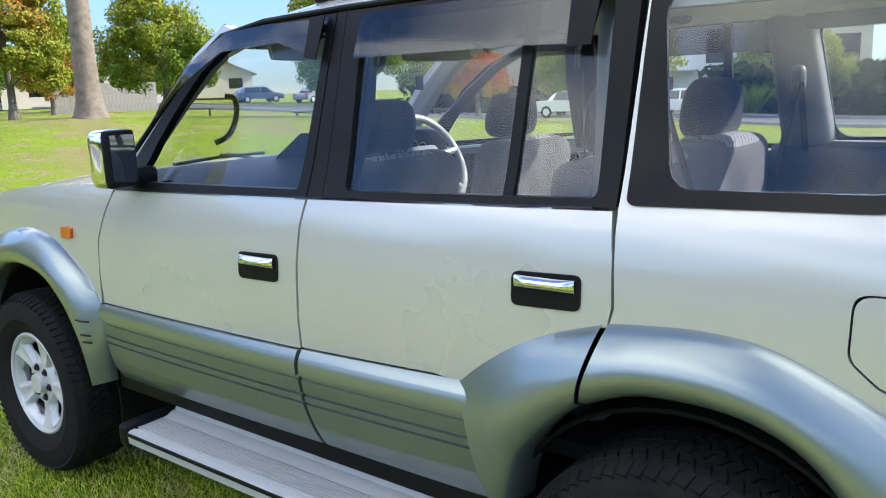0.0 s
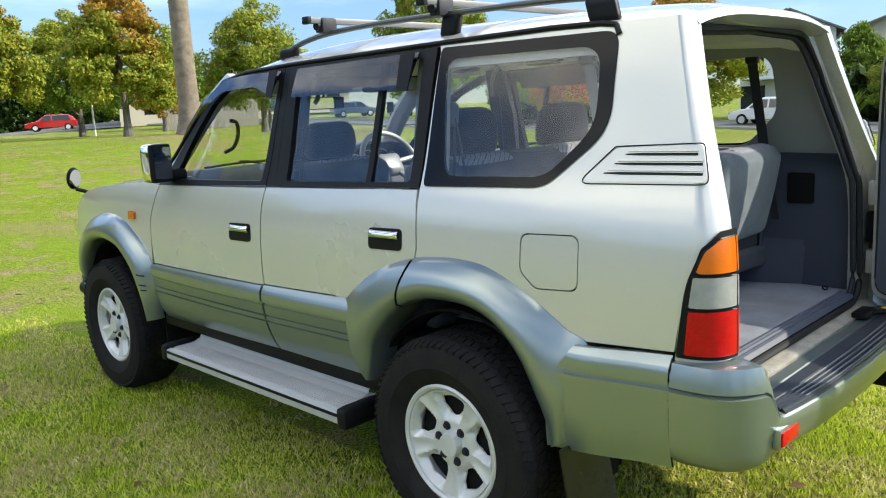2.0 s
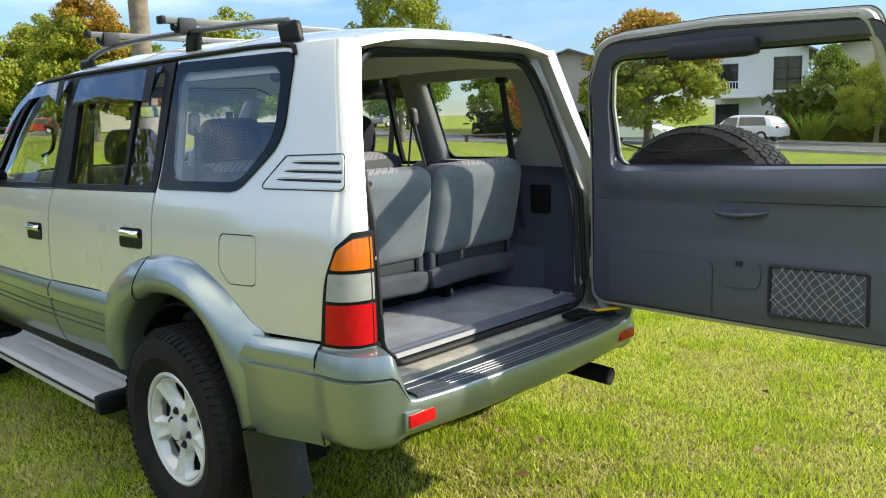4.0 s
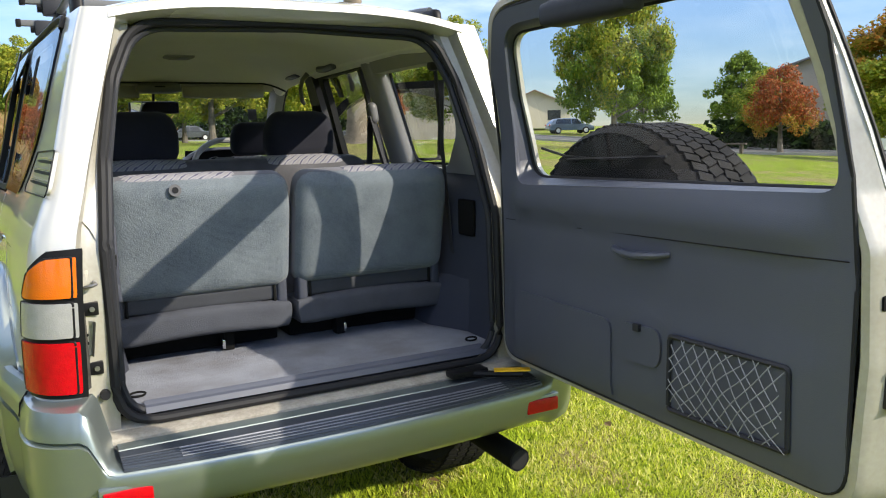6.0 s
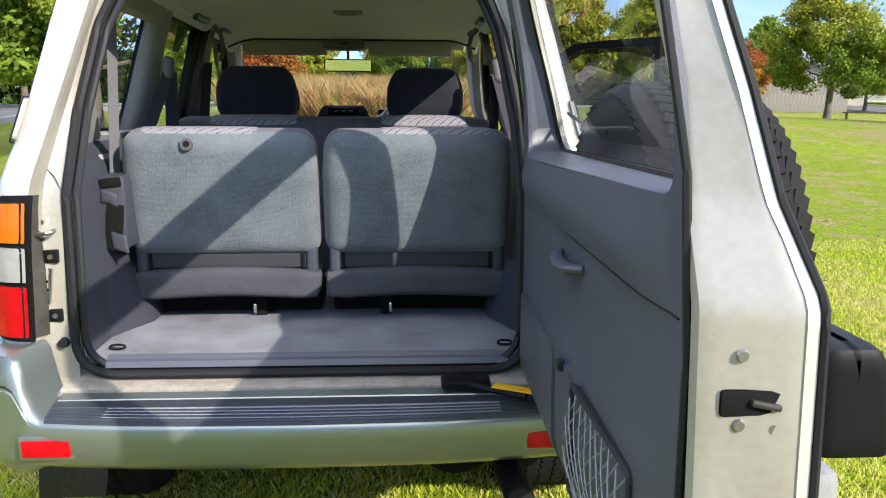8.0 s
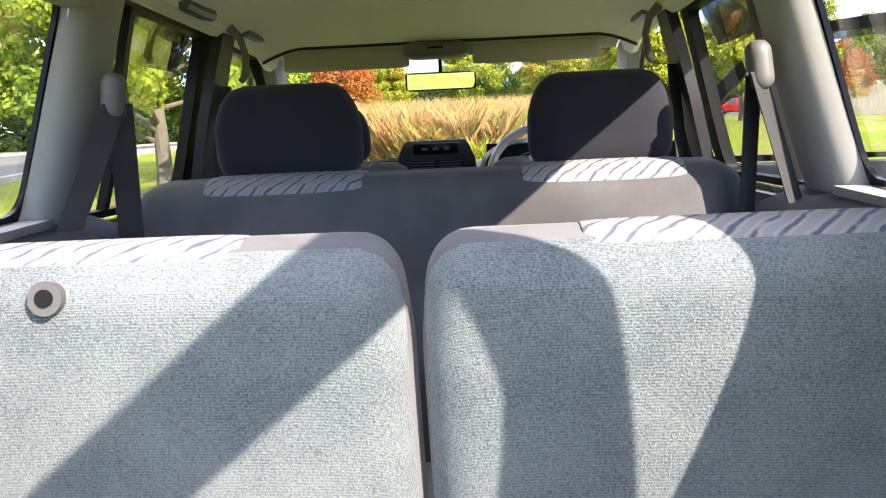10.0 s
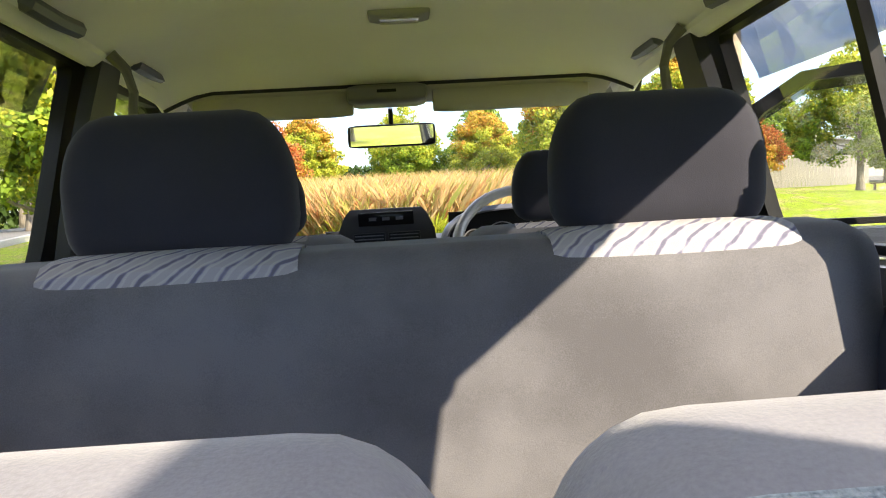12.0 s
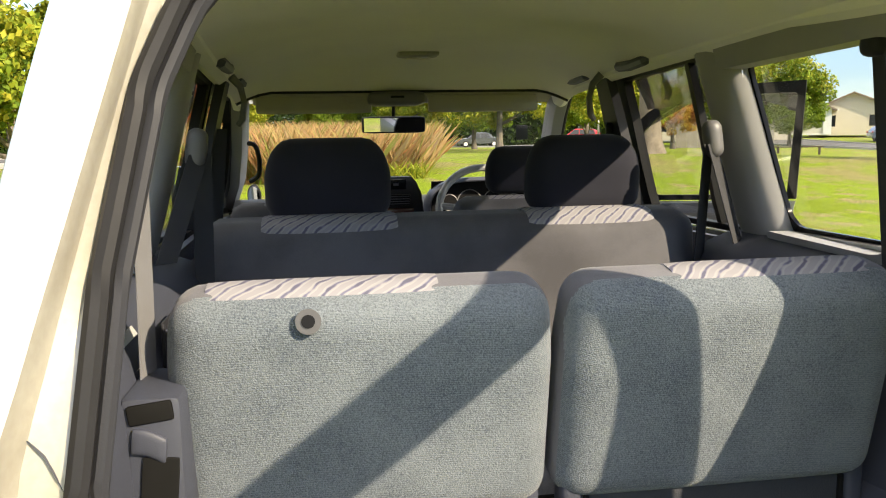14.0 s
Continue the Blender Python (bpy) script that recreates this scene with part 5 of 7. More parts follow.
# third row: two folding seats
for s, x0, x1 in ((-1, -0.540, 0.002), (1, 0.010, 0.545)):
    xc, w = (x0 + x1) / 2, x1 - x0
    seat = new("folding_seat")
    seat.parent = car
    tagged(seat, "grey folding third-row seat")
    lean = Matrix.Translation((xc, -0.48, 1.128)) @ Matrix.Rotation(radians(12), 4, "X")

    def shoulder(p, w=w):
        k = ramp_(p.z, 0.05, 0.18)
        return Vector((p.x * (1 - 0.035 * k), p.y, p.z))
    bm = cushion(w, 0.365, 0.115, 0.048, 0.012, 30, shoulder)
    for fc in bm.faces:
        c = fc.calc_center_median()
        fc.material_index = 1 if (c.z > 0.12 and c.y > -0.024) or c.z < -0.166 or c.y > 0.02 or abs(c.x) > w / 2 - 0.006 else 0
    back = part("backrest", moved(bm, lean), (LOOP, VELOUR_TOP), seat, "backrest in grey-blue looped fabric with a plain top")
    # pale striped strip over the top and a velour front
    rows = []
    for t in np.linspace(-0.58, 0.58, 25):
        xx = t * w / 2
        fade = 0.002 * (1 - abs(t / 0.58) ** 8)
        arc = [(-0.046, 0.160), (-0.030, 0.176), (-0.008, 0.183), (0.018, 0.182), (0.04, 0.172), (0.056, 0.14), (0.062, 0.08)]
        rows.append([lean @ Vector((xx + (-0.10 if s < 0 else 0.10) * w, y * 1.0, z + fade + 0.0015)) for y, z in arc])
    part("striped_top", thicken(loft(rows), 0.004), STRIPE, back, "pale striped fabric over the top")
    part("recline_knob" if s < 0 else "screw_cap", cyl(bmesh.new(), (s * 0.345, -0.548, 1.262), (s * 0.345, -0.580 if s < 0 else -0.562, 1.268), 0.015 if s < 0 else 0.008, 20, 0.017 if s < 0 else 0.008), SEAT_KNOB, back)
    if s < 0:
        part("knob_bore", cyl(bmesh.new(), (-0.345, -0.574, 1.267), (-0.345, -0.5815, 1.2684), 0.009, 16), BLACK, back)
    part("hinge_cover", moved(cushion(w - 0.075, 0.050, 0.07, 0.008, 0, 6), Matrix.Translation((xc, -0.452, 0.930))), SEAT_DARK, seat, "dark hinge cover")
    part("folded_cushion", moved(cushion(w - 0.004, 0.086, 0.15, 0.020, 0.004, 10, lambda p: Vector((p.x * (1 - 0.035 * ramp_(-p.z, -0.01, 0.043)), p.y, p.z + 0.006 * math.cos(p.x * 9)))), Matrix.Translation((xc, -0.436, 0.862))), CARPET_D, seat, "folded seat cushion in dark carpet")
    for dx in (-w / 2 + 0.03, w / 2 - 0.03):
        br = part("hinge_bracket", moved(cushion(0.034, 0.095, 0.05, 0.012, 0, 6), Matrix.Translation((xc + dx, -0.468, 0.932))), PLASTIC_N, seat, "moulded hinge bracket")
        part("hinge_slot", boxed((xc + dx * 0.90, -0.482, 0.927), (0.008, 0.02, 0.052), 0.002), DARK, br)
    # added dark block that stands in for the deep shade below the seat
    part("under_seat_shade", boxed((xc, -0.285, 0.787), (w - 0.03, 0.17, 0.075), 0.01), DARK, seat, "dark block added as the shade under the seat")
    leg = part("floor_lock", boxed((s * 0.187, -0.405, 0.790), (0.035, 0.045, 0.085), 0.008), DARK, seat)
    part("lock_catch", boxed((s * 0.187 + (-0.018 if s < 0 else 0.012), -0.43, 0.772), (0.010, 0.012, 0.03), 0.003), CHROME, leg)

# second row bench
bench = new("bench_seat")
bench.parent = car
tagged(bench, "grey velour second-row bench seat")


def bench_shape(p):
    return Vector((p.x * (1 - 0.02 * ramp_(p.z, 0.1, 0.3)), p.y, p.z))


tilt2 = Matrix.Translation((-0.010, 0.335, 1.005)) @ Matrix.Rotation(radians(2.5), 4, "X")
bk = part("backrest", moved(cushion(1.235, 0.635, 0.19, 0.055, 0.004, 26, bench_shape), tilt2), VELOUR, bench, "grey velour backrest, lightly stained")
for x0, x1 in ((-0.465, -0.150), (0.165, 0.480)):
    rows = []
    for x in np.linspace(x0, x1, 22):
        e = 0.006 * math.sin(math.pi * (x - x0) / (x1 - x0)) ** 0.3
        arc = [(0.236, 1.282), (0.242, 1.305), (0.262, 1.321), (0.295, 1.327), (0.34, 1.327), (0.385, 1.322), (0.415, 1.30), (0.425, 1.22)]
        rows.append([Vector((x, y - e * 0.3, z + e)) for y, z in arc])
    part("striped_top", thicken(loft(rows), 0.004), STRIPE, bk, "pale striped fabric under the headrest")
part("centre_panel", moved(cushion(0.30, 0.06, 0.17, 0.025, 0.004, 8), Matrix.Translation((0.008, 0.335, 1.292))), VELOUR, bk)
headrest((-0.308, 0.345, 1.412), 0.302, 0.198, 0.125, bench)
headrest((0.330, 0.345, 1.410), 0.292, 0.196, 0.125, bench)
part("seat_base", moved(cushion(1.2, 0.20, 0.50, 0.05, 0.0, 8), Matrix.Translation((-0.015, 0.66, 0.80))), VELOUR, bench)

# front seats
for s in (-1, 1):
    fs = new("front_seat")
    fs.parent = car
    tagged(fs, "grey front seat with a headrest")
    fb = part("backrest", moved(cushion(0.52, 0.60, 0.16, 0.06, 0.01, 10), Matrix.Translation((s * 0.375, 1.12, 1.01)) @ Matrix.Rotation(radians(10), 4, "X")), VELOUR, fs)
    rows = [[Vector((x, y, z)) for y, z in ((1.000, 1.20), (1.005, 1.26), (1.03, 1.295), (1.07, 1.312), (1.11, 1.308), (1.15, 1.285))] for x in np.linspace(s * 0.375 - 0.14, s * 0.375 + 0.14, 12)]
    part("striped_top", thicken(loft(rows), 0.006), STRIPE, fb, "pale striped fabric")
    headrest((s * 0.375, 1.135, 1.395), 0.265, 0.165, 0.10, fs, 8)
    part("seat_base", moved(cushion(0.52, 0.18, 0.50, 0.05, 0, 8), Matrix.Translation((s * 0.375, 1.38, 0.78))), VELOUR, fs)

# dashboard, wheel, mirror
SILVER_RING = surf("dull_silver_ring", (0.3, 0.3, 0.31), 0.4, 0.4)
rows = []
for x in np.linspace(-0.70, 0.70, 29):
    hood = 0.05 * math.exp(-(((x - 0.36) / 0.19) ** 4))
    rows.append([Vector((x, y, z)) for y, z in ((1.60, 0.80), (1.60, 1.02), (1.62, 1.12), (1.66, 1.165 + hood * 0.6), (1.72, 1.20 + hood), (1.80, 1.235 + hood * 0.8), (1.93, 1.262), (2.03, 1.258))])
dash = part("dashboard", loft(rows), PLASTIC_D, car, "dark grey plastic dashboard")
pod = part("display_pod", loft([[Vector((-0.068 + w * 1.06 * u, y, z)) for u in (-1, -0.96, -0.5, 0, 0.5, 0.96, 1)] for w, y, z in ((0.15, 1.66, 1.10), (0.146, 1.655, 1.20), (0.136, 1.652, 1.29), (0.118, 1.655, 1.335), (0.102, 1.67, 1.357), (0.09, 1.74, 1.357), (0.085, 1.90, 1.26), (0.085, 1.95, 1.20))]), PLASTIC_D, dash, "dark display pod on the dashboard")
part("display", boxed((-0.068, 1.651, 1.327), (0.165, 0.006, 0.040), 0.003), BLACK_GLOSS, pod, "dark display window")
for u in (-0.04, 0.0, 0.04):
    part("display_figure", boxed((-0.068 + u, 1.647, 1.327), (0.022, 0.001, 0.010), 0), PLASTIC, pod)
for u in (-0.052, 0.052):
    v = part("air_vent", boxed((-0.068 + u, 1.648, 1.263), (0.094, 0.012, 0.046), 0.004), BLACK, pod, "slatted air vent")
    for k in range(4):
        part("vane", boxed((-0.068 + u, 1.641, 1.248 + 0.010 * k), (0.084, 0.006, 0.003), 0.0), PLASTIC, v)
part("wood_trim", boxed((-0.068, 1.648, 1.212), (0.225, 0.02, 0.038), 0.008), surf("dark_wood_trim", (0.085, 0.020, 0.011), 0.22, 0, 0.5, 10, 90, 0, 0.6), pod, "dark red wood-look trim")
part("centre_stack", boxed((-0.068, 1.625, 1.04), (0.26, 0.05, 0.28), 0.012), PLASTIC_D, dash)
hood = part("instrument_hood", thicken(loft([[Vector((0.325 + w * math.copysign(abs(math.cos(a)) ** 0.7, math.cos(a)), y, 1.19 + h * max(math.sin(a), 0) ** 0.6)) for a in np.linspace(0, math.pi, 21)] for y, h, w in ((1.585, 0.150, 0.225), (1.60, 0.162, 0.232), (1.70, 0.158, 0.235), (1.84, 0.10, 0.22), (1.95, 0.03, 0.20))]), 0.006), PLASTIC, dash, "grey hood over the instruments")
part("instrument_panel", boxed((0.325, 1.668, 1.25), (0.41, 0.01, 0.17), 0.0), BLACK, hood, "dark instrument panel")
for u, r_ in ((-0.13, 0.034), (-0.045, 0.052), (0.065, 0.052), (0.145, 0.030)):
    part("gauge_ring", tube([(0.325 + u + r_ * math.cos(a), 1.661, 1.245 + r_ * math.sin(a)) for a in np.linspace(0, math.tau, 24, endpoint=False)], 0.0022, 6, True), SILVER_RING, hood)
wc, wt = Vector((0.320, 1.50, 1.220)), Matrix.Rotation(radians(-28), 4, "X")
ring = [wc + wt @ Vector((0.192 * math.cos(a), 0, 0.192 * math.sin(a))) for a in np.linspace(0, math.tau, 40, endpoint=False)]
SW = surf("grey_wheel_leather", (0.24, 0.245, 0.25), 0.38, 0, 0.2, 12, 300)
sw = part("steering_wheel", tube(ring, 0.0155, 10, True), SW, car, "grey steering wheel")
part("wheel_boss", moved(cushion(0.17, 0.13, 0.07, 0.03, 0.01, 8), Matrix.Translation(wc + Vector((0, 0.03, -0.01))) @ wt), SW, sw)
for a in (0.15, math.pi - 0.15, -0.9, math.pi + 0.9):
    part("wheel_spoke", tube([wc + Vector((0, 0.02, 0)), wc + wt @ Vector((0.19 * math.cos(a), 0, 0.19 * math.sin(a)))], 0.014, 8), SW, sw)
part("steering_column", cyl(bmesh.new(), wc, wc + Vector((0, 0.25, -0.10)), 0.05, 14), PLASTIC_D, car)
rm = part("inside_mirror", moved(cushion(0.255, 0.066, 0.03, 0.013, 0, 8), Matrix.Translation((-0.035, 1.600, 1.568)) @ Matrix.Rotation(radians(2.5), 4, "Z") @ Matrix.Rotation(radians(3.3), 4, "X")), BLACK, car, "inside rear-view mirror")
part("mirror_glass", moved(boxed((0, -0.0162, 0), (0.24, 0.002, 0.054), 0), Matrix.Translation((-0.035, 1.600, 1.568)) @ Matrix.Rotation(radians(2.5), 4, "Z") @ Matrix.Rotation(radians(3.3), 4, "X")), surf("mirror_silver", (0.85, 0.86, 0.87), 0.02, 1.0, 0.02, rvar=0.01), rm)
part("mirror_stem", tube([(-0.035, 1.61, 1.58), (-0.035, 1.60, 1.62), (-0.035, 1.59, 1.645)], 0.007, 8), BLACK, rm)

# headliner and its fittings
VISOR = surf("beige_visor_vinyl", (0.36, 0.345, 0.305), 0.7, 0.0, 0.12, 8, 400, 0.1)
rows = []
for y in np.linspace(-0.655, 1.40, 30):
    w = side_x(y, 1.70) - 0.045
    rows.append([Vector((x * w, y, min(roof_z(x * w, y) - 0.042 - 0.018 * abs(x) ** 6, 1.80, 1.690 + 0.36 * (1.40 - y)) - 0.03 * (1 - ramp_(y, -0.66, -0.42)))) for x in np.sin(np.linspace(-math.pi / 2, math.pi / 2, 25))])
part("headliner", loft(rows), HEADLINER, car, "beige-grey fabric headliner")
part("headliner_edge", tube([r + Vector((0, 0.004, -0.004)) for r in rows[-1]], 0.006, 6), PLASTIC_D, car, "dark edge of the headliner")
part("front_header_trim", thicken(loft([[Vector((x, 1.403, 1.684)), Vector((x, 1.45, 1.672)), Vector((x, 1.50, 1.655)), Vector((x, 1.555, 1.662))] for x in np.linspace(-0.57, 0.57, 15)]), 0.008), VISOR, car)
for s in (-1, 1):
    path = [(y, z) for y, z in ((-0.64, 1.690), (-0.2, 1.715), (0.4, 1.712), (1.0, 1.705), (1.40, 1.685), (1.52, 1.65))]
    rows = [[Vector((s * (side_x(y, z) - d), y, z + dz)) for d, dz in ((0.03, -0.02), (0.05, -0.025), (0.075, -0.01), (0.09, 0.03))] for y, z in path]
    part("roof_side_trim", loft(rows), HEADLINER, car)
    ap = [(2.02, 1.22), (1.90, 1.345), (1.76, 1.485), (1.62, 1.60), (1.49, 1.685)]
    rows = [[Vector((s * (side_x(y, z) - d), y + e, z + e * 0.7)) for d, e in ((0.02, -0.03), (0.06, -0.02), (0.085, 0.02), (0.05, 0.06))] for y, z in ap]
    part("windscreen_pillar_trim", loft(rows), TRIM_L, car)
    vz = part("sun_visor", moved(cushion(0.425, 0.074, 0.024, 0.011, 0, 8), Matrix.Translation((s * 0.318 - 0.025, 1.425, 1.645)) @ Matrix.Rotation(radians(-14), 4, "X")), VISOR, car, "beige sun visor")
    part("visor_label", moved(boxed((0, -0.0125, 0), (0.05, 0.001, 0.018), 0), Matrix.Translation((s * 0.318 + 0.12, 1.425, 1.650)) @ Matrix.Rotation(radians(-14), 4, "X")), surf("faded_label", (0.36, 0.35, 0.33), 0.6), vz)
    part("visor_pivot", cyl(bmesh.new(), (s * 0.515 - 0.025, 1.425, 1.675), (s * 0.548 - 0.025, 1.43, 1.680), 0.009, 10), TRIM_L, vz)
    # assist grips along the roof edge
    for y in (0.62, 1.16):
        gx, gz = side_x(y, 1.70) - 0.082, 1.716
        part("assist_grip", tube([(s * (gx + 0.01), y - 0.11, gz + 0.012), (s * (gx - 0.012), y - 0.095, gz - 0.006), (s * (gx - 0.016), y, gz - 0.012), (s * (gx - 0.012), y + 0.095, gz - 0.006), (s * (gx + 0.01), y + 0.11, gz + 0.012)], 0.016, 8), PLASTIC, car, "dark grey folding assist grip")
    # pillar trims and belts
    part("centre_pillar_trim", bent([(1.045, 1.24), (0.93, 1.24), (0.90, 1.45), (0.92, 1.71), (1.03, 1.71), (1.05, 1.5)], on_side(s, -0.045), 0.03, step=0.1), PLASTIC_D, car)
    rows = []
    for z in np.linspace(1.235, 1.72, 9):
        u = (z - 1.235) / 0.485
        yr, yf = 0.052 + 0.072 * u, 0.222 + 0.045 * u
        rows.append([Vector((s * (side_x(0.15, z) - d), y, z)) for y, d in ((yr - 0.004, 0.010), (yr + 0.004, 0.034), (yr + 0.022, 0.054), (yr + 0.055, 0.063), (yf - 0.04, 0.063), (yf - 0.015, 0.057), (yf, 0.042), (yf + 0.004, 0.02))])
    part("pillar_trim", loft(rows), TRIM_L, car, "light grey rounded pillar trim")
    an = part("belt_anchor", moved(cushion(0.044, 0.088, 0.046, 0.021, 0, 10), Matrix.Translation((s * 0.583, 0.152, 1.492)) @ Matrix.Rotation(radians(-8 * s), 4, "Y")), BELT_CAP, car, "grey seat-belt anchor")
    strap = lambda a, b, w=0.023, nrm=(0.8, 0.6, 0): thicken(loft([[Vector(a).lerp(Vector(b), t) + Vector(nrm) * w * k for k in (-1, 0, 1)] for t in np.linspace(0, 1, 6)]), 0.002)
    low, back = ((0.585, 0.225, 1.10), (0.645, 0.134, 1.247)) if s > 0 else ((0.592, 0.170, 0.95), (0.640, 0.045, 1.262))
    part("belt_webbing", join(strap((s * 0.574, 0.152, 1.48), (s * low[0], *low[1:])), strap((s * 0.578, 0.142, 1.48), (s * back[0], *back[1:]))), BELT, an)
    if s < 0:
        tg = part("belt_tongue", moved(cushion(0.062, 0.026, 0.014, 0.006, 0, 4), Matrix.Translation((s * 0.585, 0.085, 1.185))), BELT_CAP, an)
        part("tongue_plate", tube([(s * 0.603, 0.083, 1.178), (s * 0.600, 0.083, 1.135), (s * 0.585, 0.083, 1.126), (s * 0.570, 0.083, 1.135), (s * 0.567, 0.083, 1.178)], 0.005, 6), STEEL, tg, "steel belt tongue")
    an = part("belt_anchor", moved(cushion(0.05, 0.04, 0.05, 0.015, 0, 6), Matrix.Translation((s * 0.575, -0.415, 1.640))), PLASTIC_D, car)
    part("belt_webbing", strap((s * 0.575, -0.415, 1.63), (s * 0.567, -0.52, 1.00), 0.023, (0.25, 0.97, 0)), BELT_L if s < 0 else BELT, an)
    # front belts on the centre pillar
    an = part("belt_anchor", tube([(s * 0.585, 0.92, 1.705), (s * 0.560, 0.932, 1.675), (s * 0.552, 0.945, 1.63), (s * 0.562, 0.955, 1.575), (s * 0.575, 0.96, 1.56)], [0.013, 0.011, 0.010, 0.011, 0.009], 10), BELT_CAP, car, "grey hanging grip on the centre pillar")
    part("belt_webbing", strap((s * 0.630, 0.965, 1.55), (s * 0.70, 0.99, 0.9)), BELT, an)
    # quarter trims: upper round the window, lower side wall with a ledge, wheel hump
    quarter_in = rounded([(0.07, 1.25), (0.07, 1.282, 0.05), (-0.345, 1.278, 0.13), (-0.512, 1.42, 0.14), (-0.502, 1.648, 0.07), (0.138, 1.648, 0.02), (0.138, 1.715), (-0.655, 1.715, 0.03), (-0.69, 1.55), (-0.755, 1.35), (-0.80, 1.25)], 8)
    part("quarter_trim", bent(quarter_in, on_side(s, -0.010), 0.055, step=0.06), TRIM_L, car, "grey trim round the quarter window", sharp=50)
    rows = []
    for y in np.linspace(-0.835, 0.25, 24):
        hump = 0.07 * math.exp(-(((y + 0.02) / 0.36) ** 4))
        xs_ = [(side_x(y, 1.27) - 0.055, 1.268), (0.618, 1.238), (0.592, 1.205), (0.577, 1.17), (0.574, 1.10), (0.566, 0.98), (0.562 - hump * 0.6, 0.93), (0.560 - hump, 0.86), (0.557 - hump, 0.745)]
        rows.append([Vector((s * min(x, side_x(y, 1.27) - 0.05), y, z)) for x, z in xs_])
    cs = part("cargo_side", loft(rows), PLASTIC_N, car, "navy-grey plastic cargo side wall")
    if s < 0:
        bin_ = part("side_bin", boxed((-0.545, -0.525, 1.085), (0.075, 0.15, 0.20), 0.012), PLASTIC_N, cs, "grey bin moulded into the side wall")
        tip = lambda x, z, a: Matrix.Translation((x, -0.601, z)) @ Matrix.Rotation(a, 4, "Y")
        # dark plates on the bin's face paint the shade inside its mouth and pocket
        part("mouth_shade", moved(boxed((0, 0, 0), (0.056, 0.006, 0.026), 0.004), tip(-0.545, 1.166, -0.12)), DARK, bin_, "dark plate painted as the shaded mouth")
        part("bin_catch", moved(cushion(0.044, 0.034, 0.010, 0.004, 0.002, 6, lambda p: Vector((p.x, p.y, p.z - 0.012 * ramp_(p.x, -0.01, 0.03)))), tip(-0.548, 1.128, 0.10)), PLASTIC_N, bin_, "grey plastic catch")
        part("pocket_shade", moved(cushion(0.046, 0.125, 0.008, 0.003, 0, 6, lambda p: Vector((p.x * (1 - 0.30 * ramp_(-p.z, 0.0, 0.06)), p.y, p.z))), tip(-0.541, 1.045, 0.10)), DARK, bin_, "dark plate painted as the shaded pocket")
        part("pocket_flap", moved(cushion(0.040, 0.050, 0.012, 0.005, 0, 6, lambda p: Vector((p.x + 0.012, p.y, p.z - 0.5 * (p.x + 0.02)))), tip(-0.542, 1.014, -0.10)), PLASTIC_N, bin_, "grey flap folded over the pocket")
        gr = part("side_grille", boxed((-0.5715, -0.30, 1.17), (0.006, 0.13, 0.12), 0.004), PLASTIC_D, cs, "louvred grille in the side wall")
        for k in range(7):
            part("louvre", boxed((-0.567, -0.30, 1.125 + 0.015 * k), (0.006, 0.115, 0.004), 0), PLASTIC_N, gr)
        slope = Matrix.Translation((-0.596, -0.435, 1.212)) @ Matrix.Rotation(radians(-121), 4, "Y")
        lab = part("caution_label", moved(boxed((0, 0, 0.004), (0.052, 0.10, 0.003), 0), slope), LABEL, cs, "caution label of illegible dark bars")
        for k in range(5):
            part("label_bar", moved(boxed((-0.019 + 0.0095 * k, 0.006 * (k % 2), 0.0062), (0.006, 0.084 - 0.014 * (k % 3), 0.001), 0), slope), BLACK, lab)
    else:
        # solid dark panel; the hollow's shade is only its colour
        part("recess_shade", boxed((0.570, -0.62, 1.13), (0.012, 0.10, 0.12), 0.01), DARK, cs, "dark panel painted as the shade of a storage recess")
    part("wheel_hump", loft([[Vector((s * (0.565 - (0.565 - x) * ramp_(y, -0.66, -0.46)), y, z)) for x, z in ((0.57, 0.93), (0.53, 0.905), (0.505, 0.85), (0.49, 0.748))] for y in np.linspace(-0.66, 0.2, 10)]), PLASTIC_N, cs)
    part("cargo_ring", tube([(s * 0.505 + 0.020 * math.cos(a), -0.745 + 0.007 * math.sin(a), 0.755 + 0.004 * math.sin(a)) for a in np.linspace(0, math.tau, 12, endpoint=False)], 0.003, 6, True), DARK, car)
pts = [(-0.56, -0.835), (0.56, -0.835), (0.56, 0.2), (-0.56, 0.2)]
bm = bent(pts, lambda x, y: Vector((x, y, 0.747 + 0.004 * noise.noise(Vector((x * 4, y * 4, 0))))), 0.006, step=0.06, d=(0, 0, -0.006))
part("cargo_floor", bm, CARPET, car, "grey carpeted cargo floor")
rows = [[Vector((x, y, z)) for y, z in ((-0.80, 0.753), (-0.810, 0.756), (-0.816, 0.752), (-0.822, 0.754), (-0.828, 0.749), (-0.834, 0.751), (-0.843, 0.747), (-0.852, 0.734))] for x in np.linspace(-0.50, 0.50, 12)]
part("sill_plate", loft(rows), PLASTIC, car, "ribbed grey sill plate", sharp=20)
part("cabin_floor", boxed((0, 1.12, 0.66), (1.40, 1.95, 0.04), 0), DARK, car)
part("firewall", boxed((0, 2.10, 0.95), (1.50, 0.04, 0.50), 0), DARK, car)
dl = part("dome_lamp", moved(cushion(0.135, 0.026, 0.085, 0.011, 0, 6), Matrix.Translation((0.0, 1.035, 1.785))), TRIM_L, car, "grey dome lamp with a clear lens")
part("lamp_lens", boxed((0.0, 1.035, 1.771), (0.085, 0.055, 0.006), 0.002), CLEAR, dl)
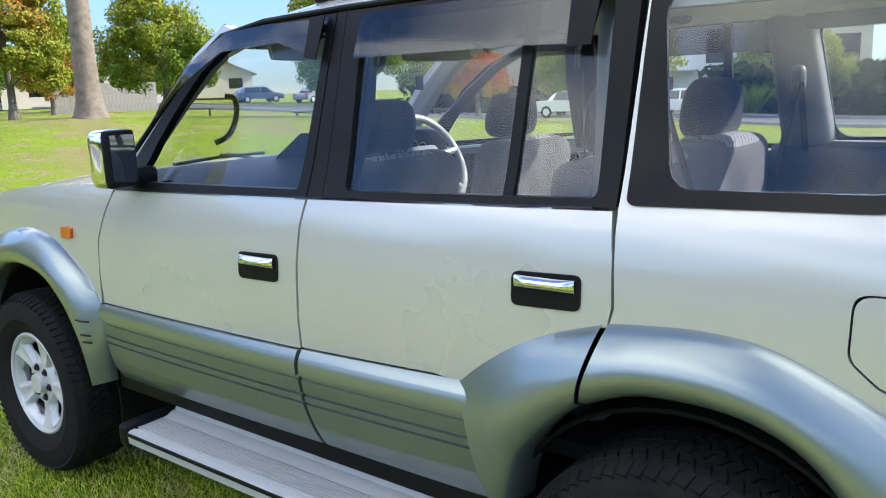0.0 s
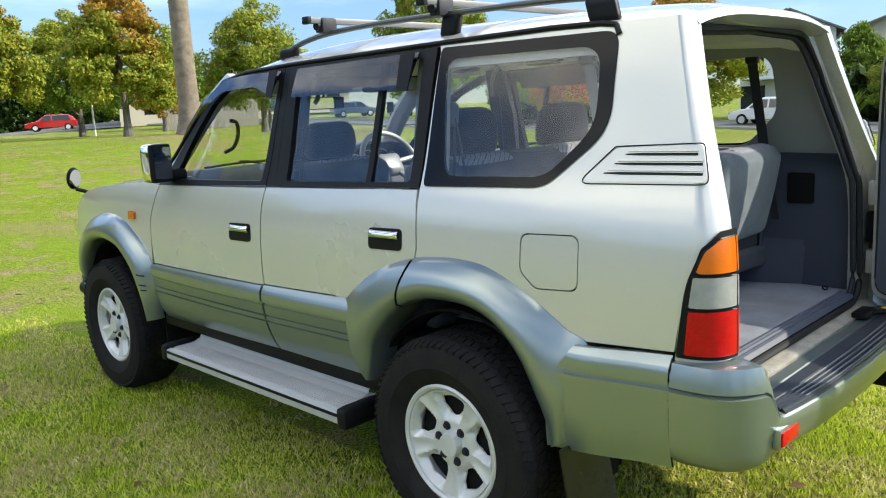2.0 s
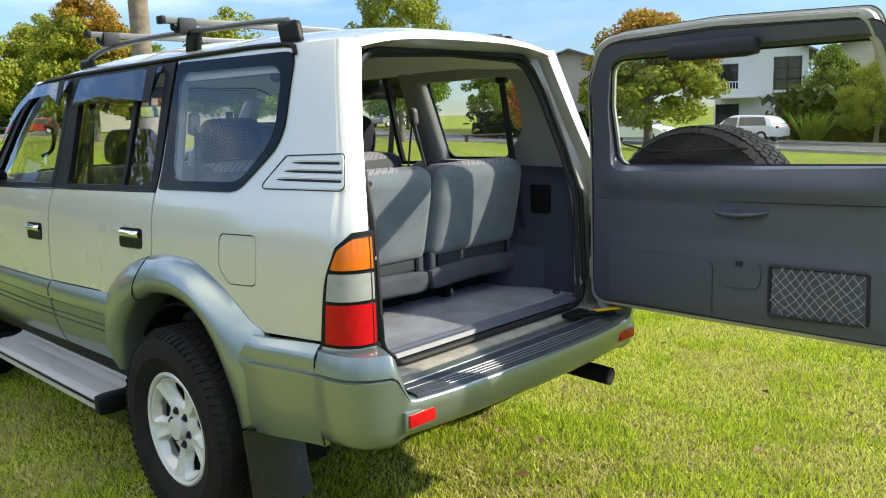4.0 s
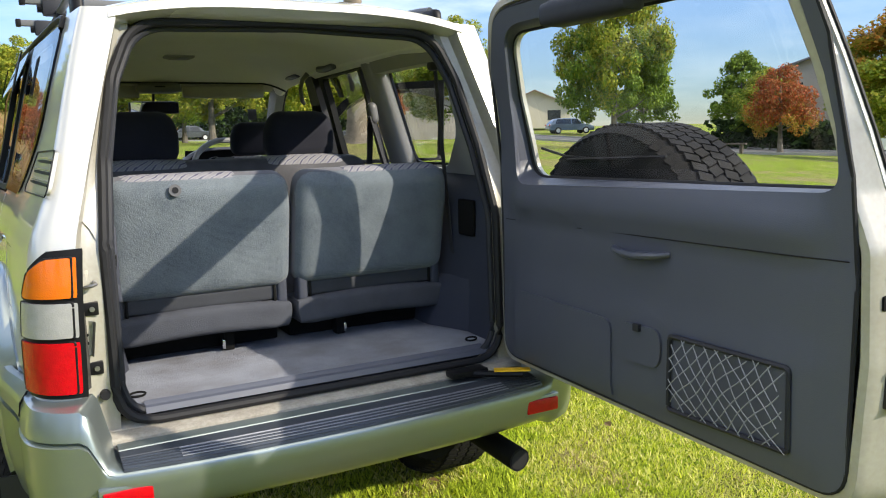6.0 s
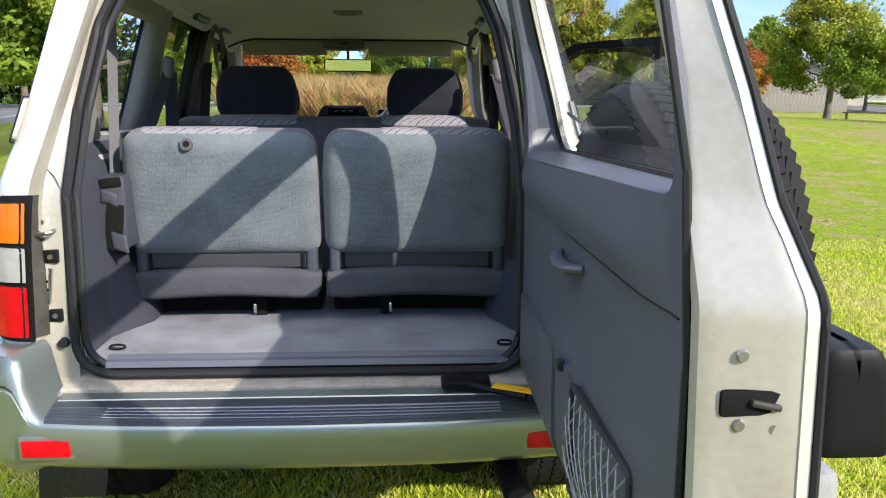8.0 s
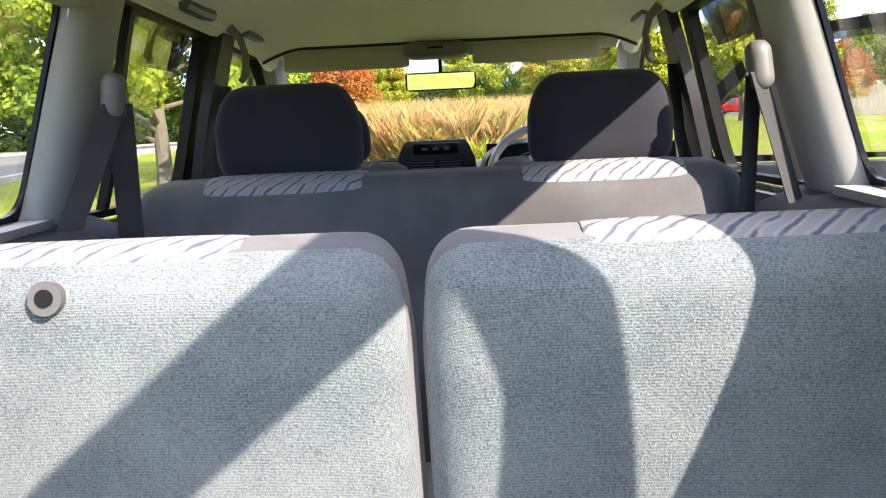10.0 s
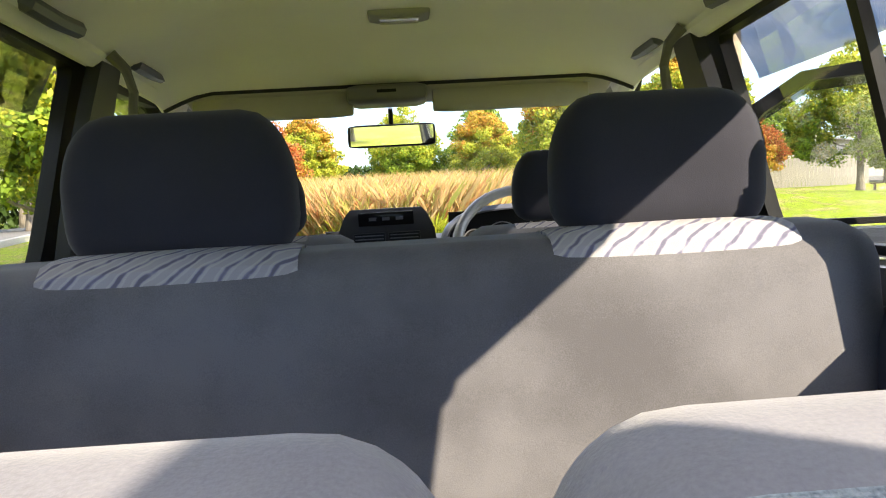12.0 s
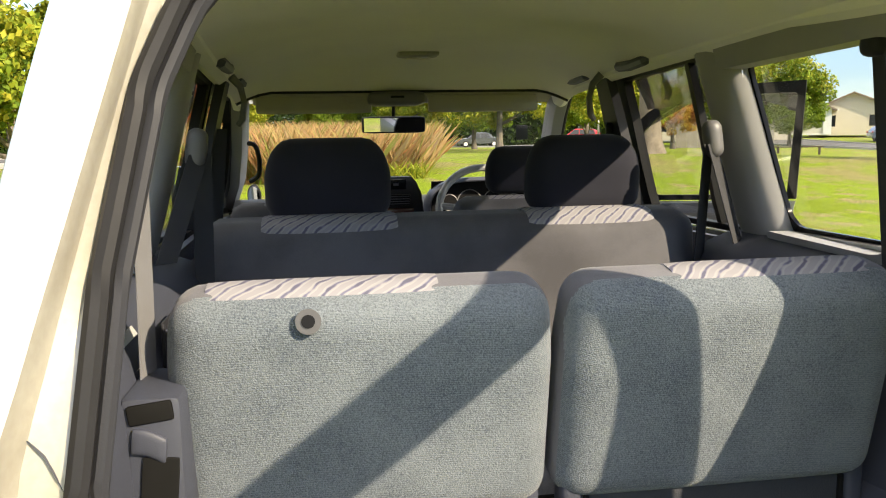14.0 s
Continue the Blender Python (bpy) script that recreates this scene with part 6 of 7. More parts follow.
part("rear_lamp", boxed((0.05, -0.15, 1.772), (0.13, 0.06, 0.022), 0.008), TRIM_L, car, "small cargo lamp in the headliner")
oc = part("overhead_console", moved(cushion(0.215, 0.05, 0.15, 0.02, 0, 6), Matrix.Translation((-0.04, 1.43, 1.660))), BELT_CAP, car, "grey overhead console")
part("console_slot", boxed((-0.04, 1.354, 1.664), (0.05, 0.006, 0.008), 0), BLACK, oc)
part("grab_loop", tube(spline([(-0.605, 1.60, 1.505), (-0.578, 1.585, 1.495), (-0.566, 1.60, 1.44), (-0.574, 1.635, 1.38), (-0.61, 1.665, 1.355)], 4), 0.0095, 8), BLACK, car, "black grab loop on the windscreen pillar")
part("toll_tag", boxed((0.515, 1.70, 1.53), (0.05, 0.006, 0.06), 0.003), PLASTIC_D, car, "small tag on the windscreen")


# ---- ground ----
def ground_z(x, y):
    return 1.0 * ramp_(y, 5, 21) * max(0.2, 1 - 0.018 * max(0.0, x - 8)) - 0.8 * ramp_(x, 12, 36) * (1 - ramp_(y, 28, 48)) + 1.3 * ramp_(y, 45, 75) * ramp_(x, 18, 38) + 0.25 * math.exp(-((x - 7.9) ** 2 + (y - 17.9) ** 2) / 4)


def lawn_mat():
    m, n, l, p = node_mat("lawn")
    tc = n.new("ShaderNodeTexCoord")
    scales = []
    for s, d in ((0.35, 5), (2.2, 5), (26, 4), (160, 3), (0.30, 5), (75, 3)):
        t = n.new("ShaderNodeTexNoise")
        t.inputs["Scale"].default_value, t.inputs["Detail"].default_value = s, d
        l.new(tc.outputs["Object"], t.inputs["Vector"])
        scales.append(t)

    def mixed(fac, lo, hi, a, b):
        r, x = n.new("ShaderNodeMapRange"), n.new("ShaderNodeMix")
        x.data_type = "RGBA"
        r.inputs["From Min"].default_value, r.inputs["From Max"].default_value = lo, hi
        l.new(fac, r.inputs["Value"])
        l.new(r.outputs[0], x.inputs["Factor"])
        for key, v in (("A", a), ("B", b)):
            if isinstance(v, tuple):
                x.inputs[key].default_value = (*v, 1)
            else:
                l.new(v, x.inputs[key])
        return x.outputs["Result"]
    green = mixed(scales[2].outputs["Fac"], 0.35, 0.65, (0.19, 0.27, 0.022), (0.31, 0.40, 0.035))
    green = mixed(scales[0].outputs["Fac"], 0.40, 0.62, green, (0.27, 0.375, 0.030))
    dry = mixed(scales[3].outputs["Fac"], 0.3, 0.7, (0.44, 0.36, 0.17), (0.29, 0.26, 0.10))
    col = mixed(scales[1].outputs["Fac"], 0.51, 0.66, green, dry)
    big_dry = mixed(scales[3].outputs["Fac"], 0.3, 0.7, (0.42, 0.35, 0.15), (0.27, 0.26, 0.08))
    col = mixed(scales[4].outputs["Fac"], 0.52, 0.64, col, big_dry)
    # speckle that paints the small shadows between grass blades into the colour
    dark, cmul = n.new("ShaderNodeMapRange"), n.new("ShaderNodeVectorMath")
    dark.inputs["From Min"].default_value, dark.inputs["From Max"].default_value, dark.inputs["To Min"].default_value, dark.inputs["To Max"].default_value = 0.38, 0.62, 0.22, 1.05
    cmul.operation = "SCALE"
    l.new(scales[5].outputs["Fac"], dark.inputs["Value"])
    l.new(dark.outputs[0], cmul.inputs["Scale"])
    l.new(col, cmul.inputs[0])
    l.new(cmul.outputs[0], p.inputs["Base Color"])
    b = n.new("ShaderNodeBump")
    b.inputs["Strength"].default_value, b.inputs["Distance"].default_value = 0.8, 0.02
    l.new(scales[3].outputs["Fac"], b.inputs["Height"])
    l.new(b.outputs[0], p.inputs["Normal"])
    p.inputs["Roughness"].default_value, p.inputs["Specular IOR Level"].default_value = 0.95, 0.1
    return m


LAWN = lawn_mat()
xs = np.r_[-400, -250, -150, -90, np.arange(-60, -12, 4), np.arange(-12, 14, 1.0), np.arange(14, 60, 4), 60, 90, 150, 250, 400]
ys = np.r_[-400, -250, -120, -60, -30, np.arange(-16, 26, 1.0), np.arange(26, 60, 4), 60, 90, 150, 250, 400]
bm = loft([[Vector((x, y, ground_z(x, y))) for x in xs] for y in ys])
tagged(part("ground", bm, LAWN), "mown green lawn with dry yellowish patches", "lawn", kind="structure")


def island_mat(name, colours, rough=0.7, thin=0.0):
    """Colour by loose piece, for leaves and blades."""
    m, n, l, p = node_mat(name)
    g, cr = n.new("ShaderNodeNewGeometry"), n.new("ShaderNodeValToRGB")
    el = cr.color_ramp.elements
    while len(el) < len(colours):
        el.new(0.5)
    for i, c in enumerate(colours):
        el[i].position, el[i].color = i / (len(colours) - 1), (*c, 1)
    l.new(g.outputs["Random Per Island"], cr.inputs[0])
    l.new(cr.outputs[0], p.inputs["Base Color"])
    p.inputs["Roughness"].default_value, p.inputs["Specular IOR Level"].default_value = rough, 0.12
    if thin:
        tr, mix = n.new("ShaderNodeBsdfTranslucent"), n.new("ShaderNodeMixShader")
        l.new(cr.outputs[0], tr.inputs["Color"])
        mix.inputs[0].default_value = thin
        l.new(p.outputs[0], mix.inputs[1])
        l.new(tr.outputs[0], mix.inputs[2])
        l.new(mix.outputs[0], n["Material Output"].inputs["Surface"])
    return m


rng = np.random.default_rng(7)


def pieces(name, verts, faces, mat, parent=None):
    me = bpy.data.meshes.new(name)
    me.from_pydata(verts, [], faces)
    me.materials.append(mat)
    ob = new(name, me)
    ob.parent = parent
    return ob


def blades(name, pts, hgt, wid, lean, mat):
    """Upright tapering blades at the given places."""
    k = len(pts)
    a = rng.uniform(0, math.tau, k)
    h = hgt * rng.uniform(0.55, 1.25, k)
    side = np.c_[np.cos(a), np.sin(a), np.zeros(k)] * wid * rng.uniform(0.7, 1.3, (k, 1))
    b = rng.uniform(0, math.tau, k)
    tip = np.c_[np.cos(b), np.sin(b), np.zeros(k)] * (h * lean * rng.uniform(0.2, 1.2, k))[:, None] + np.c_[np.zeros((k, 2)), h]
    v = np.stack([pts - side, pts + side, pts + tip * 0.55 + side * 0.7 + np.c_[np.zeros((k, 2)), h * 0.08], pts + tip], 1).reshape(-1, 3)
    i = np.arange(k) * 4
    f = np.concatenate([np.stack([i, i + 1, i + 2], 1), np.stack([i, i + 2, i + 3], 1)]).tolist()
    return pieces(name, v.tolist(), f, mat)


def scatter(n, x0, x1, y0, y1):
    p = np.c_[rng.uniform(x0, x1, n), rng.uniform(y0, y1, n)]
    return np.c_[p, [ground_z(*q) for q in p]]


GRASS = island_mat("grass_blades", [(0.10, 0.14, 0.014), (0.66, 0.70, 0.07), (0.26, 0.33, 0.033), (0.78, 0.71, 0.22), (0.48, 0.55, 0.055), (0.84, 0.73, 0.36)], 0.6, 0.35)
p = np.c_[rng.normal(0.6, 3.3, 620000), rng.normal(0.2, 2.7, 620000), np.zeros(620000)]
p = p[(p[:, 1] < 5) & ((np.abs(p[:, 0]) > 0.55) | (p[:, 1] < 0.6)) & (np.hypot(p[:, 0] - 0.6, p[:, 1] * 1.2) < 10)]
lush = np.array([noise.noise(Vector((c[0] * 2.6, c[1] * 2.6, 7.7))) + 0.6 * noise.noise(Vector((c[0] * 9, c[1] * 9, 2.0))) > 0.08 for c in p])
LUSH = island_mat("lush_grass_blades", [(0.08, 0.13, 0.012), (0.47, 0.56, 0.048), (0.23, 0.32, 0.027), (0.68, 0.73, 0.09), (0.50, 0.58, 0.055)], 0.6, 0.35)
tagged(blades("grass", p[~lush], 0.022, 0.0026, 0.95, GRASS), "short mown yellow-green grass blades", "grass", kind="stuff")
tagged(blades("grass", p[lush], 0.030, 0.0026, 0.75, LUSH), "short lush green grass blades", "grass", kind="stuff")
# dry tufts in patches
q = np.c_[rng.normal(1.5, 3.6, 200000), rng.normal(0.5, 2.8, 200000), np.zeros(200000)]
q = q[q[:, 1] < 5]
beside = np.c_[rng.normal(-2.0, 1.1, 90000), rng.normal(1.6, 1.9, 90000), np.zeros(90000)]
beside = beside[(beside[:, 0] < -0.6) & (beside[:, 1] < 5)]
beside = beside[[noise.noise(Vector((c[0] * 1.9, c[1] * 1.9, 5.3))) + 0.6 * noise.noise(Vector((c[0] * 7, c[1] * 7, 1.0))) > 0.08 for c in beside]]
q = q[[noise.noise(Vector((c[0] * 1.7, c[1] * 1.7, 3.1))) + 0.5 * noise.noise(Vector((c[0] * 5, c[1] * 5, 1.0))) > 0.30 - 0.32 * ramp_(c[0], 1.8, 3.0) for c in q]]
q = np.concatenate([q, beside])
DRY = island_mat("dry_grass_blades", [(0.55, 0.45, 0.22), (0.36, 0.28, 0.13), (0.66, 0.58, 0.30), (0.28, 0.24, 0.09), (0.45, 0.42, 0.15)], 0.8, 0.2)
tagged(blades("dry_grass", q, 0.026, 0.0030, 1.5, DRY), "dry straw-coloured grass in patches", "grass", kind="stuff")
# fallen leaves
lp = np.concatenate([scatter(110, -3.5, 1, -2.5, 6), scatter(260, 0.5, 9, -2.8, 6)])
v, f = [], []
for q in lp:
    a, t, s = rng.uniform(0, math.tau), rng.uniform(-0.5, 0.5), rng.uniform(0.02, 0.045)
    m = Matrix.Translation((q[0], q[1], q[2] + 0.045)) @ Matrix.Rotation(a, 4, "Z") @ Matrix.Rotation(t, 4, "X")
    i = len(v)
    v += [tuple(m @ Vector(c)) for c in ((-s, 0, 0), (0, -0.55 * s, 0.008), (s, 0, 0.002), (0, 0.55 * s, 0.01))]
    f.append((i, i + 1, i + 2, i + 3))
tagged(pieces("fallen_leaves", v, f, island_mat("dead_leaves", [(0.13, 0.08, 0.035), (0.21, 0.14, 0.06), (0.08, 0.05, 0.025)])), "brown fallen leaves on the grass", "leaves", kind="stuff")

# ---- trees ----
BARK = surf("grey_bark", (0.17, 0.145, 0.12), 0.9, 0, 0.5, 5, 40, 0.8)
GREENS = [(0.075, 0.13, 0.018), (0.13, 0.20, 0.026), (0.20, 0.27, 0.035), (0.10, 0.165, 0.022)]
YELLOWS = [(0.13, 0.195, 0.025), (0.24, 0.285, 0.035), (0.37, 0.33, 0.045), (0.18, 0.235, 0.03)]
ORANGES = [(0.18, 0.19, 0.03), (0.40, 0.26, 0.04), (0.42, 0.16, 0.035), (0.26, 0.22, 0.035)]
REDS = [(0.34, 0.07, 0.03), (0.42, 0.11, 0.035), (0.22, 0.09, 0.035), (0.28, 0.15, 0.04)]


def tree(name, label, height, width, clear, cols, turned, seed, n=44000, leaf=0.066):
    """A trunk with limbs under a crown of many leaves in clumps."""
    r = np.random.default_rng(seed)
    t = thing(name, label, "tree")
    ch = height - clear
    trunk = [(0.05 * math.sin(3 * u + seed), 0.05 * math.cos(2 * u + seed), u * (height * 0.8)) for u in np.linspace(0, 1, 9)]
    bm = tube(trunk, [0.16 * (1 - 0.8 * u) + 0.06 * (u < 0.05) for u in np.linspace(0, 1, 9)], 10)
    limbs, tips = [bm], []
    for k in range(16):
        a, u = k * 2.4 + r.uniform(-0.3, 0.3), r.uniform(0.0, 0.8)
        z0 = clear * 0.85 + u * ch * 0.6
        reach = width / 2 * (0.85 - 0.45 * u) * r.uniform(0.7, 1.05)
        end = Vector((reach * math.cos(a), reach * math.sin(a), z0 + reach * r.uniform(0.35, 0.8)))
        mid = Vector((end.x * 0.45, end.y * 0.45, z0 + (end.z - z0) * 0.3))
        limbs.append(tube([(0, 0, z0), mid, end], [0.05, 0.032, 0.012], 6))
        tips += [end, mid * 0.4 + end * 0.6]
    part("trunk", join(*limbs), BARK, t)
    cl = []
    for k in range(95):
        z = r.beta(1.5, 1.7)
        prof = math.sin(math.pi * min(0.12 + 0.88 * z, 1) ** 0.72) ** 0.75
        a, rad = r.uniform(0, math.tau), width / 2 * prof * r.uniform(0.45, 1.0) ** 0.6
        cl.append((rad * math.cos(a), rad * math.sin(a), clear + ch * z, r.uniform(0.32, 0.62) * width / 4.5))
    cl += [(p.x, p.y, p.z, 0.4) for p in tips]
    cl = np.array(cl)
    pick = r.integers(0, len(cl), n)
    d = r.normal(size=(n, 3))
    d /= np.linalg.norm(d, axis=1)[:, None]
    c = cl[pick, :3] + d * (cl[pick, 3] * r.uniform(0.3, 1.1, n) ** 0.5)[:, None] * [1, 1, 0.75]
    u = r.normal(size=(n, 3))
    u /= np.linalg.norm(u, axis=1)[:, None]
    w = np.cross(u, d + 0.3 * r.normal(size=(n, 3)))
    w /= np.linalg.norm(w, axis=1)[:, None] + 1e-6
    s = leaf * r.uniform(0.6, 1.35, (n, 1))
    v = np.stack([c - u * s, c - w * s * 0.6, c + u * s, c + w * s * 0.6], 1)
    top = (c[:, 2] - clear) / ch + 0.22 * np.sin(cl[pick, 0] * 2.3 + seed) + r.normal(size=n) * 0.10
    sel = top > turned
    for nm, keep, mat in (("crown", ~sel, cols[0]), ("turned_leaves", sel, cols[1])):
        q = v[keep].reshape(-1, 3)
        if len(q):
            i = np.arange(len(q) // 4) * 4
            tagged(pieces(nm, q.tolist(), np.stack([i, i + 1, i + 2, i + 3], 1).tolist(), mat, t), kind="stuff")
    return t


L_GREEN, L_YELLOW, L_ORANGE, L_RED = (island_mat(nm, c, 0.55, 0.3) for nm, c in (("green_leaves", GREENS), ("yellow_green_leaves", YELLOWS), ("orange_leaves", ORANGES), ("red_leaves", REDS)))
T_A = tree("tree", "young maple turning yellow and orange", 5.6, 4.3, 1.3, (L_YELLOW, L_ORANGE), 0.62, 1)
T_B = tree("tree", "young yellow-green tree on the lawn", 6.0, 5.2, 1.2, (L_GREEN, L_YELLOW), 0.3, 2)
T_C = tree("tree", "dense dark green tree", 7.5, 6.0, 1.4, (L_GREEN, L_GREEN), 2, 3, 14000, 0.135)
T_D = tree("tree", "small tree with red autumn leaves", 4.6, 3.6, 1.0, (L_ORANGE, L_RED), 0.35, 4, 14000)


def plant(t, x, y, k=1.0, turn=0.0, stretch=1.0):
    return copy_thing(t, Matrix.Translation((x, y, ground_z(x, y) - 0.05)) @ Matrix.Rotation(turn, 4, "Z") @ Matrix.Diagonal((k, k, k * stretch, 1)))


T_A.matrix_world = Matrix.Translation((11.2, 29.1, ground_z(11.2, 29.1) - 0.05))
T_B.matrix_world = Matrix.Translation((18.9, 31.3, ground_z(18.9, 31.3) - 0.05)) @ Matrix.Rotation(1, 4, "Z")
T_C.matrix_world = Matrix.Translation((-17, 36, ground_z(-17, 36) - 0.05))
T_D.matrix_world = Matrix.Translation((22.5, 48.5, ground_z(22.5, 48.5) - 0.05))
for t, x, y, k, a, st in ((T_A, 8.2, 36.5, 1.15, 2.0, 1.0), (T_B, 13.5, 39.5, 1.0, 0.5, 1.0), (T_B, 16.9, 17.6, 0.72, 2.2, 1.35), (T_A, 27.5, 14.2, 1.32, 4.0, 0.76), (T_D, 35.5, 26.0, 1.0, 1.0, 1.05),
                          (T_C, 27.0, 55.0, 0.85, 1.2, 1.0), (T_B, 33.0, 52.0, 0.9, 3.2, 1.0), (T_C, 48.0, 50.0, 0.95, 0.7, 1.0), (T_C, 52.0, 43.0, 0.9, 2.7, 1.0), (T_B, 43.0, 33.0, 0.85, 5.0, 1.0), (T_C, 47.0, 27.5, 0.7, 1.0, 1.0),
                          (T_B, 0.5, 46.0, 0.95, 0.8, 1.0), (T_A, -5.5, 47.0, 1.0, 1.1, 1.0), (T_D, -6.6, 40.0, 1.05, 2.0, 1.0), (T_C, 5.5, 52.0, 0.85, 2.0, 1.0), (T_A, 4.6, 43.0, 0.9, 5.0, 1.0), (T_B, 9.5, 50.0, 1.0, 4.0, 1.0), (T_C, -10.0, 44.0, 0.9, 3.0, 1.0),
                          (T_B, -13.5, 29.0, 0.95, 3.5, 1.0), (T_C, -18.5, 27.0, 0.9, 0.3, 1.0), (T_B, -21.0, 33.0, 1.1, 1.9, 1.0), (T_A, -23.0, 22.0, 0.95, 1.0, 1.0), (T_C, -26, 14.0, 0.85, 2.0, 1.0),
                          (T_C, -30, 4, 0.95, 4.0, 1.0), (T_B, -27, -5, 1.1, 0.2, 1.0), (T_C, -32, -13, 1.0, 5.5, 1.0), (T_A, -24, -22, 1.2, 2.8, 1.0), (T_C, -12, -34, 1.0, 1.4, 1.0), (T_B, 1, -38, 1.1, 0.9, 1.0), (T_C, 15, -36, 1.0, 3.9, 1.0)):
    plant(t, x, y, k, a, st)
plant(T_B, -5.1, 11.8, 0.9, 0.6)
plant(T_B, 43.4, 10.0, 0.75, 1.3)
plant(T_C, 48.6, 14.2, 0.62, 2.3, 1.15)

# palm: ringed trunk with a flared foot, and a crown of fronds
palm = thing("palm_tree", "tall palm with a ringed grey-brown trunk", "palm", (7.93, 17.9, ground_z(7.93, 17.9) - 0.1))
rows = []
zs = np.arange(0, 9.0, 0.045)
for i, z in enumerate(zs):
    base = 0.255 + 0.20 * math.exp(-z / 0.32) - 0.006 * z
    ring_ = base + (0.020 if i % 2 == 0 else 0.0)
    rows.append([Vector(((ring_ + 0.006 * math.sin(11 * a + i * 1.7)) * math.cos(a), (ring_ + 0.006 * math.sin(11 * a + i * 1.7)) * math.sin(a), z + 0.012 * math.sin(2 * a + i * 0.6))) for a in np.linspace(0, math.tau, 37)])
part("trunk", loft(rows), surf("palm_bark", (0.24, 0.19, 0.145), 0.9, 0, 0.5, 6, 30, 0.9, stain=(0.10, 0.08, 0.06)), palm, "ringed palm trunk", sharp=60)
v, f = [], []
for k in range(34):
    a, el = k * 2.39996, 1.1 - 1.6 * (k / 34)
    for t in np.linspace(0.12, 1, 26):
        r_, z_ = 2.6 * t * math.cos(el * (1 - 0.3 * t)), 9.0 + 2.6 * t * math.sin(el) - 1.6 * t * t
        c = Vector((r_ * math.cos(a), r_ * math.sin(a), z_))
        for sd in (-1, 1):
            tip = c + Vector((-sd * 0.35 * math.sin(a) + 0.15 * math.cos(a), sd * 0.35 * math.cos(a) + 0.15 * math.sin(a), -0.12))
            i = len(v)
            v += [tuple(c), tuple(c + Vector((0.05 * math.cos(a), 0.05 * math.sin(a), 0))), tuple(tip)]
            f.append((i, i + 1, i + 2))
tagged(pieces("fronds", v, f, L_GREEN, palm), kind="stuff")

# reed bed in front of the car
th = rng.uniform(0, math.tau, 20000)
rr = np.sqrt(rng.uniform(0, 1, 20000))
q = np.c_[-0.8 + 3.0 * rr * np.cos(th), 17.3 + 2.3 * rr * np.sin(th)]
q = np.c_[q, [ground_z(*c) for c in q]]
clump = np.array([noise.noise(Vector((c[0] * 0.9, c[1] * 0.9, 4.0))) + 0.5 * noise.noise(Vector((c[0] * 2.4, c[1] * 2.4, 9.0))) for c in q])
tagged(blades("reeds", q[clump > -0.12], 0.95, 0.0075, 0.75, island_mat("dry_reeds", [(0.40, 0.22, 0.11), (0.44, 0.31, 0.14), (0.33, 0.15, 0.08), (0.27, 0.25, 0.07), (0.40, 0.27, 0.16), (0.22, 0.25, 0.06)], 0.8, 0.3)), "bed of dry straw-coloured reeds", "reeds", kind="stuff")
tagged(blades("rusty_brush", q[clump <= -0.05], 0.72, 0.011, 1.1, island_mat("rusty_brush_leaves", [(0.34, 0.12, 0.05), (0.40, 0.20, 0.09), (0.20, 0.22, 0.05), (0.28, 0.16, 0.08), (0.24, 0.27, 0.06)], 0.8, 0.3)), "low rust-brown and green brush among the reeds", "shrubs", kind="stuff")
th = rng.uniform(0, math.tau, 2600)
q = np.c_[-0.2 + 2.2 * np.sqrt(rng.uniform(0, 1, 2600)) * np.cos(th), 15.7 + 0.8 * np.sin(th)]
q = np.c_[q, [ground_z(*c) for c in q]]
tagged(blades("low_shrubs", q[::2], 0.36, 0.02, 1.1, L_YELLOW), "low green plants before the reeds", "shrubs", kind="stuff")

# spiky shrub before the houses
th = rng.uniform(0, math.tau, 260)
q = np.c_[43.2 + 0.35 * np.cos(th), 13.2 + 0.35 * np.sin(th)]
q = np.c_[q, [ground_z(*c) for c in q]]
tagged(blades("spiky_shrub", q, 1.5, 0.03, 0.7, L_GREEN), "tall spiky green shrub before the houses", "shrub", kind="stuff")

# ---- roads ----
ASPHALT = surf("asphalt", (0.075, 0.072, 0.07), 0.85, 0, 0.3, 0.5, 30, 0.3, stain=(0.11, 0.105, 0.10))
CONC = surf("concrete_kerb", (0.36, 0.35, 0.33), 0.85, 0, 0.25, 2, 30, 0.2)


def strip(name, pts, w, lift, mat, label, cat):
    c = spline([(*p, 0) for p in pts], 10)
    rows = []
    for i, p in enumerate(c):
        d = (c[min(i + 1, len(c) - 1)] - c[max(i - 1, 0)]).normalized()
        n_ = Vector((-d.y, d.x, 0))
        row = []
        for k in np.linspace(-1, 1, 5):
            e = p + n_ * w / 2 * k
            row.append(Vector((e.x, e.y, ground_z(e.x, e.y) + lift)))
        rows.append(row)
    return tagged(part(name, loft(rows), mat), label, cat, kind="structure")


def kerb(pts, w, off):
    c = spline([(*p, 0) for p in pts], 10)
    rows = []
    for i, p in enumerate(c):
        d = (c[min(i + 1, len(c) - 1)] - c[max(i - 1, 0)]).normalized()
        n_ = Vector((-d.y, d.x, 0))
        e = [p + n_ * (off + k) for k in (-0.08, -0.08, 0.08, 0.08)]
        rows.append([Vector((a.x, a.y, ground_z(a.x, a.y) + h)) for a, h in zip(e, (0.0, 0.14, 0.14, 0.0))])
    tagged(part("kerb", loft(rows), CONC), "pale concrete kerb", "kerb", kind="structure")


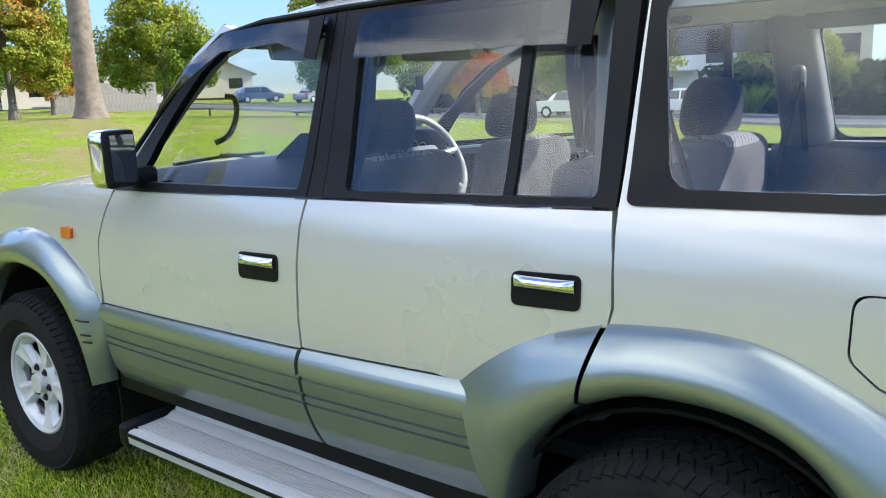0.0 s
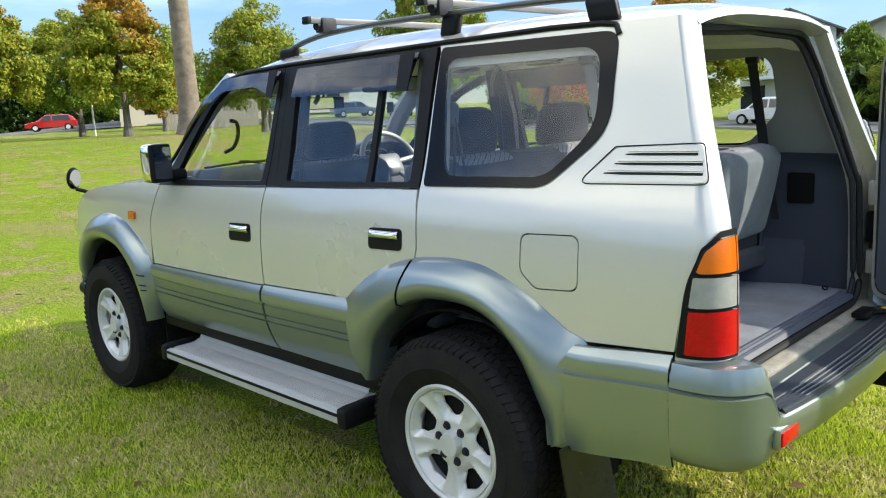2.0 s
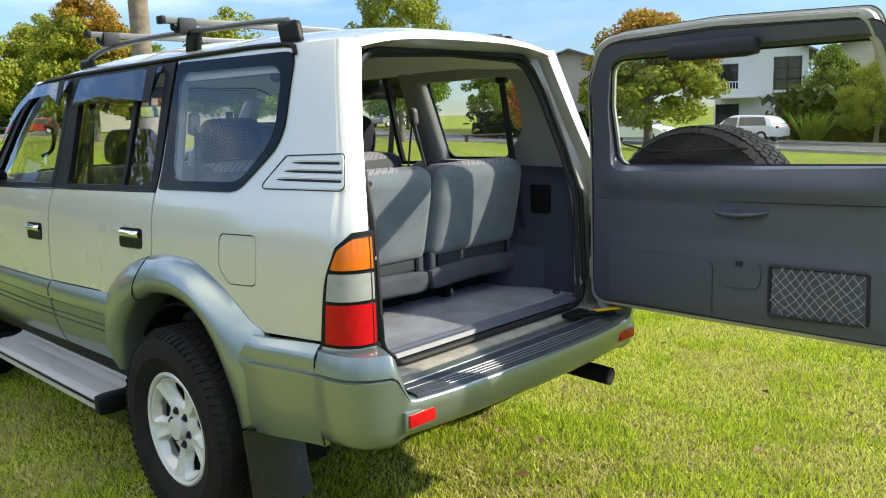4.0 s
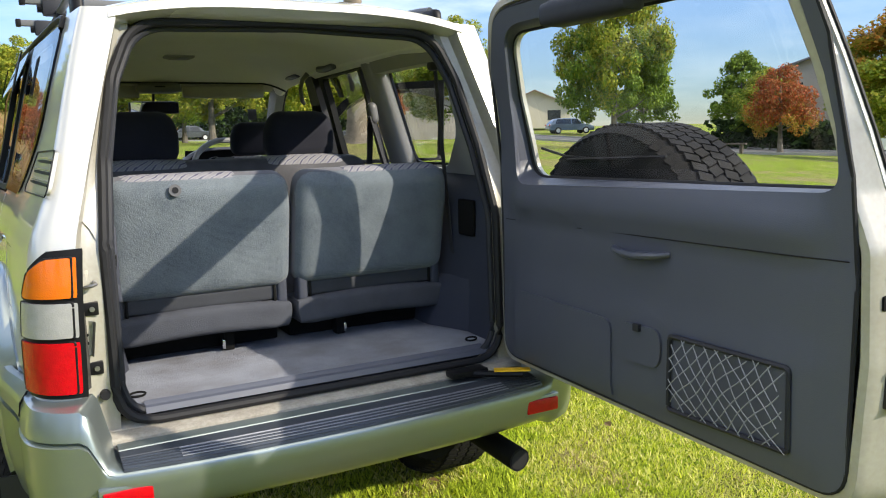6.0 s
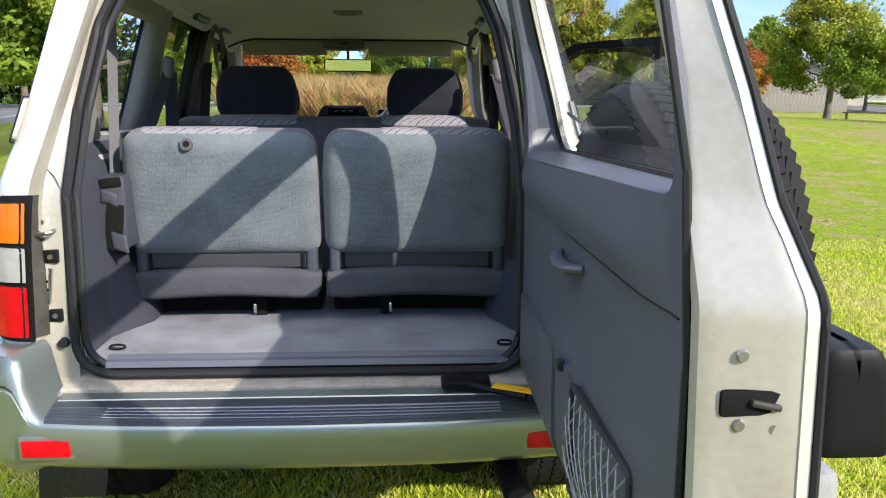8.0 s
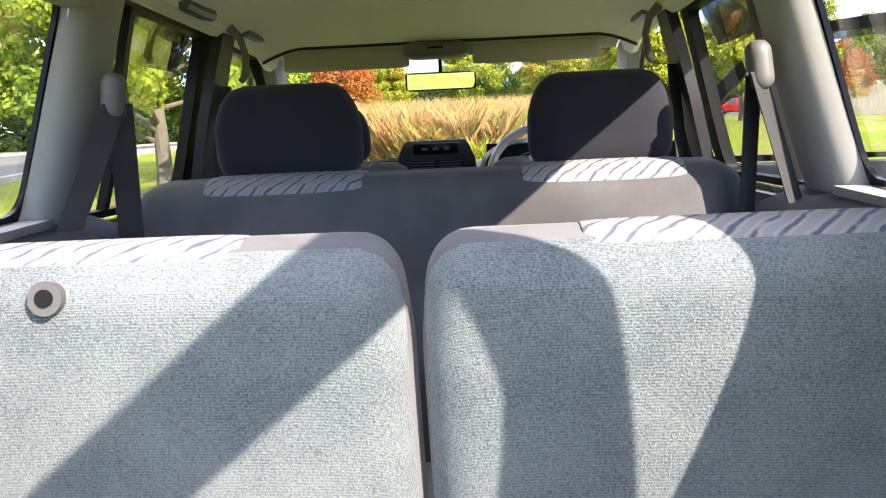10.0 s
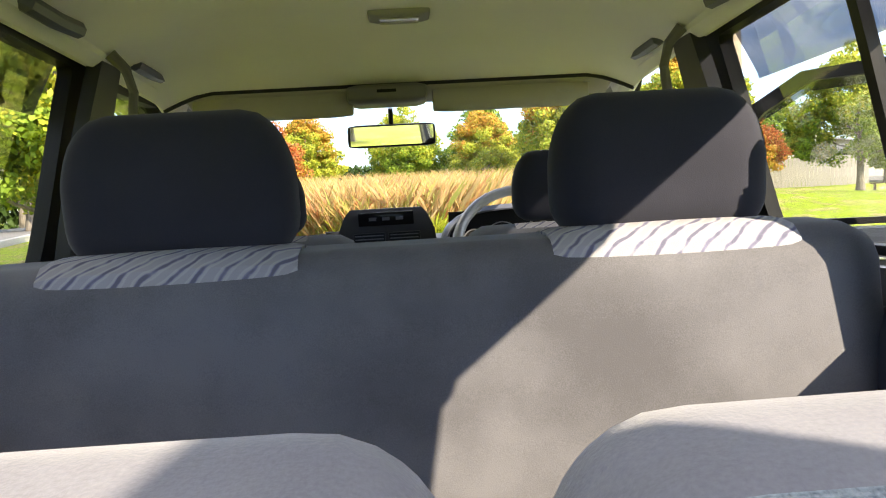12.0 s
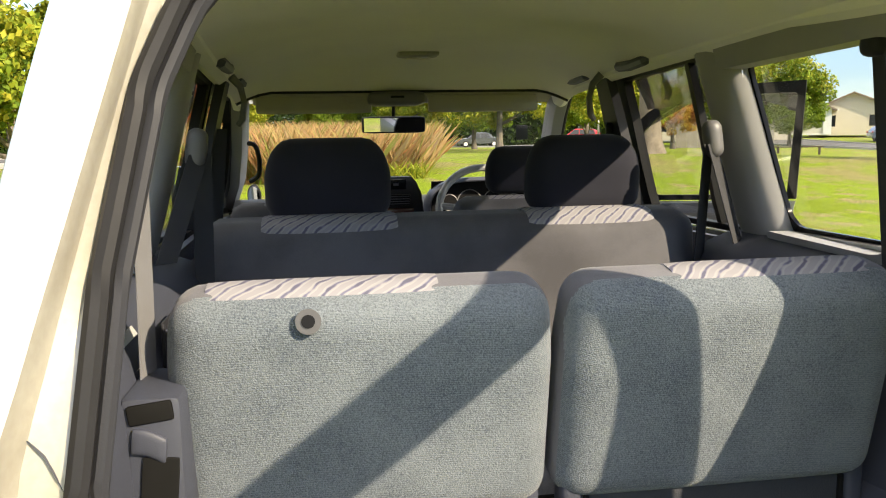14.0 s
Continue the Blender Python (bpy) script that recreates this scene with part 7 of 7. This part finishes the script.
ROAD_L = [(-70, -12), (-24, 5), (-13, 14), (-12.5, 30), (-16, 95)]
ROAD_R = [(38.5, -60), (38.5, 0), (38.5, 30), (35, 58), (20, 78), (-10, 84), (-60, 84)]
strip("road", ROAD_L, 6.0, 0.04, ASPHALT, "grey asphalt road past the lawn", "road")
strip("road", ROAD_R, 7.0, 0.04, ASPHALT, "grey asphalt street with parked cars", "road")
for pts, off in ((ROAD_L, 3.05), (ROAD_L, -3.05), (ROAD_R, 3.55), (ROAD_R, -3.55)):
    kerb(pts, 0, off)


# ---- parked cars on the street ----
def street_car(name, label, body_col, x, y, turn, length=4.3, hatch=True):
    c = thing(name, label, "car", (x, y, ground_z(x, y) + 0.05), turn)
    mat = surf(name + "_paint", body_col, 0.25, 0.1, 0.05, 3, 300, 0, 0.8)
    half, w = length / 2, 0.86
    prof = [(p_.x, p_.y) for p_ in spline([(-half + 0.04, 0.30, 0), (-half, 0.42, 0), (-half + 0.01, 0.66, 0), (-half + 0.06, 0.82, 0), (-half + 0.28, 0.885, 0), (-0.95, 0.91, 0), (half - 1.1, 0.88, 0), (half - 0.45, 0.79, 0), (half - 0.12, 0.66, 0), (half, 0.52, 0), (half - 0.02, 0.36, 0), (half - 0.08, 0.28, 0)], 4)]
    cab = [(-half + (0.12 if hatch else 0.75), 0.86), (-half + (0.62 if hatch else 1.30), 1.34), (-0.15, 1.43), (0.45, 1.39), (half - 0.95, 0.86)]
    arc = [(p_.x, p_.y) for p_ in spline([(*q_, 0) for q_ in cab], 5)]

    def shell(line, wide, lean):
        """Rounded sheet metal over a side outline, closed at both flanks."""
        rows = []
        for k in (-1, -0.995, -0.97, -0.90, -0.7, 0, 0.7, 0.90, 0.97, 0.995, 1):
            e = abs(k) ** 14
            rows.append([Vector((u * (1 - 0.03 * e), k * wide * (1 - lean * max(z - 0.86, 0) / 0.5), 0.6 + (z - 0.6) * (1 - 0.10 * e))) for u, z in line])
        b = loft(rows)
        for row in (rows[0], rows[-1]):
            b.faces.new([b.verts.new(v_) for v_ in row])
        return b
    part("body", shell(prof, w, 0.0), mat, c, sharp=50)
    part("cabin", shell(arc, w * 0.95, 0.18), mat, c, sharp=50)
    glass = surf(name + "_dark_glass", (0.015, 0.018, 0.02), 0.06, 0, 0.1)
    u0, u1 = cab[0][0], cab[4][0]
    for sd in (-1, 1):
        for a, b, a2, b2 in ((u0 + 0.42, -0.12, u0 + 0.62, -0.12), (-0.02, u1 - 0.28, -0.02, u1 - 0.72)):
            vs = [(a, sd * w * 0.95 * 1.004, 0.90), (b, sd * w * 0.95 * 1.004, 0.90), (b2, sd * w * 0.80, 1.33), (a2, sd * w * 0.80, 1.33)]
            g = bmesh.new()
            g.faces.new([g.verts.new((p_[0], p_[1] + sd * 0.012, p_[2])) for p_ in vs])
            part("side_window", thicken(g, 0.006), glass, c, smooth=False)
        for wy in (-half + 0.8, half - 0.85):
            wh = part("wheel", cyl(bmesh.new(), (wy, sd * 0.70, 0.30), (wy, sd * 0.875, 0.30), 0.31, 24), RUBBER, c)
            part("rim", cyl(bmesh.new(), (wy, sd * 0.86, 0.30), (wy, sd * 0.885, 0.30), 0.19, 16), ALLOY, wh)
        part("tail_lamp", boxed((-half + 0.02, sd * 0.70, 0.80), (0.06, 0.24, 0.14), 0.02), RED, c)
        part("headlamp", boxed((half - 0.08, sd * 0.66, 0.66), (0.10, 0.30, 0.11), 0.03), CLEAR, c)
    for (ua, za), (ub, zb), nm in ((cab[0], cab[1], "rear_window"), (cab[4], cab[3], "windscreen")):
        g = bmesh.new()
        d = -0.015 if nm == "rear_window" else 0.015
        f = lambda t, e: Vector((ua + (ub - ua) * t + d, e * w * (0.82 - 0.1 * t), za + (zb - za) * t + 0.01))
        g.faces.new([g.verts.new(q_) for q_ in (f(0.12, -1), f(0.12, 1), f(0.9, 1), f(0.9, -1))])
        part(nm, thicken(g, 0.006), glass, c, smooth=False)
    return c


street_car("red_hatchback", "red hatchback parked by the far kerb", (0.42, 0.010, 0.014), 24.3, 73.5, 155)
street_car("white_saloon", "white saloon parked along the street", (0.75, 0.75, 0.75), 35.6, 19.6, -90, 4.5, False)
street_car("white_hatchback", "white hatchback parked along the street", (0.72, 0.72, 0.71), 40.3, 15.7, 86, 4.4)
street_car("blue_hatchback", "blue-grey hatchback parked by the houses", (0.10, 0.14, 0.19), 45.5, 57.0, -20)
street_car("grey_saloon", "grey saloon parked by the houses", (0.25, 0.26, 0.27), 50.5, 55.0, 10, 4.5, False)
street_car("white_wagon", "white wagon parked on the far road", (0.7, 0.7, 0.7), 8.5, 77.0, 175)
street_car("dark_saloon", "dark saloon parked on the far road", (0.05, 0.055, 0.06), 15.0, 77.0, 178, 4.5, False)


# ---- houses ----
def windowed(name, label, x, y, turn, w, d, h, wall, roof_col, rise, wins, doors=(), eave=0.5, storey=None):
    """A house with a gabled roof, framed windows and doors on its front (its -y side)."""
    hs = thing(name, label, "house", (x, y, ground_z(x, y) - 0.1), turn)
    wm = surf(name + "_wall", wall, 0.85, 0, 0.1, 1.5, 40, 0.3)
    cut = [[(a, b), (a + ww, b), (a + ww, b + hh), (a, b + hh)] for a, b, ww, hh in list(wins) + list(doors)]
    part("front_wall", bent([(-w / 2, 0), (w / 2, 0), (w / 2, h), (0, h + rise), (-w / 2, h)] if rise > 0 else [(-w / 2, 0), (w / 2, 0), (w / 2, h), (-w / 2, h)], lambda u, v: Vector((u, 0, v)), 0.2, cut, 50, d=(0, 0.2, 0)), wm, hs, smooth=False)
    part("back_walls", join(boxed((0, d, h / 2), (w, 0.2, h), 0), boxed((-w / 2 + 0.1, d / 2, h / 2), (0.2, d - 0.4, h), 0), boxed((w / 2 - 0.1, d / 2, h / 2), (0.2, d - 0.4, h), 0)), wm, hs, smooth=False)
    rm_ = surf(name + "_roof", roof_col, 0.8, 0, 0.3, 2, 20, 0.5)
    for sd in (-1, 1):
        g = loft([[Vector((sd * (w / 2 + eave), yy, h - eave * max(rise, 0.5) / (w / 2))), Vector((0, yy, h + max(rise, 0.5) + 0.02))] for yy in (-eave, d + eave)])
        rf = part("roof", thicken(g, 0.12), rm_, hs, smooth=False)
        part("gutter", boxed((sd * (w / 2 + eave), d / 2, h - eave * max(rise, 0.5) / (w / 2) - 0.05), (0.12, d + 2 * eave, 0.14), 0.02), WHITE, rf)
    gl = surf(name + "_panes", (0.02, 0.025, 0.03), 0.08)
    for a, b, ww, hh in wins:
        wd = part("window", boxed((a + ww / 2, 0.10, b + hh / 2), (ww, 0.03, hh), 0), gl, hs, smooth=False)
        for u in (0.0, 0.5, 1.0):
            part("window_frame", boxed((a + ww * u, 0.04, b + hh / 2), (0.07, 0.1, hh + 0.06), 0.01), BLACK, wd)
        for u in (0.0, 0.33, 0.66, 1.0):
            part("window_bar", boxed((a + ww / 2, 0.045, b + hh * u), (ww, 0.08, 0.06), 0.01), BLACK, wd)
    for a, b, ww, hh in doors:
        part("door", boxed((a + ww / 2, 0.12, b + hh / 2), (ww, 0.05, hh), 0.01), surf(name + "_door", (0.55, 0.52, 0.45) if ww > 2 else (0.03, 0.03, 0.035), 0.5), hs)
    return hs


WHITE_WALL, CREAM, TAN = (0.66, 0.66, 0.64), (0.50, 0.45, 0.36), (0.40, 0.35, 0.285)
windowed("gabled_house", "white house with a brown tiled gable roof", 45.5, 71.5, -33, 6.6, 10, 2.6, WHITE_WALL, (0.23, 0.17, 0.13), 1.5, [(-3.0, 0.9, 0.9, 1.1)], [(-0.6, 0.1, 3.2, 2.2)])
windowed("gabled_house", "cream house with a brown tiled roof", 52.5, 72.5, -33, 8, 10, 2.6, CREAM, (0.22, 0.16, 0.12), 1.7, [(-3.0, 0.9, 1.4, 1.1), (1.5, 0.9, 1.4, 1.1)])
tw = windowed("town_house", "white two-storey house with black windows", 50.3, 19.0, -68, 5.6, 10, 5.6, WHITE_WALL, (0.15, 0.15, 0.16), 1.3, [(0.8, 3.1, 1.6, 2.1), (-2.6, 3.3, 1.2, 1.6), (-2.7, 0.8, 1.4, 1.5)], [(0.9, 0.1, 1.5, 2.5)])
bal = part("balcony", boxed((-1.2, -0.7, 2.75), (2.6, 1.4, 0.18), 0.02), WHITE, tw)
for k in range(14):
    part("baluster", boxed((-2.4 + 0.185 * k, -1.35, 3.25), (0.04, 0.04, 0.85), 0.005), WHITE, bal)
part("handrail", boxed((-1.2, -1.35, 3.70), (2.6, 0.07, 0.06), 0.01), WHITE, bal)
part("canopy", boxed((1.7, -0.5, 2.85), (2.0, 1.0, 0.15), 0.02), BLACK, tw)
windowed("town_house", "cream two-storey house behind hedges", 53.5, 12.6, -74, 7.0, 10, 5.6, CREAM, (0.16, 0.15, 0.15), 1.2, [(-2.8, 3.2, 1.4, 1.5), (1.4, 3.2, 1.4, 1.5), (-2.8, 0.8, 1.4, 1.4)], [(1.6, 0.1, 1.2, 2.3)])
windowed("gabled_house", "grey-brown two-storey house beside the street", 46.0, 31.0, -60, 8.5, 10, 5.0, TAN, (0.14, 0.14, 0.15), 1.4, [(-2.8, 3.0, 1.4, 1.5), (1.4, 3.0, 1.4, 1.5)], [(1.2, 0.1, 2.4, 2.2)])
windowed("gabled_house", "low beige house beyond the trees", 32.0, 62.0, -25, 12, 8, 2.6, CREAM, (0.24, 0.22, 0.20), 1.2, [(-4, 0.9, 1.4, 1.1), (2.5, 0.9, 1.4, 1.1)])
windowed("gabled_house", "low white house at the end of the park", 2.0, 96.0, 0, 13, 8, 2.6, WHITE_WALL, (0.20, 0.19, 0.19), 1.4, [(-4, 0.9, 1.4, 1.1), (2.5, 0.9, 1.4, 1.1)])
part_f = thing("board_fence", "weathered grey board fence behind the palm", "fence", (24.5, 51.0, ground_z(24.5, 51.0)), -25)
for k in range(26):
    part("board", boxed((-0.5 + 0.245 * k, 0, 0.95), (0.225, 0.03, 1.9 + 0.03 * math.sin(k * 1.7)), 0), surf("fence_board", (0.30, 0.27, 0.24), 0.85) if k == 0 else bpy.data.materials["fence_board"], part_f, smooth=False)

# hedges, post, bench
HEDGE = island_mat("hedge_leaves", [(0.012, 0.026, 0.006), (0.03, 0.055, 0.010), (0.02, 0.04, 0.008)], 0.6, 0.1)


def hedge(x0, y0, x1, y1, h, w, n):
    t = rng.uniform(0, 1, n)
    c = np.c_[x0 + (x1 - x0) * t, y0 + (y1 - y0) * t, np.zeros(n)] + rng.normal(size=(n, 3)) * [w / 2.5, w / 2.5, 0]
    c[:, 2] = [ground_z(*q[:2]) for q in c] + h * rng.beta(1.1, 1.1, n)
    u, w_ = rng.normal(size=(n, 3)) * 0.16, rng.normal(size=(n, 3)) * 0.13
    v = np.stack([c - u, c - w_, c + u, c + w_], 1).reshape(-1, 3)
    i = np.arange(n) * 4
    tagged(pieces("hedge", v.tolist(), np.stack([i, i + 1, i + 2, i + 3], 1).tolist(), HEDGE), "tall dark green hedge beyond the street", "hedge", kind="stuff")


hedge(4, 92, 40, 82, 4.4, 1.8, 22000)
hedge(-40, 92, 6, 93, 4.5, 2.0, 20000)
hedge(44, 8, 44.5, 1, 2.0, 1.4, 3500)
hedge(45.5, 15.2, 47.5, 6.5, 2.8, 1.8, 7000)
hedge(44.5, 24, 42, 36, 1.8, 1.2, 3500)
hedge(-34, 30, -18, 66, 4.0, 2.0, 14000)
hedge(-38, -20, -34, 32, 3.5, 2.0, 12000)
po = thing("sign_post", "slim white post at the lawn's edge", "post", (14.3, 39.8, ground_z(14.3, 39.8)))
part("post", cyl(bmesh.new(), (0, 0, 0), (0, 0, 2.1), 0.05, 10), WHITE, po)
part("cap", cyl(bmesh.new(), (0, 0, 2.1), (0, 0, 2.16), 0.06, 10), WHITE, po)
for bx, by, bt in ((24.5, 37.5, -35), (29.5, 33.0, -35), (26.5, 22.0, -60)):
    be = thing("park_bench", "low dark timber rail bench on the lawn", "bench", (bx, by, ground_z(bx, by)), bt, "benches on the lawn")
    part("seat", boxed((0, 0, 0.40), (2.4, 0.35, 0.07), 0.01), surf("dark_timber", (0.08, 0.06, 0.045), 0.8) if bt == -35 and bx < 25 else bpy.data.materials["dark_timber"], be)
    for sx in (-1.0, 1.0):
        part("leg", boxed((sx, 0, 0.18), (0.12, 0.30, 0.38), 0.01), bpy.data.materials["dark_timber"], be)
